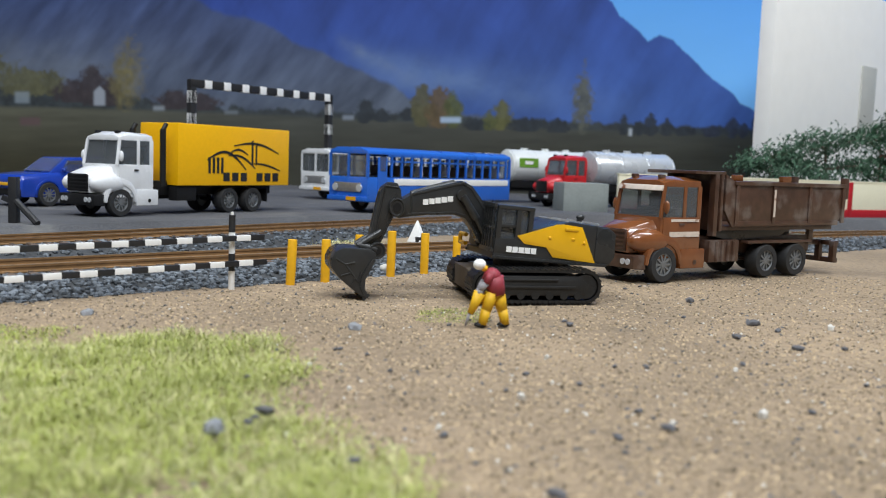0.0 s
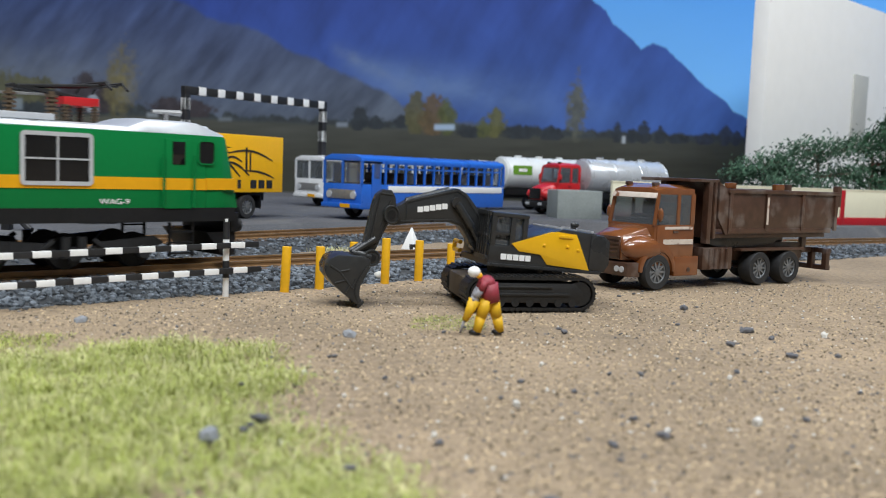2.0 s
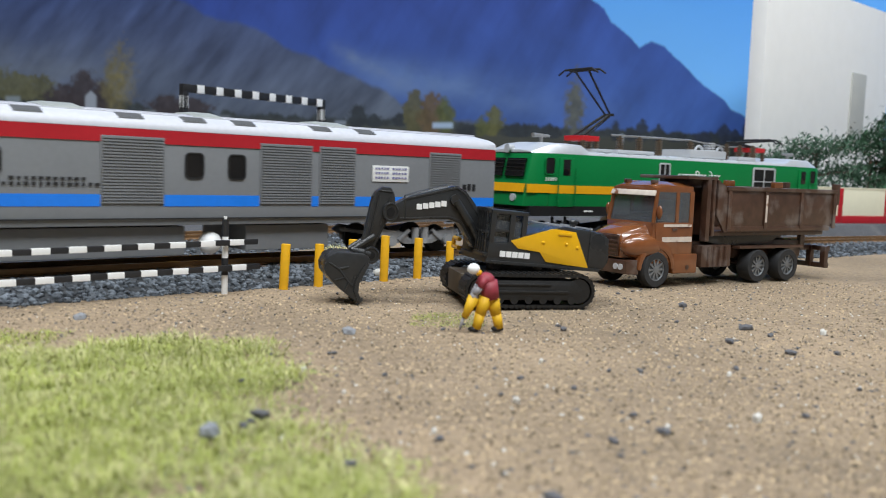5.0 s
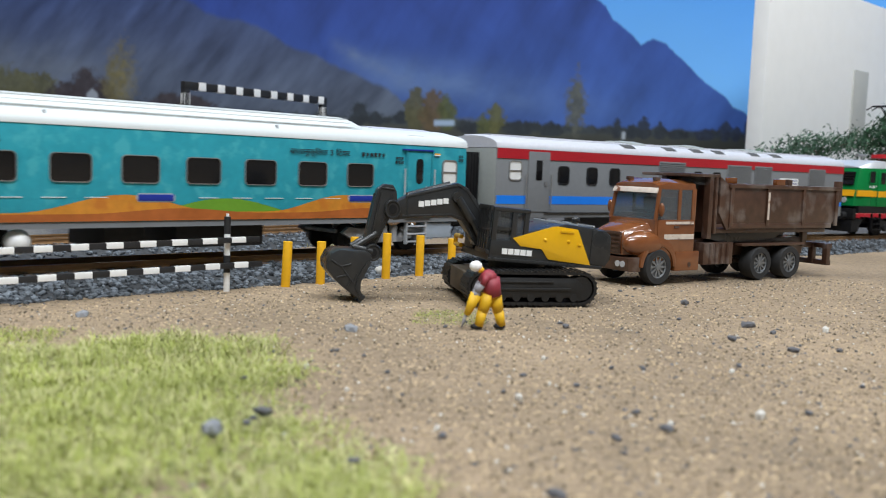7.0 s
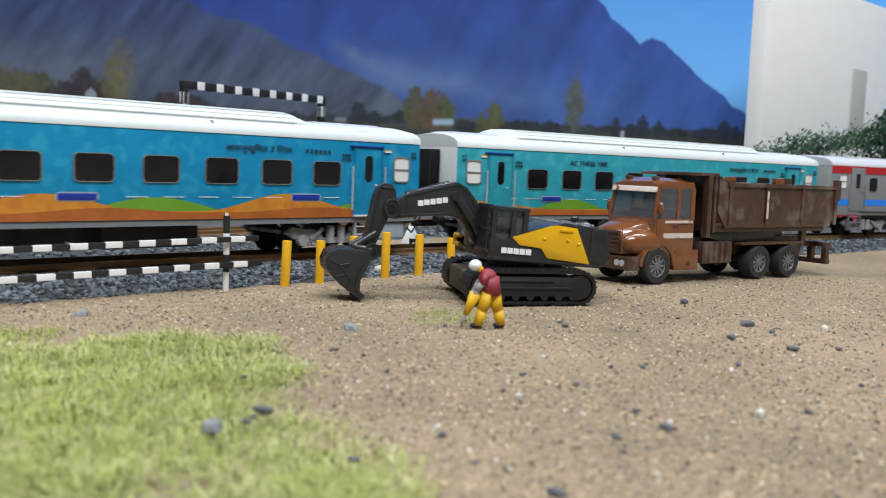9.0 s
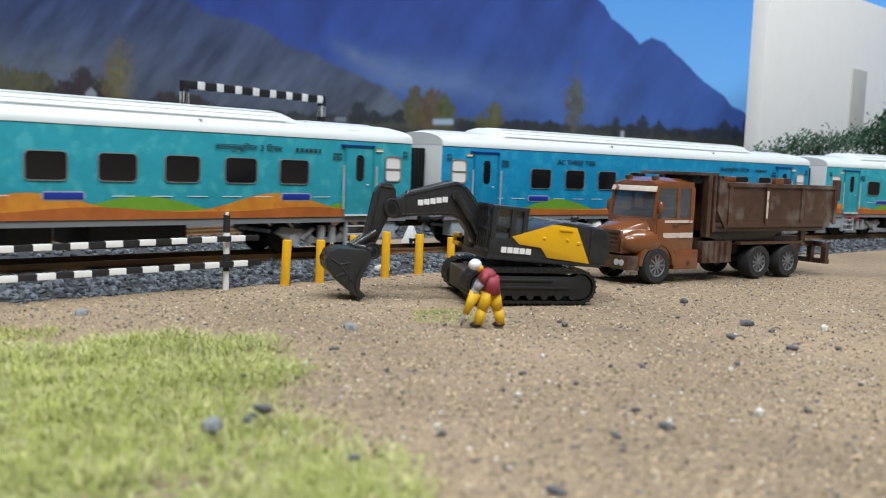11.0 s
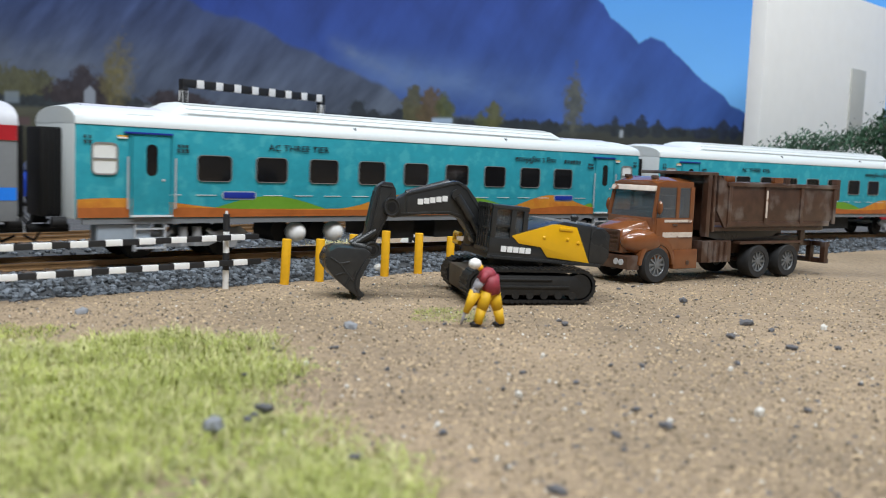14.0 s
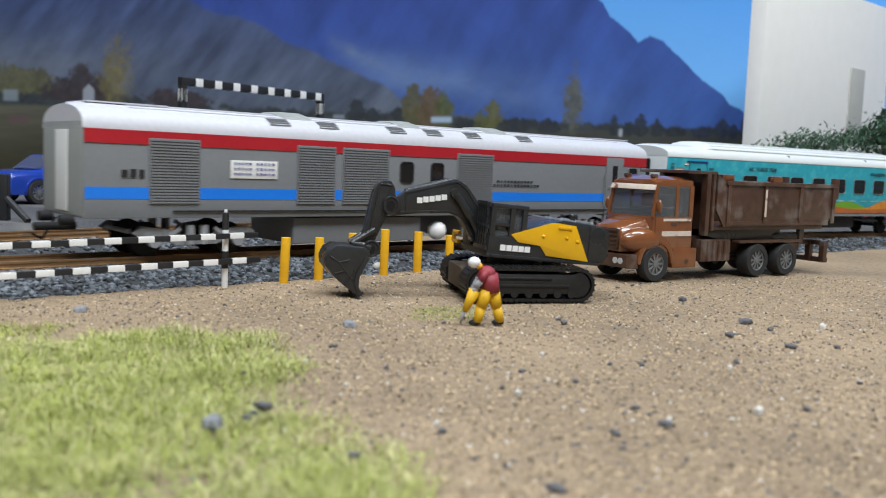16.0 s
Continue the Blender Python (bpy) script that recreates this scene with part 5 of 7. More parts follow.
def dump_truck():
    root = tagged(new("dump_truck"), "weathered brown toy dump truck standing on the sand", "truck")
    truck_cab(root, BROWN, BROWN_BED, WORN_WHITE, WORN_WHITE)
    chassis(root, -94, BROWN_BED, (-57.8, -76.4), 6.8, 13.2)
    for y in (-1, 1):
        tank = cube_part("side_tank", (-33.0, y * 10.0, 11.2, 17, 5.0, 8.6), BROWN_BED, root, "", 0.5)
        bm = bmesh.new()
        for i in range(4):
            rod(bm, (-38 + i * 3.2, y * 12.6, 7.2), (-38 + i * 3.2, y * 12.6, 15), 0.7, 8)
        part("tank_rib", bm, BROWN_BED, tank)
        cube_part("mudguard", (-66, y * 10.2, 14.4, 40, 6.0, 1.1), BROWN_BED, root, "", 0.3)
    # tipper body: floor, sloping flanks with ribs, headboard with a canopy
    bed = cube_part("bed", (-68, 0, 20.0, 78, 22, 2.0), BROWN_BED, root, "weathered brown tipper body", 0.4)
    for y in (-1, 1):
        bm = plate(bmesh.new(), [(-31, 27), (-36, 20.5), (-106, 21), (-112, 27), (-113, 37.5), (-36, 38.5), (-31, 41)], y * 12.2, y * 13.4)
        side = part("bed_side", bm, BROWN_BED, bed, "", 0.3)
        for x in (-38, -61.5, -86, -110):
            cube_part("rib", (x, y * 13.6, 29.6, 2.0, 0.9, 15.4), BROWN_BED, side, "", 0.2)
        cube_part("top_rail", (-74, y * 13.6, 37.7, 76, 1.2, 1.6), BROWN_BED, side, "", 0.3)
        cube_part("bottom_rail", (-72, y * 13.2, 22.0, 70, 1.2, 2.0), BROWN_BED, side, "", 0.3)
        cube_part("scratch", (-61.5, y * 14.1, 30, 1.2, 0.16, 11), WORN_WHITE, side, "chipped paint streak")
        cube_part("hinge_post", (-112, y * 12.6, 36.5, 3.4, 2.4, 9), BROWN_BED, side, "", 0.5)
        cube_part("side_hook", (-70, y * 12.2, 39.6, 6, 2.0, 2.6), BROWN, side, "", 0.4)
        part("subframe", plate(bmesh.new(), [(-28, 17), (-30, 20), (-80, 20), (-72, 16.4), (-40, 14.8)], y * 8, y * 10), DIGGER, bed, "", 0.3)
    cube_part("headboard", (-29.5, 0, 30, 1.6, 26, 22), BROWN_BED, bed, "", 0.3)
    cube_part("headboard_post", (-26.6, 11.2, 29, 2.4, 3, 24), BROWN_BED, bed, "", 0.3)
    cube_part("headboard_post", (-26.6, -11.2, 29, 2.4, 3, 24), BROWN_BED, bed, "", 0.3)
    cube_part("canopy", (-22.5, 0, 41.4, 18, 25.5, 1.3), BROWN_BED, bed, "", 0.4)
    cube_part("tailgate", (-112.4, 0, 30, 1.4, 24.5, 15), BROWN_BED, bed, "", 0.3)
    fit = Matrix.Translation((-0.03, 0, 0)) @ Matrix.Diagonal((0.935, 1, 1, 1)) @ Matrix.Translation((0.03, 0, 0))
    for o in (bed, *bed.children_recursive):
        o.data.transform(fit)
    bm = bmesh.new()
    box(bm, -98, 0, 13, 16, 9, 2.4)
    for y in (-11, -4, 4, 11):
        box(bm, -104, y, 9.4, 2.6, 2.4, 9)
    box(bm, -105, 0, 5.6, 2.4, 24, 2.2)
    box(bm, -105, 0, 13.0, 2.8, 24, 2.2)
    part("rear_bumper", bm, BROWN_BED, root, "", 0.3)
    for y in (-6, 6):
        cube_part("lift_arm", (-94, y, 17, 3, 2, 9), BROWN_BED, root, "", 0.4)
    return place(root, 72.2, 345.4, 0.0, 213)


def outline_sign(parent, y):
    """A plain black drawing of a lorry front and bars for the words."""
    bm = bmesh.new()
    for i in range(4):
        box(bm, -60.5 - i * 2.1, y, 25.4, 1.1, 0.25, 6.4)
    def arc(x0, z0, x1, z1, rise, t):
        n = 12
        for i in range(n):
            f, g = i / n, (i + 1) / n
            a = (x0 + (x1 - x0) * f, z0 + (z1 - z0) * f + rise * math.sin(math.pi * f))
            b = (x0 + (x1 - x0) * g, z0 + (z1 - z0) * g + rise * math.sin(math.pi * g))
            dx, dz = b[0] - a[0], b[1] - a[1]
            k = t * (0.4 + 0.6 * math.sin(math.pi * (f + 0.04)))
            box(bm, (a[0] + b[0]) / 2, y, (a[1] + b[1]) / 2, math.hypot(dx, dz) * 1.15, 0.25, k, 0, -math.degrees(math.atan2(dz, dx)))
    arc(-59.5, 27.5, -79, 24, 5.0, 1.0)
    arc(-70, 29.5, -84, 24.5, 2.0, 0.9)
    arc(-73, 33.5, -97, 31, 2.4, 0.9)
    arc(-70, 30.0, -80, 30.0, 2.0, 0.8)
    arc(-83, 26.5, -98, 23.6, 0.8, 0.8)
    box(bm, -82.5, y, 31, 0.9, 0.25, 10)
    box(bm, -84.6, y, 30, 0.7, 0.25, 8)
    bmesh.ops.scale(bm, vec=(1.42, 1, 1.3), space=Matrix.Translation((76, 0, -27)), verts=bm.verts)
    part("emblem", bm, BLACK, parent, "black line drawing of a lorry")
    for x in (-69, -73.5, -78, -86.5, -91, -95.5):
        cube_part("emblem_bar", (-76 + (x + 76) * 1.42, y, 19.0, 4.5, 0.25, 4.5), BLACK, parent)


def cargo_truck():
    root = tagged(new("box_truck"), "white toy lorry with a yellow cargo box on the yard", "truck")
    truck_cab(root, TRUCK_WHITE, BLACK_PLASTIC)
    chassis(root, -108, BLACK_PLASTIC, (-69.5, -87.5), 6.7, 12.8)
    cargo = cube_part("cargo_box", (-74, 0, 30.0, 82, 27.5, 31), CARGO_YELLOW, root, "bright yellow cargo box", 0.6)
    for y in (-13.75, 13.75):
        outline_sign(cargo, y + math.copysign(0.12, y))
    for y in (-11, 11):
        bm = rod(bmesh.new(), (-26, y, 14), (-26, y, 42), 1.5, 12)
        rod(bm, (-26, y, 41.5), (-28, y, 44.5), 1.1, 10)
        part("exhaust_stack", bm, BLACK_PLASTIC, root, "", 0, True)
    cube_part("side_tank", (-40, 9.5, 10.6, 13, 6, 7.4), BLACK_PLASTIC, root, "", 0.5)
    cube_part("side_tank", (-40, -9.5, 10.6, 13, 6, 7.4), BLACK_PLASTIC, root, "", 0.5)
    for y in (-9, 9):
        cube_part("mud_flap", (-99, y, 9, 0.8, 6, 7), BLACK_PLASTIC, root)
    return place(root, -179.0, 461.2, YARD, 239.3, 1.084)


def tanker_truck(paint, tank_paint, label, sign, x, y, rz):
    root = tagged(new("tanker_truck"), label, "truck", "tanker trucks in the yard")
    truck_cab(root, paint, BLACK_PLASTIC)
    chassis(root, -100, BLACK_PLASTIC, (-66, -84), 6.1, 12.6)
    bm = loft(bmesh.new(), [[(px, r * 1.08 * math.cos(2 * math.pi * i / 24), 30 + r * math.sin(2 * math.pi * i / 24)) for i in range(24)] for px, r in ((-27, 8), (-28.5, 12.4), (-31, 13.4), (-104, 13.4), (-106.5, 12.4), (-108, 8))])
    tank = part("tank", bm, tank_paint, root, "", 0, True)
    for px in (-46, -67, -88):
        rod_part("tank_hatch", (px, 0, 43), (px, 0, 45), 3.0, tank_paint, tank)
    bm = bmesh.new()
    for px in (-30, -52, -78, -104):
        n = 24
        for i in range(n):
            a = 2 * math.pi * i / n
            b = 2 * math.pi * (i + 1) / n
            rod(bm, (px, 14.5 * math.cos(a), 30 + 13.5 * math.sin(a)), (px, 14.5 * math.cos(b), 30 + 13.5 * math.sin(b)), 0.35, 6)
    part("tank_band", bm, tank_paint, tank)
    cube_part("tank_cradle", (-68, 0, 15.5, 76, 16, 6), BLACK_PLASTIC, root, "", 0.4)
    if sign:
        for s in (-1, 1):
            pl = cube_part("sign_panel", (-42, s * 14.4, 33, 18, 0.6, 7.5), LEAF_GREEN, tank, "green sign with a plain white bar")
            cube_part("sign_bar", (-42, s * 14.8, 33, 8, 0.3, 2.6), WHITE, pl)
    return place(root, x, y, YARD, rz, 1.084)


def bus(paint, band, label, seats, x, y, rz):
    L, w = 132.0, 14.5
    root = tagged(new("bus"), label, "bus", "buses in the yard")
    cube_part("lower_body", (0, 0, 12.6, L, 2 * w, 13.4), paint, root, "", 1.0)
    roof = loft(bmesh.new(), [[(px, -w, 31.4), (px, -w + 0.6, 33.4), (px, -w * 0.6, 35.0), (px, w * 0.6, 35.0), (px, w - 0.6, 33.4), (px, w, 31.4)] for px in (-L / 2, -L / 2 + 3, L / 2 - 3, L / 2)])
    part("roof", roof, paint, root, "", 0.6)
    cube_part("floor", (0, 0, 19.6, L - 4, 2 * w - 3, 0.6), DARK_STEEL, root)
    for s in (-1, 1):
        for i in range(14):
            cube_part("window_post", (-61 + i * 8.3, s * (w - 0.5), 25.6, 1.3, 1.0, 12.4), paint, root)
        cube_part("window_rail", (-6, s * (w - 0.5), 27.9, 112, 1.0, 0.9), paint, root)
        cube_part("window_rail", (-6, s * (w - 0.5), 31.0, 112, 1.0, 1.2), paint, root)
        cube_part("band", (-9, s * (w + 0.15), 16.8, 108, 0.4, 3.6), band, root, "white stripe along the side", 0.1)
        bars(root, -20, 4, 16.0, 17.6, s * (w + 0.4), 8, BUS_BLUE, 51)
        cube_part("door", (54.6, s * (w + 0.05), 20, 7.2, 0.6, 20), paint, root, "", 0.2)
        cube_part("door_glass", (54.6, s * (w + 0.4), 26.4, 4.4, 0.3, 7.6), GLASS, root)
        for px in (-44, 44):
            wheel(root, px, s * (w - 2.6), 5.8, 4.6)
    for e in (-1, 1):
        for y2 in (-w + 0.6, 0, w - 0.6):
            cube_part("end_post", (e * (L / 2 - 0.7), y2, 25.4, 1.2, 1.4, 12.6), paint, root)
        cube_part("end_glass", (e * (L / 2 - 0.9), 0, 25.2, 0.4, 2 * w - 2, 11.6), GLASS, root)
    cube_part("grille", (L / 2 + 0.15, 0, 13.6, 0.6, 20, 5.0), STEEL, root, "", 0.2)
    for y2 in (-9, 9):
        rod_part("headlight", (L / 2, y2, 13.4), (L / 2 + 0.9, y2, 13.4), 2.0, SILVER, root)
    cube_part("front_bumper", (L / 2 + 0.5, 0, 7.6, 1.6, 2 * w, 2.4), paint, root, "", 0.4)
    cube_part("number_plate", (L / 2 + 1.5, 4, 7.6, 0.4, 7, 2.0), LOCO_YELLOW, root, "plain yellow plate")
    if seats:
        for i in range(12):
            for s in (-1, 1):
                cube_part("bus_seat", (-56 + i * 8.3, s * 8, 22.4, 1.6, 8, 6.5), BRASS if i % 3 else WINDOW_WHITE, root, "", 0.3)
    return place(root, x, y, YARD, rz, 1.17)


def pickup():
    root = tagged(new("pickup_truck"), "blue toy pickup parked on the yard", "car")
    w = 14.0
    sec = lambda x, low, h, k=1.0: [(x, -w * k, low), (x, -w * k, h - 2.5), (x, -w * k + 1.6, h), (x, w * k - 1.6, h), (x, w * k, h - 2.5), (x, w * k, low)]
    part("body", loft(bmesh.new(), [sec(16, 6, 14, 0.9), sec(14, 5, 16.4, 0.97), sec(2, 5, 17.6), sec(-12, 5, 18.2), sec(-62, 5, 18.2), sec(-64, 6, 17, 0.97)]), BLUE_CAR, root, "", 0.7)
    cab = part("cab", loft(bmesh.new(), [[(-2, -12, 17.6), (-2, 12, 17.6), (-13, 10.4, 26), (-13, -10.4, 26)], [(-42, -12.6, 17.6), (-42, 12.6, 17.6), (-38, 10.6, 26.4), (-38, -10.6, 26.4)]]), BLUE_CAR, root, "", 0.8)
    part("windscreen", loft(bmesh.new(), [[(-2.0, -10.6, 18.6), (-2.0, 10.6, 18.6), (-11.6, 9.4, 25.6), (-11.6, -9.4, 25.6)], [(-2.8, -10.6, 18.2), (-2.8, 10.6, 18.2), (-12.6, 9.4, 25.2), (-12.6, -9.4, 25.2)]]), GLASS, cab)
    for s in (-1, 1):
        for a, b in ((-12, -23), (-25, -37)):
            part("side_glass", plate(bmesh.new(), [(a + 3, 18.4), (a - 1.2, 24.6), (b, 24.8), (b, 18.4)], s * 11.2, s * 12.7), GLASS, cab)
        wheel(root, 0, s * (w - 1.6), 6.4, 5)
        wheel(root, -48, s * (w - 1.6), 6.4, 5)
        bm = plate(bmesh.new(), [(8 * math.cos(math.pi * i / 12), 6.4 + 8 * math.sin(math.pi * i / 12)) for i in range(13)] + [(6.6 * math.cos(math.pi * i / 12), 6.4 + 6.6 * math.sin(math.pi * i / 12)) for i in range(12, -1, -1)], s * 11, s * 14.5)
        part("wheel_arch", bm, BLUE_CAR, root, "", 0.3)
        part("mirror", ball(bmesh.new(), -9, s * 14.4, 19.4, 1.2, 1.6, 1.2, 2), BLUE_CAR, root, "", 0, True)
        part("headlight", ball(bmesh.new(), 14.6, s * 10, 13.4, 1.8, 2.6, 1.7, 2), SILVER, root, "", 0, True)
        cube_part("door_handle", (-20, s * 14.3, 15.8, 3, 0.6, 0.8), SILVER, root)
    cube_part("bumper", (15.8, 0, 7.4, 2.6, 26, 3.6), BLACK_PLASTIC, root, "", 0.6)
    cube_part("bull_bar", (17.4, 0, 11.6, 1.4, 24, 1.6), YELLOW_POST, root, "orange front bar", 0.4)
    cube_part("bed_cover", (-53, 0, 18.6, 20, 24, 0.9), BLACK_PLASTIC, root, "", 0.2)
    return place(root, -243.9, 521.4, YARD, 239.3, 1.084)


# ---- the excavator: front towards the track, bucket on the sand ----
def crawler(root, y):
    """One crawler band with its shoes, frame and rollers."""
    L, h, w = 41.0, 10.8, 9.6
    r = h / 2
    frame_ob = part("track_frame", plate(bmesh.new(), [(-L / 2 + 5, 2.6), (-L / 2 + 4, 6), (-L / 2 + 7, 8.6), (L / 2 - 7, 8.6), (L / 2 - 4, 6), (L / 2 - 5, 2.6)], y - w / 2 + 0.7, y + w / 2 - 0.2), TRACK_RUBBER, root, "dusty black crawler track", 0.4)
    band = []
    straight = L - 2 * r
    n = 54
    per = 2 * straight + 2 * math.pi * r
    for i in range(n):
        d = per * i / n
        if d < straight:
            band.append((-straight / 2 + d, 0.6, 0))
        elif d < straight + math.pi * r:
            a = (d - straight) / r
            band.append((straight / 2 + (r - 0.6) * math.sin(a), r - (r - 0.6) * math.cos(a), -math.degrees(a)))
        elif d < 2 * straight + math.pi * r:
            band.append((straight / 2 - (d - straight - math.pi * r), h - 0.6, 180))
        else:
            a = (d - 2 * straight - math.pi * r) / r
            band.append((-straight / 2 - (r - 0.6) * math.sin(a), r + (r - 0.6) * math.cos(a), 180 - math.degrees(a)))
    shoe = None
    for x, z, a in band:
        if shoe is None:
            bm = box(bmesh.new(), 0, 0, 0.15, per / n * 0.94, w, 0.9)
            box(bm, 0, 0, -0.35, 0.55, w, 0.6)
            shoe = part("shoe", bm, TRACK_RUBBER, frame_ob)
            ob = shoe
        else:
            ob = new("shoe", shoe.data)
            ob.parent = frame_ob
        ob.matrix_basis = pose(x / 1000, y / 1000, z / 1000, 0, a, 0)
    s = math.copysign(1, y)
    for x in (-13, -8.5, -4, 0.5, 5, 9.5, 13.5):
        rod_part("roller", (x, y, 2.6), (x, y + s * (w / 2 - 0.1), 2.6), 1.2, TRACK_RUBBER, frame_ob)
    for x in (-L / 2 + r, L / 2 - r):
        rod_part("idler", (x, y, r), (x, y + s * (w / 2 - 0.3), r), r - 1.6, TRACK_RUBBER, frame_ob)
    cube_part("guard_bar", (0, y + s * (w / 2), 5.2, 24, 0.6, 0.8), TRACK_RUBBER, frame_ob, "", 0.2)
    cube_part("guard_bar", (2, y + s * (w / 2), 7.4, 17, 0.6, 0.6), TRACK_RUBBER, frame_ob, "", 0.2)
    return frame_ob


def excavator():
    root = tagged(new("excavator"), "dark grey toy excavator with yellow side panels digging in sand", "excavator")
    for y in (-14.6, 14.6):
        crawler(root, y)
    cube_part("undercarriage", (0, 0, 7.4, 24, 21, 5), TRACK_RUBBER, root, "", 0.6)
    cube_part("front_plate", (15.5, 0, 5.8, 8, 20, 7), DUST, root, "dusty front plate", 0.6)
    rod_part("slew_ring", (0, 0, 9.5), (0, 0, 13.2), 9, TRACK_RUBBER, root, "", 32)
    # upper works, nose slightly raised
    up = new("upper_body")
    up.parent = root
    up.matrix_basis = pose(0, 0, 0.0122, 0, -4.0, 5)
    cube_part("deck", (-4.2, 0, 1.0, 37, 26.6, 2.0), DIGGER, up, "", 0.4)
    eng = part("engine_hood", plate(bmesh.new(), [(3, 2), (3, 9.5), (-4, 11.5), (-10, 13.2), (-21, 12.6), (-22.5, 10.5), (-22.5, 2)], -13.2, 13.2), DIGGER, up, "", 0.6)
    for x in (-9.6, -14.2, -20):
        cube_part("hood_strip", (x, 0, 13.1, 0.5, 24, 0.5), SILVER, up, "thin silver strip")
    part("counterweight", plate(bmesh.new(), [(-19, 1.2), (-19, 12.4), (-23.6, 12.2), (-25.8, 10.6), (-26.2, 3.4), (-24.4, 0.6)], -13.6, 13.6), DIGGER, up, "", 0.8)
    for s in (-1, 1):
        panel = part("side_panel", plate(bmesh.new(), [(7.2, 7.4), (-5.6, 12.0), (-7.4, 12.2), (-14.0, 11.8), (-19.4, 1.0), (-5.0, 1.8), (-2.6, 4.7), (4.6, 5.2)], s * 13.3, s * 13.65), DIGGER_YELLOW, up, "yellow engine side panel", 0.1)
        cube_part("panel_slot", (-10.4, s * 13.75, 10.8, 4.6, 0.5, 0.9), DIGGER_YELLOW, panel, "", 0.2)
        for x, z in ((-3.4, 7.7), (-11.2, 7.8), (-15.0, 7.0)):
            part("latch", ball(bmesh.new(), x, s * 13.7, z, 0.7, 0.4, 0.6, 1), DIGGER_YELLOW, panel)
        for i in range(5):
            cube_part("emblem_bar", (9.4 - i * 2.0, s * 13.5, 3.2, 1.72, 0.3, 1.75), WHITE, up, "plain white bar")
        part("lower_rail", box(bmesh.new(), -4.4, s * 13.4, 0.5, 38, 0.9, 1.0), DIGGER, up, "", 0.3)
    part("exhaust", ball(rod(bmesh.new(), (-16, 6, 12), (-16, 6, 14), 0.9, 10), -16.3, 6, 14.6, 1.5, 0.9, 1.0, 2), DIGGER, up, "", 0, True)
    part("lower_side", plate(bmesh.new(), [(14.2, 1.6), (14.0, 5.6), (3, 7.6), (1, 5.4), (-5.4, 4.9), (-7.6, 1.6)], 12.6, 13.3), DIGGER, up, "", 0.2)
    # cab on the left side
    cab = cube_part("cab", (8.2, 7.6, 4.2, 11.8, 11.6, 4.6), DIGGER, up, "", 0.5)
    cube_part("cab_roof", (8.0, 7.6, 15.8, 12.0, 11.8, 1.3), DIGGER, cab, "", 0.5)
    for x, y in ((13.2, 2.4), (13.2, 12.8), (7.0, 12.8), (3.0, 12.8), (3.0, 2.4)):
        cube_part("cab_pillar", (x, y, 11, 1.6, 1.1, 10), DIGGER, cab, "", 0.3)
    cube_part("cab_rail", (10.2, 12.7, 10.2, 6, 0.8, 0.8), DIGGER, cab, "", 0.1)
    cube_part("cab_glass", (8.2, 11.6, 11, 10, 0.3, 9.4), GLASS, cab)
    cube_part("cab_glass", (12.9, 7.6, 11, 0.3, 10, 9.4), GLASS, cab)
    cube_part("cab_glass", (3.2, 7.6, 11, 0.3, 10, 9.4), GLASS, cab)
    cube_part("cab_glass", (8.2, 2.6, 11, 10, 0.3, 9.4), GLASS, cab)
    grid = bmesh.new()
    for i in range(5):
        box(grid, 14.8, 3.6 + i * 2.1, 9.4, 0.5, 0.5, 14)
    box(grid, 14.7, 7.6, 16, 0.8, 11.4, 1.4)
    box(grid, 14.7, 7.6, 2.6, 0.8, 11.4, 1.2)
    box(grid, 14.7, 7.6, 9.4, 0.6, 11.2, 0.8)
    part("front_guard", grid, DIGGER, cab, "", 0.1)
    part("cab_seat", box(box(bmesh.new(), 10, 7.6, 7.4, 5, 6, 2), 7.6, 7.6, 10, 1.4, 6, 6), BLACK_PLASTIC, cab, "", 0.5)
    cube_part("right_box", (8, -8.6, 6.6, 12, 8.6, 9), DIGGER, up, "", 0.6)
    bm = bmesh.new()
    for z in (2.6, 5.4):
        rod(bm, (17.2, -6, z), (17.2, -12, z), 0.7, 8)
    rod(bm, (17.2, -12, 2.6), (17.2, -12, 5.4), 0.7, 8)
    part("hand_rail", bm, DIGGER_YELLOW, up, "yellow hand rail")
    bm = bmesh.new()
    for x in (2, -6):
        rod(bm, (x, -12.6, 12), (x, -12.6, 15.6), 0.4, 6)
    rod(bm, (2, -12.6, 15.6), (-6, -12.6, 15.6), 0.4, 6)
    part("deck_rail", bm, DIGGER, up)
    # boom, stick and bucket, seen from the side; the arm's plane is off the centre line
    c = -1.4
    boom = part("boom", plate(bmesh.new(), [(17.5, 4.0), (17.0, 11.5), (20.6, 17.0), (23.6, 20.6), (26.8, 22.2), (30.0, 21.6), (42.0, 18.6), (45.6, 16.6), (48.6, 15.2), (49.6, 12.4), (47.6, 10.2), (43.6, 10.8), (38.0, 11.4), (29.2, 11.6), (25.6, 10.4), (22.8, 6.6), (20.6, 2.6)], c - 2.6, c + 2.6), DIGGER, root, "dark curved boom", 0.5)
    
    for i in range(5):
        cube_part("emblem_bar", (39.0 - i * 2.0, c + 2.75, 15.4 + i * 0.28, 1.72, 0.3, 1.7), WHITE, boom, "plain white bar")
    bm = bmesh.new()
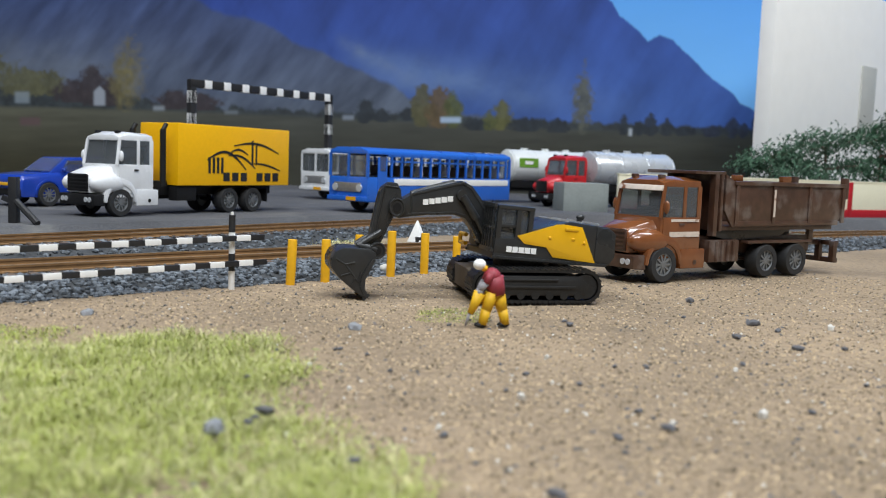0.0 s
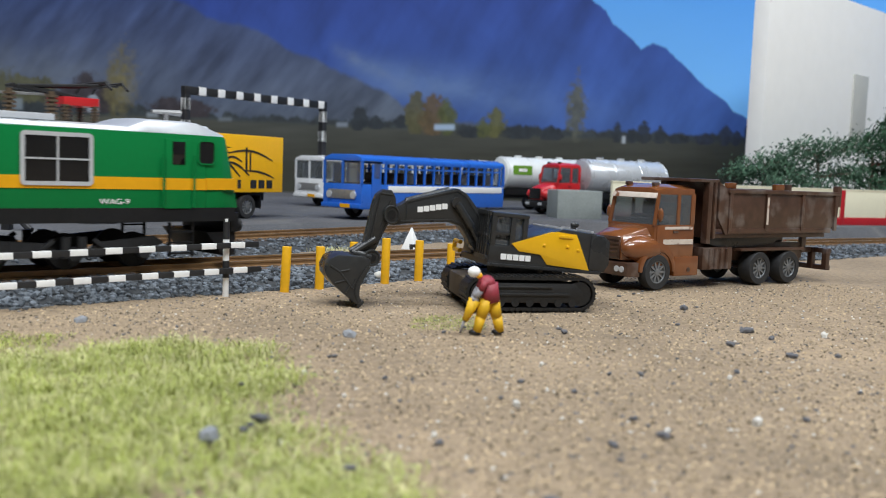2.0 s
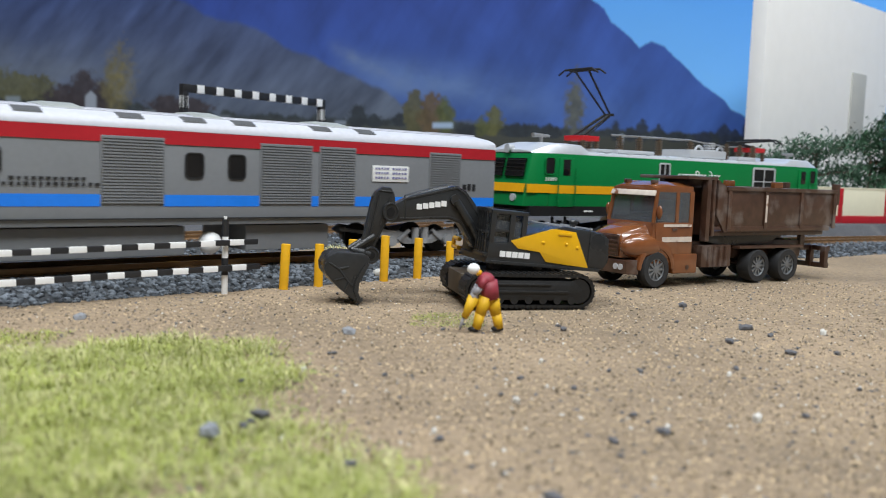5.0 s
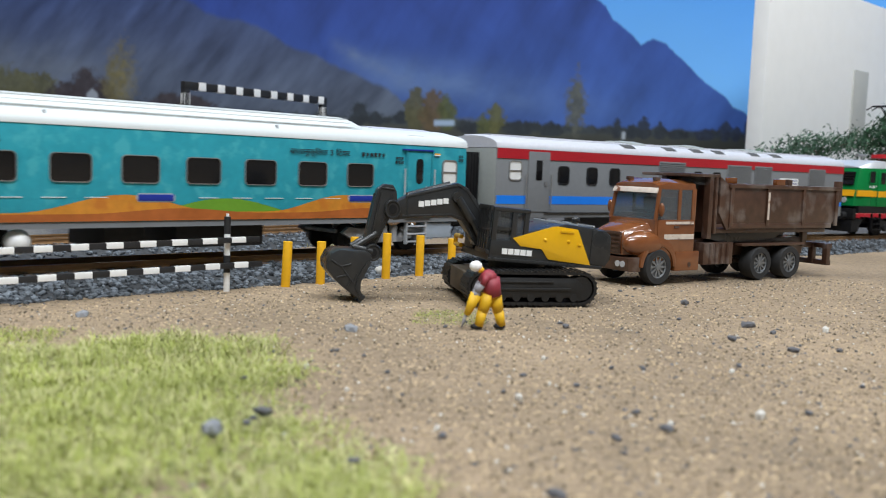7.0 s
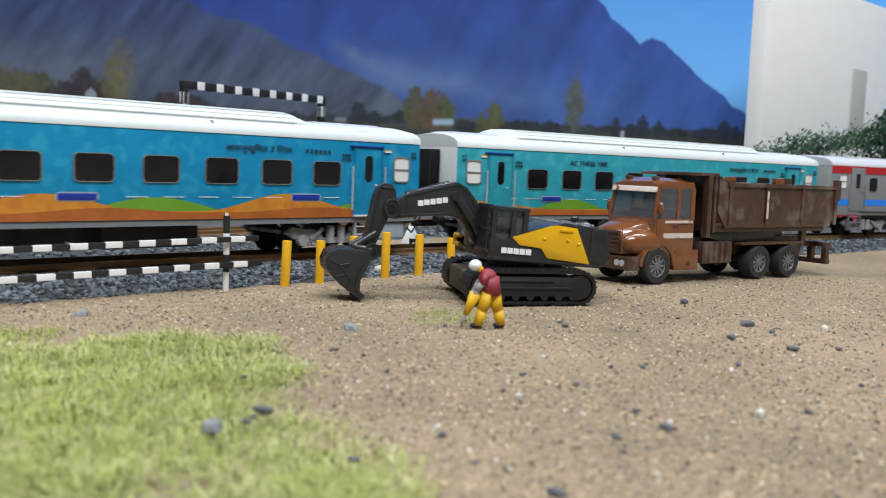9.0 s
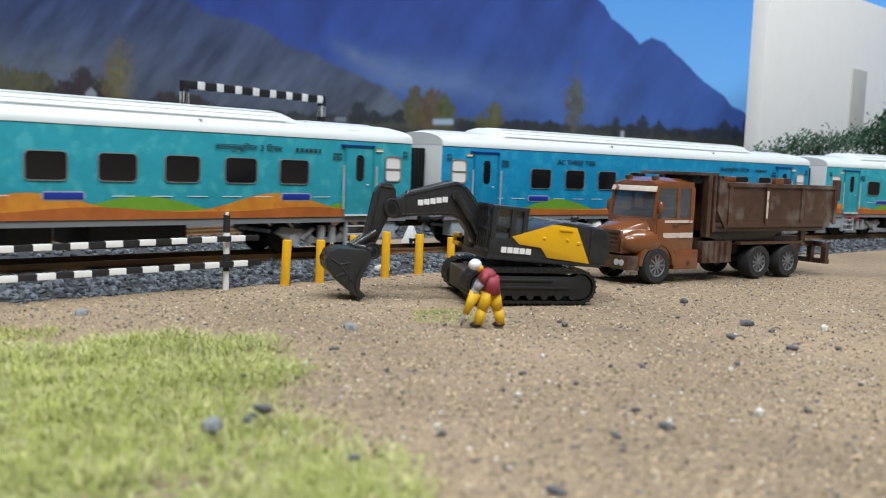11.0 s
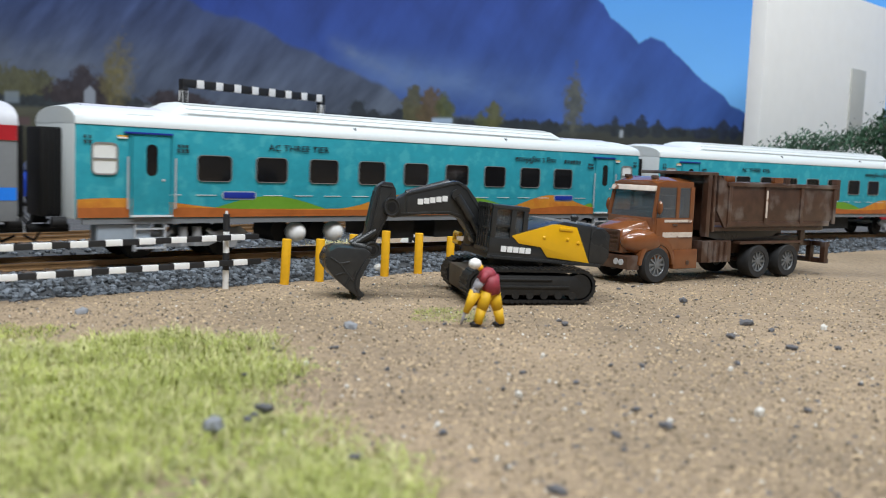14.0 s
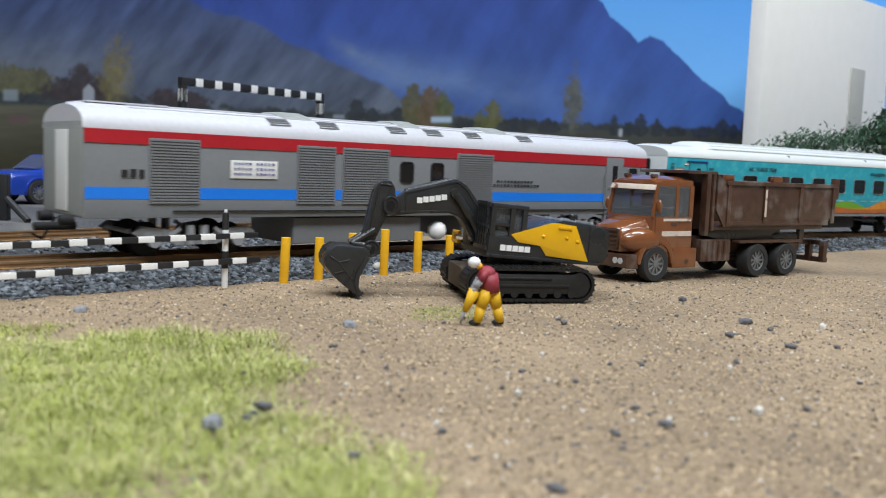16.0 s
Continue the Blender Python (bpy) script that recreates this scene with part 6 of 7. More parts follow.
    for p, q in (((44, 17.4), (30, 20.8)), ((30, 20.8), (26.6, 21.4)), ((26.6, 21.4), (23.8, 19.6)), ((23.8, 19.6), (18.2, 11.6)), ((45, 11.6), (29, 12.3)), ((29, 12.3), (25.2, 11.2)), ((25.2, 11.2), (21.2, 4.4)), ((43.6, 11.6), (43.6, 17.2))):
        rod(bm, (p[0], c + 2.4, p[1]), (q[0], c + 2.4, q[1]), 0.45, 6)
    part("boom_edge", bm, DIGGER, boom)
    for s in (-1, 1):
        rod_part("boom_cylinder", (27.4, c + s * 3.9, 17.6), (22.4, c + s * 3.9, 10.6), 1.25, DIGGER, boom)
        rod_part("cylinder_rod", (22.6, c + s * 3.9, 10.9), (18.6, c + s * 3.9, 3.6), 0.8, DIGGER, boom)
        rod_part("boom_pin", (27.4, c, 17.8), (27.4, c + s * 4.4, 17.8), 1.7, DIGGER, boom)
    rod_part("stick_cylinder", (43.0, c, 17.6), (29.0, c, 21.4), 1.2, DIGGER, boom)
    stick = part("stick", plate(bmesh.new(), [(48.0, 36.0), (51.0, 36.2), (53.6, 34.6), (55.0, 31.0), (56.2, 26.0), (57.4, 21.0), (58.6, 17.0), (55.6, 15.6), (53.4, 17.8), (50.6, 23.0), (48.2, 27.0), (46.2, 31.0), (46.6, 34.0)], c - 2.1, c + 2.1), DIGGER, root, "dark dipper stick", 0.5)
    bm = bmesh.new()
    for a, b in (((52.4, 33.5), (55.8, 20)), ((48.4, 33), (52, 24.5))):
        rod(bm, (a[0], c + 2.0, a[1]), (b[0], c + 2.0, b[1]), 0.4, 6)
    part("stick_rib", bm, DIGGER, stick)
    rod_part("bucket_cylinder", (53.6, c, 33.0), (56.2, c, 22), 1.2, DIGGER, stick)
    rod_part("stick_pin", (48.4, c - 3.6, 28.6), (48.4, c + 3.6, 28.6), 2.9, DIGGER, stick, "", 20)
    bm = bmesh.new()
    for i in range(20):
        a, b = 2 * math.pi * i / 20, 2 * math.pi * (i + 1) / 20
        rod(bm, (48.4 + 2.6 * math.cos(a), c + 3.7, 28.6 + 2.6 * math.sin(a)), (48.4 + 2.6 * math.cos(b), c + 3.7, 28.6 + 2.6 * math.sin(b)), 0.35, 6)
    for a, b in (((47.6, 34.6), (52.6, 35.0)), ((52.6, 35.0), (57.0, 18.4)), ((54.2, 18.4), (48.6, 28.0))):
        rod(bm, (a[0], c + 2.15, a[1]), (b[0], c + 2.15, b[1]), 0.25, 6)
    part("stick_seam", bm, DIGGER, stick)
    rod_part("pin_cap", (48.4, c + 3.6, 28.6), (48.4, c + 3.9, 28.6), 1.5, BLACK_PLASTIC, stick, "", 16)
    bk = part("bucket", plate(bmesh.new(), [(69.4, 14.6), (70.6, 12.0), (70.4, 9.6), (68.0, 6.6), (64.0, 3.2), (60.6, 0.6), (59.4, 0.0), (60.8, 3.4), (60.4, 6.6), (59.0, 9.0), (57.6, 11.2), (57.0, 14.0), (58.4, 15.2), (63.0, 15.6), (67.0, 15.8)], c - 7.0, c + 7.0), DIGGER, root, "worn dark digging bucket", 0.5)
    bm = bmesh.new()
    for y in (-6.2, -3.1, 0, 3.1, 6.2):
        box(bm, 59.8, c + y, 0.9, 2.6, 1.4, 0.8, 0, 42)
    part("bucket_teeth", bm, DIGGER, bk, "", 0.1)
    part("bucket_rim", plate(bmesh.new(), [(60.4, 1.2), (61.8, 4.4), (61.2, 7.2), (59.8, 10), (58.2, 12.4), (57.2, 12.2), (59.0, 8.8), (60.2, 6.4), (60.4, 3.6), (59.2, 0.6)], c + 7.0, c + 7.5), DIGGER, bk)
    bm = bmesh.new()
    for p, q in (((69.2, 12.6), (66.4, 10.8)), ((66.4, 10.8), (63.4, 11.4)), ((66.4, 10.8), (62.4, 5.6)), ((62.4, 5.6), (61.6, 8.6)), ((67.6, 7.4), (64.6, 8.2)), ((64.6, 4.4), (63.4, 6.8))):
        for sd in (-7.05, 7.05):
            rod(bm, (p[0], c + sd, p[1]), (q[0], c + sd, q[1]), 0.28, 6)
    part("bucket_rib", bm, DIGGER, bk, "thin raised ribs on the bucket side")
    bm = bmesh.new()
    for i in range(20):
        a, b = 2 * math.pi * i / 20, 2 * math.pi * (i + 1) / 20
        rod(bm, (56.0 + 2.3 * math.cos(a), c + 3.5, 14.6 + 2.3 * math.sin(a)), (56.0 + 2.3 * math.cos(b), c + 3.5, 14.6 + 2.3 * math.sin(b)), 0.35, 6)
    part("pin_ring", bm, DIGGER, bk)
    rod_part("bucket_pin", (56.0, c - 3.4, 14.6), (56.0, c + 3.4, 14.6), 2.6, DIGGER, bk, "", 20)
    rod_part("pin_cap", (56.0, c + 3.4, 14.6), (56.0, c + 3.7, 14.6), 1.2, BLACK_PLASTIC, bk, "", 16)
    for s in (-1, 1):
        rod_part("bucket_link", (54.8, c + s * 2.4, 20.4), (61.8, c + s * 2.4, 16.0), 1.0, DIGGER, bk)
        rod_part("bucket_lug", (61.6, c + s * 2.4, 16.0), (56.2, c + s * 2.6, 14.8), 1.3, DIGGER, bk)
    for ob, lift in ((boom, 13.8), (stick, -1.2), (bk, -0.5)):
        k, b = ((0.98, -5.7), (0.84, 1.02), (1.0, -8.7))[(boom, stick, bk).index(ob)]
        shift = Matrix.Translation((b / 1000, 0, lift / 1000)) @ Matrix.Diagonal((k, 1, 1, 1))
        for o in (ob, *ob.children):
            o.data.transform(shift)
        ob.matrix_basis = pose(0, 0, 0, 0, 0, 5)
    return place(root, 23.0, 289.0, 0.1, 191.7)


def figurine():
    """A painted model worker, bent forward over a tool: one plain mesh."""
    bm = bmesh.new()
    def add(mat_index, fn):
        before = set(bm.faces)
        fn()
        for f in bm.faces:
            if f not in before:
                f.material_index = mat_index
                f.smooth = True
    for fx, kx in ((-3.0, -2.1), (3.1, 2.2)):
        fy = -0.6 if fx < 0 else 0.6
        add(0, lambda: ball(bm, fx - 0.5, fy, 0.7, 1.7, 1.0, 0.75, 2))
        add(1, lambda: rod(bm, (fx, fy, 0.8), (kx, fy * 0.8, 4.6), 1.15, 10, 1.4))
        add(1, lambda: rod(bm, (kx, fy * 0.8, 4.4), (kx * 0.4, fy * 0.6, 9.0), 1.4, 10, 1.9))
    add(1, lambda: ball(bm, 0.2, 0, 8.9, 1.8, 1.9, 1.4, 2))
    add(2, lambda: rod(bm, (0.6, 0, 8.4), (-0.5, 0, 13.0), 2.2, 12, 2.6))
    add(2, lambda: ball(bm, -0.9, 0, 13.3, 2.3, 2.6, 2.1, 2))
    for s in (-1, 1):
        add(2, lambda: rod(bm, (-1.4, s * 2.2, 14.0), (-2.6, s * 2.4, 11.6), 0.95, 8, 0.85))
        add(3, lambda: rod(bm, (-2.6, s * 2.4, 11.7), (-4.0, s * 1.2, 9.4), 0.85, 8, 0.75))
    add(3, lambda: ball(bm, -4.0, -0.6, 9.2, 1.2, 1.7, 1.0, 2))
    add(4, lambda: ball(bm, -2.9, 0, 15.2, 0.9, 1.0, 0.9, 2))
    add(5, lambda: ball(bm, -4.2, 0, 16.1, 1.7, 1.6, 1.45, 2))
    add(1, lambda: rod(bm, (-3.8, -0.6, 9.0), (-6.2, -0.6, 3.6), 1.7, 8, 0.8))
    add(3, lambda: rod(bm, (-6.3, -0.6, 3.8), (-7.3, -0.6, 0.4), 0.45, 8, 0.3))
    bmesh.ops.recalc_face_normals(bm, faces=bm.faces)
    bmesh.ops.scale(bm, vec=(0.001, 0.001, 0.001), verts=bm.verts)
    me = bpy.data.meshes.new("figurine")
    bm.to_mesh(me)
    bm.free()
    for m in (BLACK, TROUSERS, MAROON, GREY_CLOTH, YELLOW_POST, WHITE):
        me.materials.append(m)
    ob = tagged(new("figurine", me), "tiny painted worker figurine in maroon top and yellow trousers", "figurine")
    ob.matrix_basis = pose(0.0123, 0.2295, 0.0, 0, 0, 6)


dump_truck()
cargo_truck()
pickup()
bus(BUS_BLUE, WHITE, "blue toy bus with a white stripe on the yard", True, -19.2, 629.5, 232)
bus(TRUCK_WHITE, BLACK, "white toy bus behind the blue bus", False, -66, 796, 232)
tanker_truck(RED, TANK_SILVER, "red toy lorry with a silver tank in the yard", False, 84.5, 754.0, 209)
tanker_truck(TRUCK_WHITE, TANK_WHITE, "white toy tanker lorry with a green sign", True, 17.5, 794.0, 209)
excavator()
figurine()


# ---- posts, barrier, gantry, walls ----
def beside(s, o):
    x, y, h = on_way(s)
    return x + o * math.cos(h), y - o * math.sin(h), h


def yellow_posts():
    for s, o, h, lean in ((56.7, 34.0, 14.6, 2.0), (70.8, 33.7, 14.2, 0.6), (85.0, 33.6, 15.4, 0.4), (99.6, 33.2, 16.4, 0.6), (115.6, 33.0, 15.2, 0.3), (131.5, 33.0, 13.6, 0.2)):
        x, y, _ = beside(s, o)
        bm = rod(bmesh.new(), (0, 0, -1), (0.02 * lean * h, 0, h), 1.55, 14)
        ob = part("bollard", bm, YELLOW_POST, None, "", 0.15)
        tagged(ob, "short yellow bollard post in the sand beside ballast", "bollard", "yellow bollards along the track")
        ob.location = (x / 1000, y / 1000, 0)


yellow_posts()


def barrier():
    root = tagged(new("barrier_fence"), "black and white striped two-rail fence beside the track", "fence")
    px, py = -68.0, 281.0
    post = part("post", rod(bmesh.new(), (px, py, -1), (px, py, 23.0), 1.0, 12), WHITE, root, "", 0.1)
    for z in (8.2, 20.3):
        rod_part("black_band", (px, py, z - 2.7), (px, py, z + 2.7), 1.06, BLACK, post)
    rod_part("post_tip", (px, py, 23), (px, py, 23.9), 0.5, WHITE, post)
    x, y, _ = beside(-150, 34.6)
    part("post", rod(bmesh.new(), (x, y, -1), (x, y, 23.0), 1.0, 12), WHITE, root, "", 0.1)
    for z, end in ((8.0, 46), (15.9, 45)):
        k = 0
        s = end
        while s > -160:
            a, b = beside(s, 36.3), beside(s - 5.0, 36.3)
            dx, dy = b[0] - a[0], b[1] - a[1]
            cube_part("bar_piece", ((a[0] + b[0]) / 2, (a[1] + b[1]) / 2, z - 0.014 * (end - s), 5.02, 1.1, 1.75 if k % 2 else 1.7), WHITE if k % 2 else BLACK, root, "", 0.08, rz=math.degrees(math.atan2(dy, dx)))
            s -= 5.0
            k += 1


barrier()


def gantry():
    root = tagged(new("height_gantry"), "black and white striped height gantry over the yard", "gantry")
    a, b = Vector((-189.5, 650, 0)), Vector((-107.0, 759, 0))
    d = (b - a).normalized()
    rz = math.degrees(math.atan2(d.y, d.x))
    for p in (a, b):
        post = cube_part("post", (p.x, p.y, YARD + 40.5, 4.8, 4.8, 81), BLACK, root, "", 0.3, rz=rz)
        for z in (22, 42, 62, 78):
            cube_part("white_band", (p.x, p.y, z + 4, 4.8, 4.8, 9), WHITE, post, "", 0.2, rz=rz)
    beam = cube_part("beam", ((a.x + b.x) / 2, (a.y + b.y) / 2, 91.6, (b - a).length + 5, 4.8, 5.6), BLACK, root, "", 0.3, rz=rz)
    for i in range(8):
        p = a + (b - a) * ((i + 0.75) / 8)
        cube_part("white_band", (p.x, p.y, 91.6, 6.4, 5.1, 5.9), WHITE, beam, "", 0.2, rz=rz)


gantry()


def compound_wall():
    line = [(122, 682), (223, 718), (327, 756), (428, 811), (564, 891), (760, 1008)]
    for k, ((xa, ya), (xb, yb)) in enumerate(zip(line, line[1:])):
        L = math.hypot(xb - xa, yb - ya)
        rz = math.degrees(math.atan2(yb - ya, xb - xa))
        root = tagged(new("compound_wall"), "cream model wall with red base and red posts", "wall", "cream compound wall sections")
        cube_part("panel", (L / 2, 0, 16, L - 1, 3, 26), CREAM, root, "", 0.3)
        cube_part("plinth", (L / 2, 0, 3.2, L - 0.6, 4.2, 6.4), VAN_RED, root, "red painted base", 0.3)
        n = max(1, int(L / 46))
        for i in range(1 if k == 0 else 0, n + 1):
            cube_part("pilaster", (1 + (L - 2) * i / n, 0, 14.6, 2.4, 4.4, 29), VAN_RED, root, "red post", 0.3)
        cube_part("coping", (L / 2, 0, 29.4, L - 0.4, 3.8, 1.2), CREAM, root, "", 0.2)
        place(root, xa, ya, YARD, rz)
    bl = tagged(cube_part("concrete_block", (0, 0, 10.5, 36, 26, 22), CONCRETE, None, "", 0.8), "grey concrete block at the yard edge", "block")
    place(bl, 98, 704, YARD, 12)


compound_wall()


def white_building():
    root = tagged(new("white_building"), "plain white board building behind the trees", "building")
    cube_part("front_wall", (210, 8, 112, 420, 16, 256), PLASTER, root, "", 0.6)
    # grey strip set on the white wall to stand for a shadow
    cube_part("recess_panel", (211, -0.6, 122, 36, 2.4, 84), SHADE_GREY, root, "pale grey strip standing for a shadow on the wall", 0.4)
    place(root, 299, 880, 0, 43)


white_building()


def stand_and_cone():
    root = tagged(new("wooden_stand"), "black wooden post with a slanting brace", "post")
    cube_part("post", (0, 0, 9.5, 3.6, 3.6, 19), BLACK, root, "", 0.4)
    part("brace", rod(bmesh.new(), (0, 0, 10), (13, -7, 0.6), 1.4, 8), BLACK, root)
    cube_part("cross_piece", (-1, 0, 9, 8, 2.2, 2.2), BLACK, root, "", 0.3, ry=24)
    place(root, -192, 394, YARD, 0, 1.06)
    cone = tagged(new("track_marker"), "small white pyramid marker between the tracks", "marker")
    part("body", rod(bmesh.new(), (0, 0, 0), (0, 0, 10.5), 5.2, 4, 0.5), WHITE, cone, "", 0.3)
    cube_part("dark_base", (0, -3.6, 1.4, 3.6, 1.8, 2.6), BLACK, cone)
    place(cone, -16.8, 441.6, 2.5, 20)
    ob = tagged(part("boulder", ball(bmesh.new(), 0, 0, 1.2, 3.2, 2.4, 1.8, 2), PALE_STONE, None, "", 0, True), "pale stone at the edge of the ballast", "stone")
    ob.location = (beside(103, 27)[0] / 1000, beside(103, 27)[1] / 1000, 0.0008)


stand_and_cone()


# ---- trees behind the wall ----
NEEDLE = material("grey_green_foliage", (0.06, 0.125, 0.075), 0.8, vary=0.25, grain=120, stain=40, each=0.5)
NEEDLE_DARK = material("deep_green_foliage", (0.025, 0.075, 0.035), 0.8, vary=0.25, grain=120, stain=40, each=0.5)
BARK = material("bark", (0.14, 0.10, 0.075), 0.9, vary=0.3, grain=300, bump=0.0004)


def tree(x, y, z, h, spread, mat, seed, label, blossoms=0):
    r = random.Random(seed)
    root = tagged(new("tree"), label, "tree", "model trees behind the wall")
    bm = bmesh.new()
    rod(bm, (0, 0, -2), (1.5, 0, h * 0.45), 2.6, 8, 1.7)
    rod(bm, (1.5, 0, h * 0.45), (0, 1, h * 0.92), 1.7, 8, 0.5)
    tips = [(0, 1, h * 0.95)]
    for i in range(15):
        a, f = r.uniform(0, 6.28), r.uniform(0.3, 0.85)
        l = spread * (1.15 - f * 0.75) * r.uniform(0.6, 1.0)
        b = (l * math.cos(a), l * math.sin(a), h * f + l * r.uniform(0.05, 0.4))
        rod(bm, (0.8, 0, h * f), b, 0.9, 6, 0.3)
        tips.append(b)
        tips.append((b[0] * 0.6, b[1] * 0.6, h * f + (b[2] - h * f) * 0.6))
    part("trunk", bm, BARK, root, "", 0, True)
    v, fc = [], []
    for tx, ty, tz in tips:
        for j in range(90):
            q = Vector((r.gauss(0, 1), r.gauss(0, 1), r.gauss(0, 0.6))) * spread * 0.145
            c = Vector((tx, ty, tz)) + q
            n = Vector((r.uniform(-1, 1), r.uniform(-1, 1), r.uniform(-0.6, 1))).normalized()
            t = n.orthogonal().normalized()
            k, w = r.uniform(1.3, 3.2), r.uniform(0.5, 1.1)
            bt = n.cross(t)
            i0 = len(v)
            v += [c - t * k, c + bt * w + n * 0.3, c + t * k, c - bt * w + n * 0.3]
            fc.append((i0, i0 + 1, i0 + 2, i0 + 3))
    me = bpy.data.meshes.new("crown")
    me.from_pydata([tuple(p * 0.001) for p in v], [], fc)
    me.materials.append(mat)
    crown = new("crown", me)
    crown.parent = root
    for i in range(blossoms):
        tx, ty, tz = tips[r.randrange(len(tips))]
        part("blossom", ball(bmesh.new(), tx + r.uniform(-4, 4), ty - 5, tz + r.uniform(-2, 4), 1.6, 1.6, 1.4, 1), VAN_RED, root, "small red flower")
    place(root, x, y, z, 0)


tree(338, 838, YARD, 72, 56, NEEDLE, 3, "grey-green model tree with thin foliage")
tree(392, 848, YARD, 80, 60, NEEDLE_DARK, 5, "dense dark green model tree", 0)
tree(412, 832, YARD, 112, 42, NEEDLE_DARK, 8, "tall dark green model tree with red flowers", 5)
tree(284, 826, YARD, 58, 40, NEEDLE, 11, "low grey-green model bush tree")
tree(470, 880, YARD, 96, 54, NEEDLE_DARK, 14, "dense dark green model tree", 0)


# ---- grass, grit and pebbles ----
def inside(x, y, poly):
    c = False
    for (xa, ya), (xb, yb) in zip(poly, poly[1:] + poly[:1]):
        if (ya > y) != (yb > y) and x < (xb - xa) * (y - ya) / (yb - ya) + xa:
            c = not c
    return c


def grass_patch(name, poly, count, length, mat, label, seed):
    r = random.Random(seed)
    xs, ys = [p[0] for p in poly], [p[1] for p in poly]
    v, f = [], []
    n = 0
    while n < count:
        x, y = r.uniform(min(xs), max(xs)), r.uniform(min(ys), max(ys))
        edge = 12 * noise.noise(Vector((x / 16, y / 16, 4))) + r.gauss(0, 3.5)
        if not inside(x + edge, y + edge, poly):
            continue
        n += 1
        if noise.noise(Vector((x / 22, y / 22, 9))) + 0.5 * noise.noise(Vector((x / 7, y / 7, 5))) < r.uniform(-0.55, 0.25) - 0.12:
            continue
        tuft = 0.8 + 0.35 * noise.noise(Vector((x / 14, y / 14, seed + 3)))
        l = length * tuft * r.uniform(0.5, 1.15)
        a, lean = r.uniform(0, 6.28), r.uniform(0.4, 1.9)
        d = Vector((math.cos(a), math.sin(a), 0))
        s = Vector((-d.y, d.x, 0)) * r.uniform(0.07, 0.14)
        p = Vector((x, y, hump(x, y) - 0.2))
        m = p + d * l * 0.4 * lean + Vector((0, 0, l * max(0.2, 0.62 - 0.2 * lean)))
        t = p + d * l * lean + Vector((0, 0, l * max(0.15, 0.85 - 0.38 * lean)))
        i0 = len(v)
        v += [p - s, p + s, m + s * 0.7, m - s * 0.7, t]
        f += [(i0, i0 + 1, i0 + 2, i0 + 3), (i0 + 3, i0 + 2, i0 + 4)]
    me = bpy.data.meshes.new(name)
    me.from_pydata([tuple(p * 0.001) for p in v], [], f)
    me.materials.append(mat)
    tagged(new(name, me), label, "grass", kind="stuff")


PATCH = [(-140, 60), (0, 60), (-2, 106), (-9, 117), (-20, 128), (-29, 141), (-31, 160), (-31, 178), (-40, 194), (-48, 204), (-61, 206), (-69, 198), (-76, 184), (-88, 178), (-140, 172)]


def green_scatter():
    """Green powder under the fibres, with a frayed edge."""
    r = random.Random(31)
    pl = []
    while len(pl) < 7000:
        x, y = r.uniform(-140, -2), r.uniform(60, 206)
        e = 7 * noise.noise(Vector((x / 12, y / 12, 2))) + r.gauss(0, 3.5)
        if inside(x + e, y + e, PATCH):
            pl.append((x, y, hump(x, y), r.uniform(0.5, 1.3)))
    tagged(stones("green_scatter", pl, MOSS, np.random.default_rng(3), 0.3, True), "green powder scatter under the grass fibres", "grass", kind="stuff")


green_scatter()
grass_patch("grass", PATCH, 46000, 5.8, GRASS, "pale green static grass patch on the sand", 21)
grass_patch("grass", PATCH, 22000, 5.6, GRASS_DRY, "straw-coloured static grass fibres among the green", 22)
grass_patch("grass", [(-108, 180), (-84, 182), (-88, 198), (-108, 208)], 1500, 2.2, GRASS, "thin green grass tuft at the sand edge", 23)
grass_patch("moss", [(-8, 236), (12, 234), (11, 262), (-6, 262)], 2600, 1.3, GRASS, "thin green moss by the figurine", 24)
grass_patch("grass", [(-75, 455), (-30, 420), (-18, 440), (-62, 475)], 900, 5.0, GRASS_DRY, "dry grass fibres between the tracks", 25)
grass_patch("grass", [(20, 85), (60, 85), (60, 100), (20, 100)], 250, 2.0, GRASS, "sparse green fibres in the sand", 26)


def grit():
    r = np.random.default_rng(9)
    pl = []
    for i in range(42000):
        y = 90 + 290 * r.random() ** 1.1
        x = (r.random() - 0.5) * 1.15 * y
        if bed_side(x, y) < 33:
            continue
        pl.append((x, y, hump(x, y) + 0.02, 0.18 + 0.34 * r.random() ** 3))
    tagged(stones("sand_grains", pl, GRIT, r, 0.8, True), "fine sandy grit over the ground", "grit", kind="stuff")
    pl = []
    for i in range(3000):
        y = 110 + 290 * r.random()
        x = (r.random() - 0.5) * 1.1 * y
        if bed_side(x, y) < 32:
            continue
        pl.append((x, y, hump(x, y) + 0.05, 0.16 + 0.34 * r.random() ** 3))
    tagged(stones("grit", pl, DARK_STONE, r), "scattered dark grit on the sand", "grit", kind="stuff")
    pl = []
    for i in range(700):
        y = 110 + 270 * r.random()
        x = (r.random() - 0.5) * 1.1 * y
        if bed_side(x, y) > 32:
            pl.append((x, y, hump(x, y) + 0.08, 0.18 + 0.22 * r.random() ** 2))
    tagged(stones("pale_grit", pl, PALE_STONE, r), "scattered pale grit on the sand", "grit", kind="stuff")


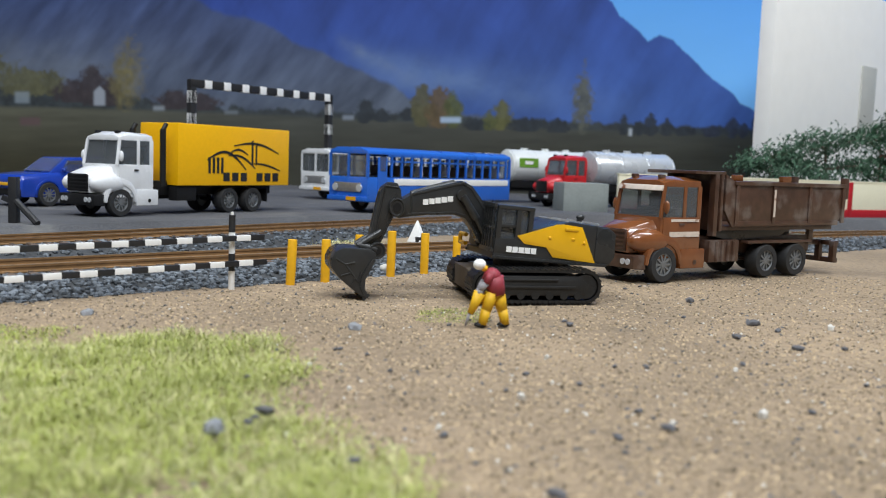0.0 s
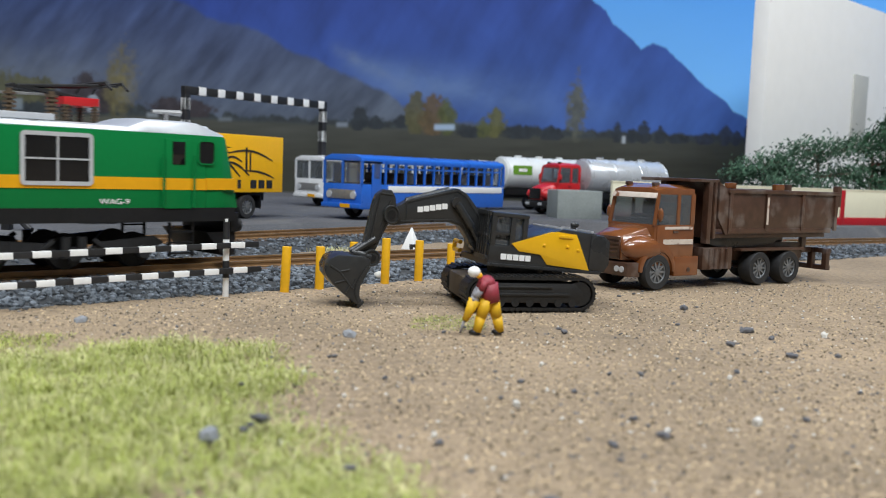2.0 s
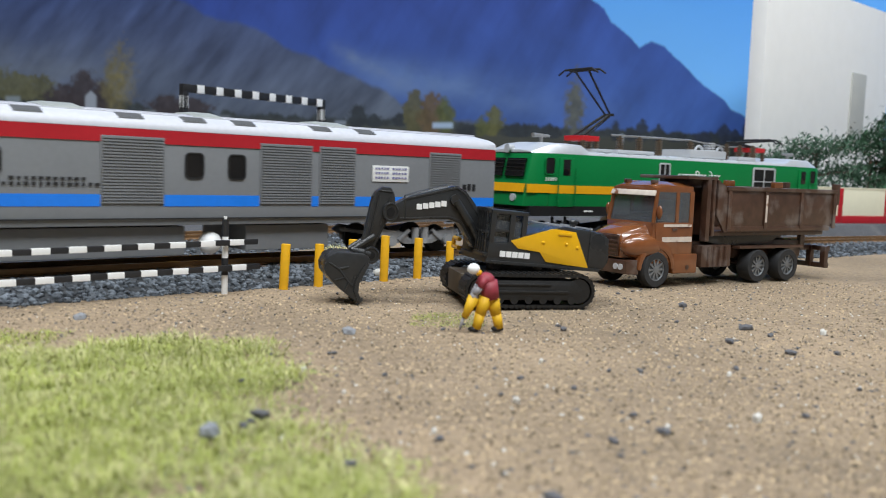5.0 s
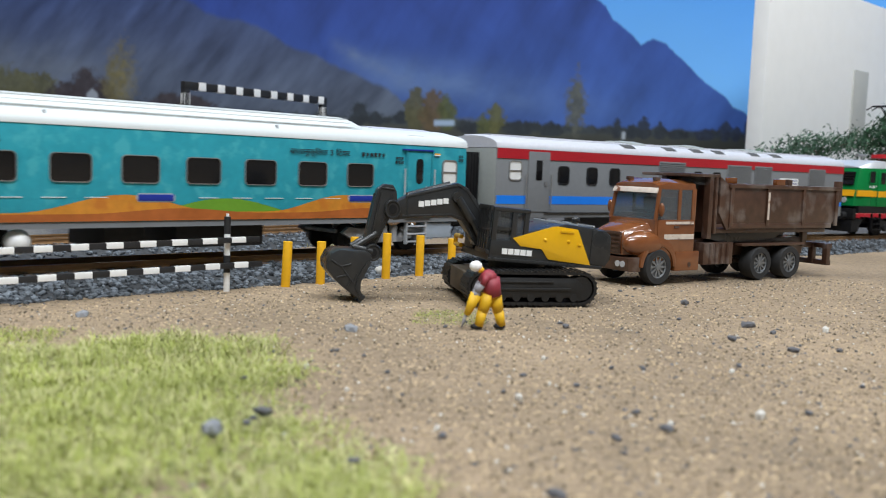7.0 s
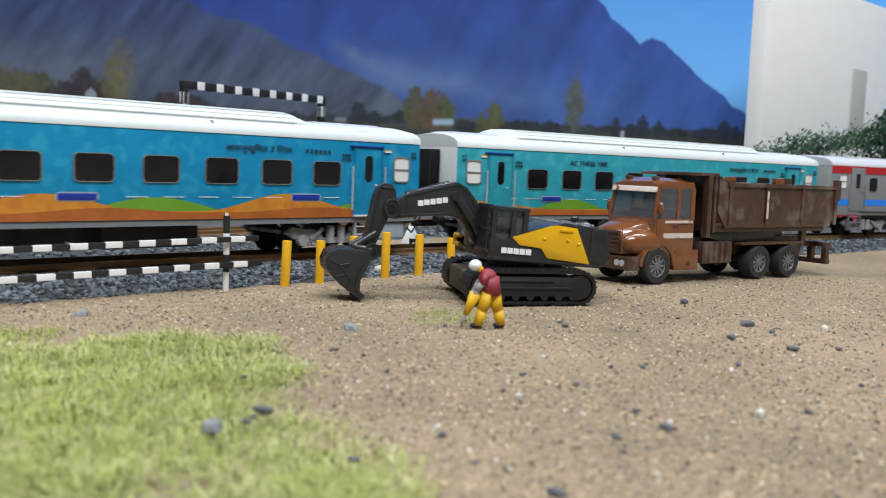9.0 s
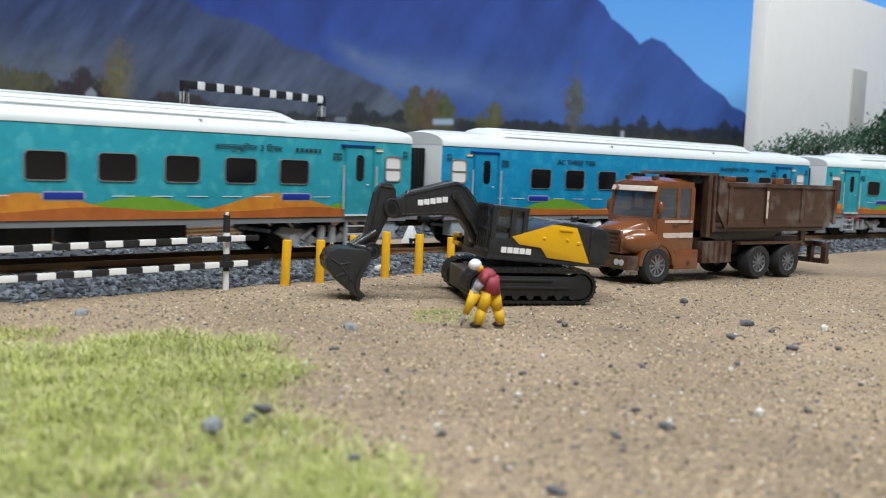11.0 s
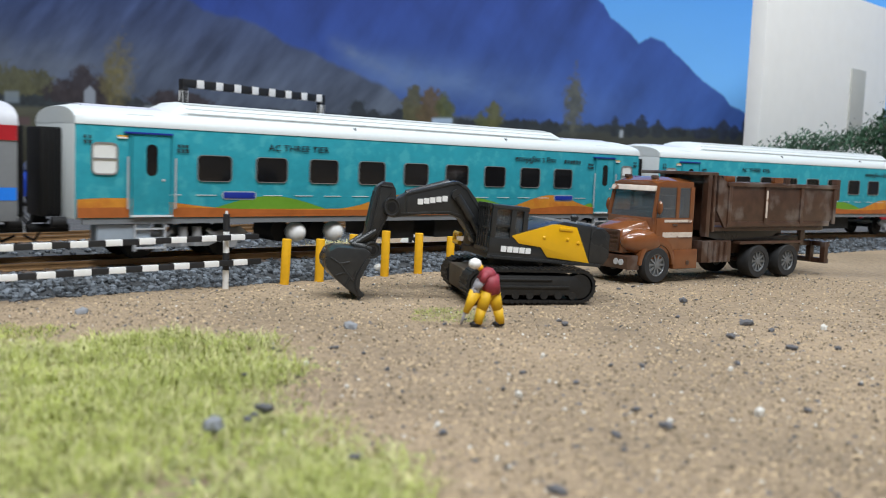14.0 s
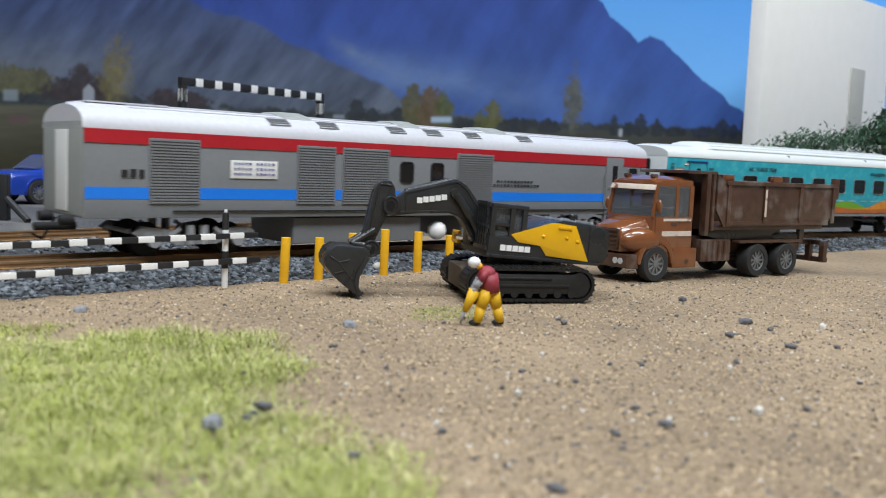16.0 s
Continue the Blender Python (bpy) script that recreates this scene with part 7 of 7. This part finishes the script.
def bed_side(x, y):
    """Distance from the main track's centre line, to the camera's side."""
    best = min(range(-140, 420, 14), key=lambda s: (WAY[s][0] - x) ** 2 + (WAY[s][1] - y) ** 2)
    a = WAY[best]
    return (x - a[0]) * math.cos(a[2]) - (y - a[1]) * math.sin(a[2])


grit()


def pebbles():
    r = np.random.default_rng(12)
    base = []
    for k, mat in enumerate((DARK_STONE, DARK_STONE, DARK_STONE, PALE_STONE, GREY_STONE)):
        ob = stones("pebble", [(0, 0, 0.45, 0.95)], mat, r, 0.9)
        base.append(ob)
    spots = [(-22.4, 220.1, 1.79, 4), (-31.6, 124.8, 2.0, 4), (-26.4, 134.7, 1.6, 2), (14.5, 159.0, 0.89, 3), (85.5, 217.2, 1.5, 2), (85.7, 251.0, 1.7, 1), (74.0, 227.9, 1.5, 2), (89.5, 241.9, 1.06, 1), (26.4, 170.8, 0.85, 2), (16.7, 178.0, 0.78, 0), (-26.7, 178.6, 0.89, 3), (37.1, 143.1, 1.16, 0), (28.0, 137.7, 0.95, 1), (55.4, 152.5, 1.24, 3), (65.2, 156.3, 0.88, 2), (1.0, 135.6, 0.93, 0), (15.7, 112.2, 1.19, 1), (-91.0, 226.3, 1.70, 4), (-10.5, 114.4, 0.86, 2), (34.2, 153.0, 0.77, 0), (98.1, 220.3, 0.96, 1), (85.9, 181.2, 0.79, 0), (22.6, 195.0, 0.73, 3), (36.2, 188.0, 0.82, 2), (43.0, 189.1, 0.83, 1), (-16.6, 161.4, 0.61, 3), (-27.7, 129.5, 0.89, 0), (78.0, 290.3, 1.63, 1), (32.6, 235.7, 1.33, 2), (68.3, 258.8, 0.81, 0), (105.6, 247.0, 1.24, 3), (-10.4, 177.4, 0.67, 1), (-16.3, 191.4, 0.72, 0), (12.0, 163.8, 0.72, 2), (65.6, 195.8, 0.86, 1)]
    for i in range(46):
        y = 130 + 230 * r.random()
        x = (r.random() * 0.75 - 0.3) * y
        if bed_side(x, y) < 38:
            continue
        spots.append((round(x, 1), round(y, 1), 0.35 + 0.35 * r.random(), 3 if r.random() < 0.18 else int(r.integers(0, 3))))
    used = set()
    for x, y, size, k in spots:
        if k in used:
            ob = new("pebble", base[k].data)
        else:
            ob = base[k]
            used.add(k)
        ob.location = (x / 1000, y / 1000, (hump(x, y) + (2.6 if inside(x, y, PATCH) else 0.05)) / 1000)
        ob.scale = (size, size, size * 0.9)
        ob.rotation_euler = (0, 0, float(r.random() * 6))
        tagged(ob, "pale pebble on the sand" if k == 3 else "dark grey pebble on the sand", "pebble", "pebbles on the sand")


pebbles()


motions()
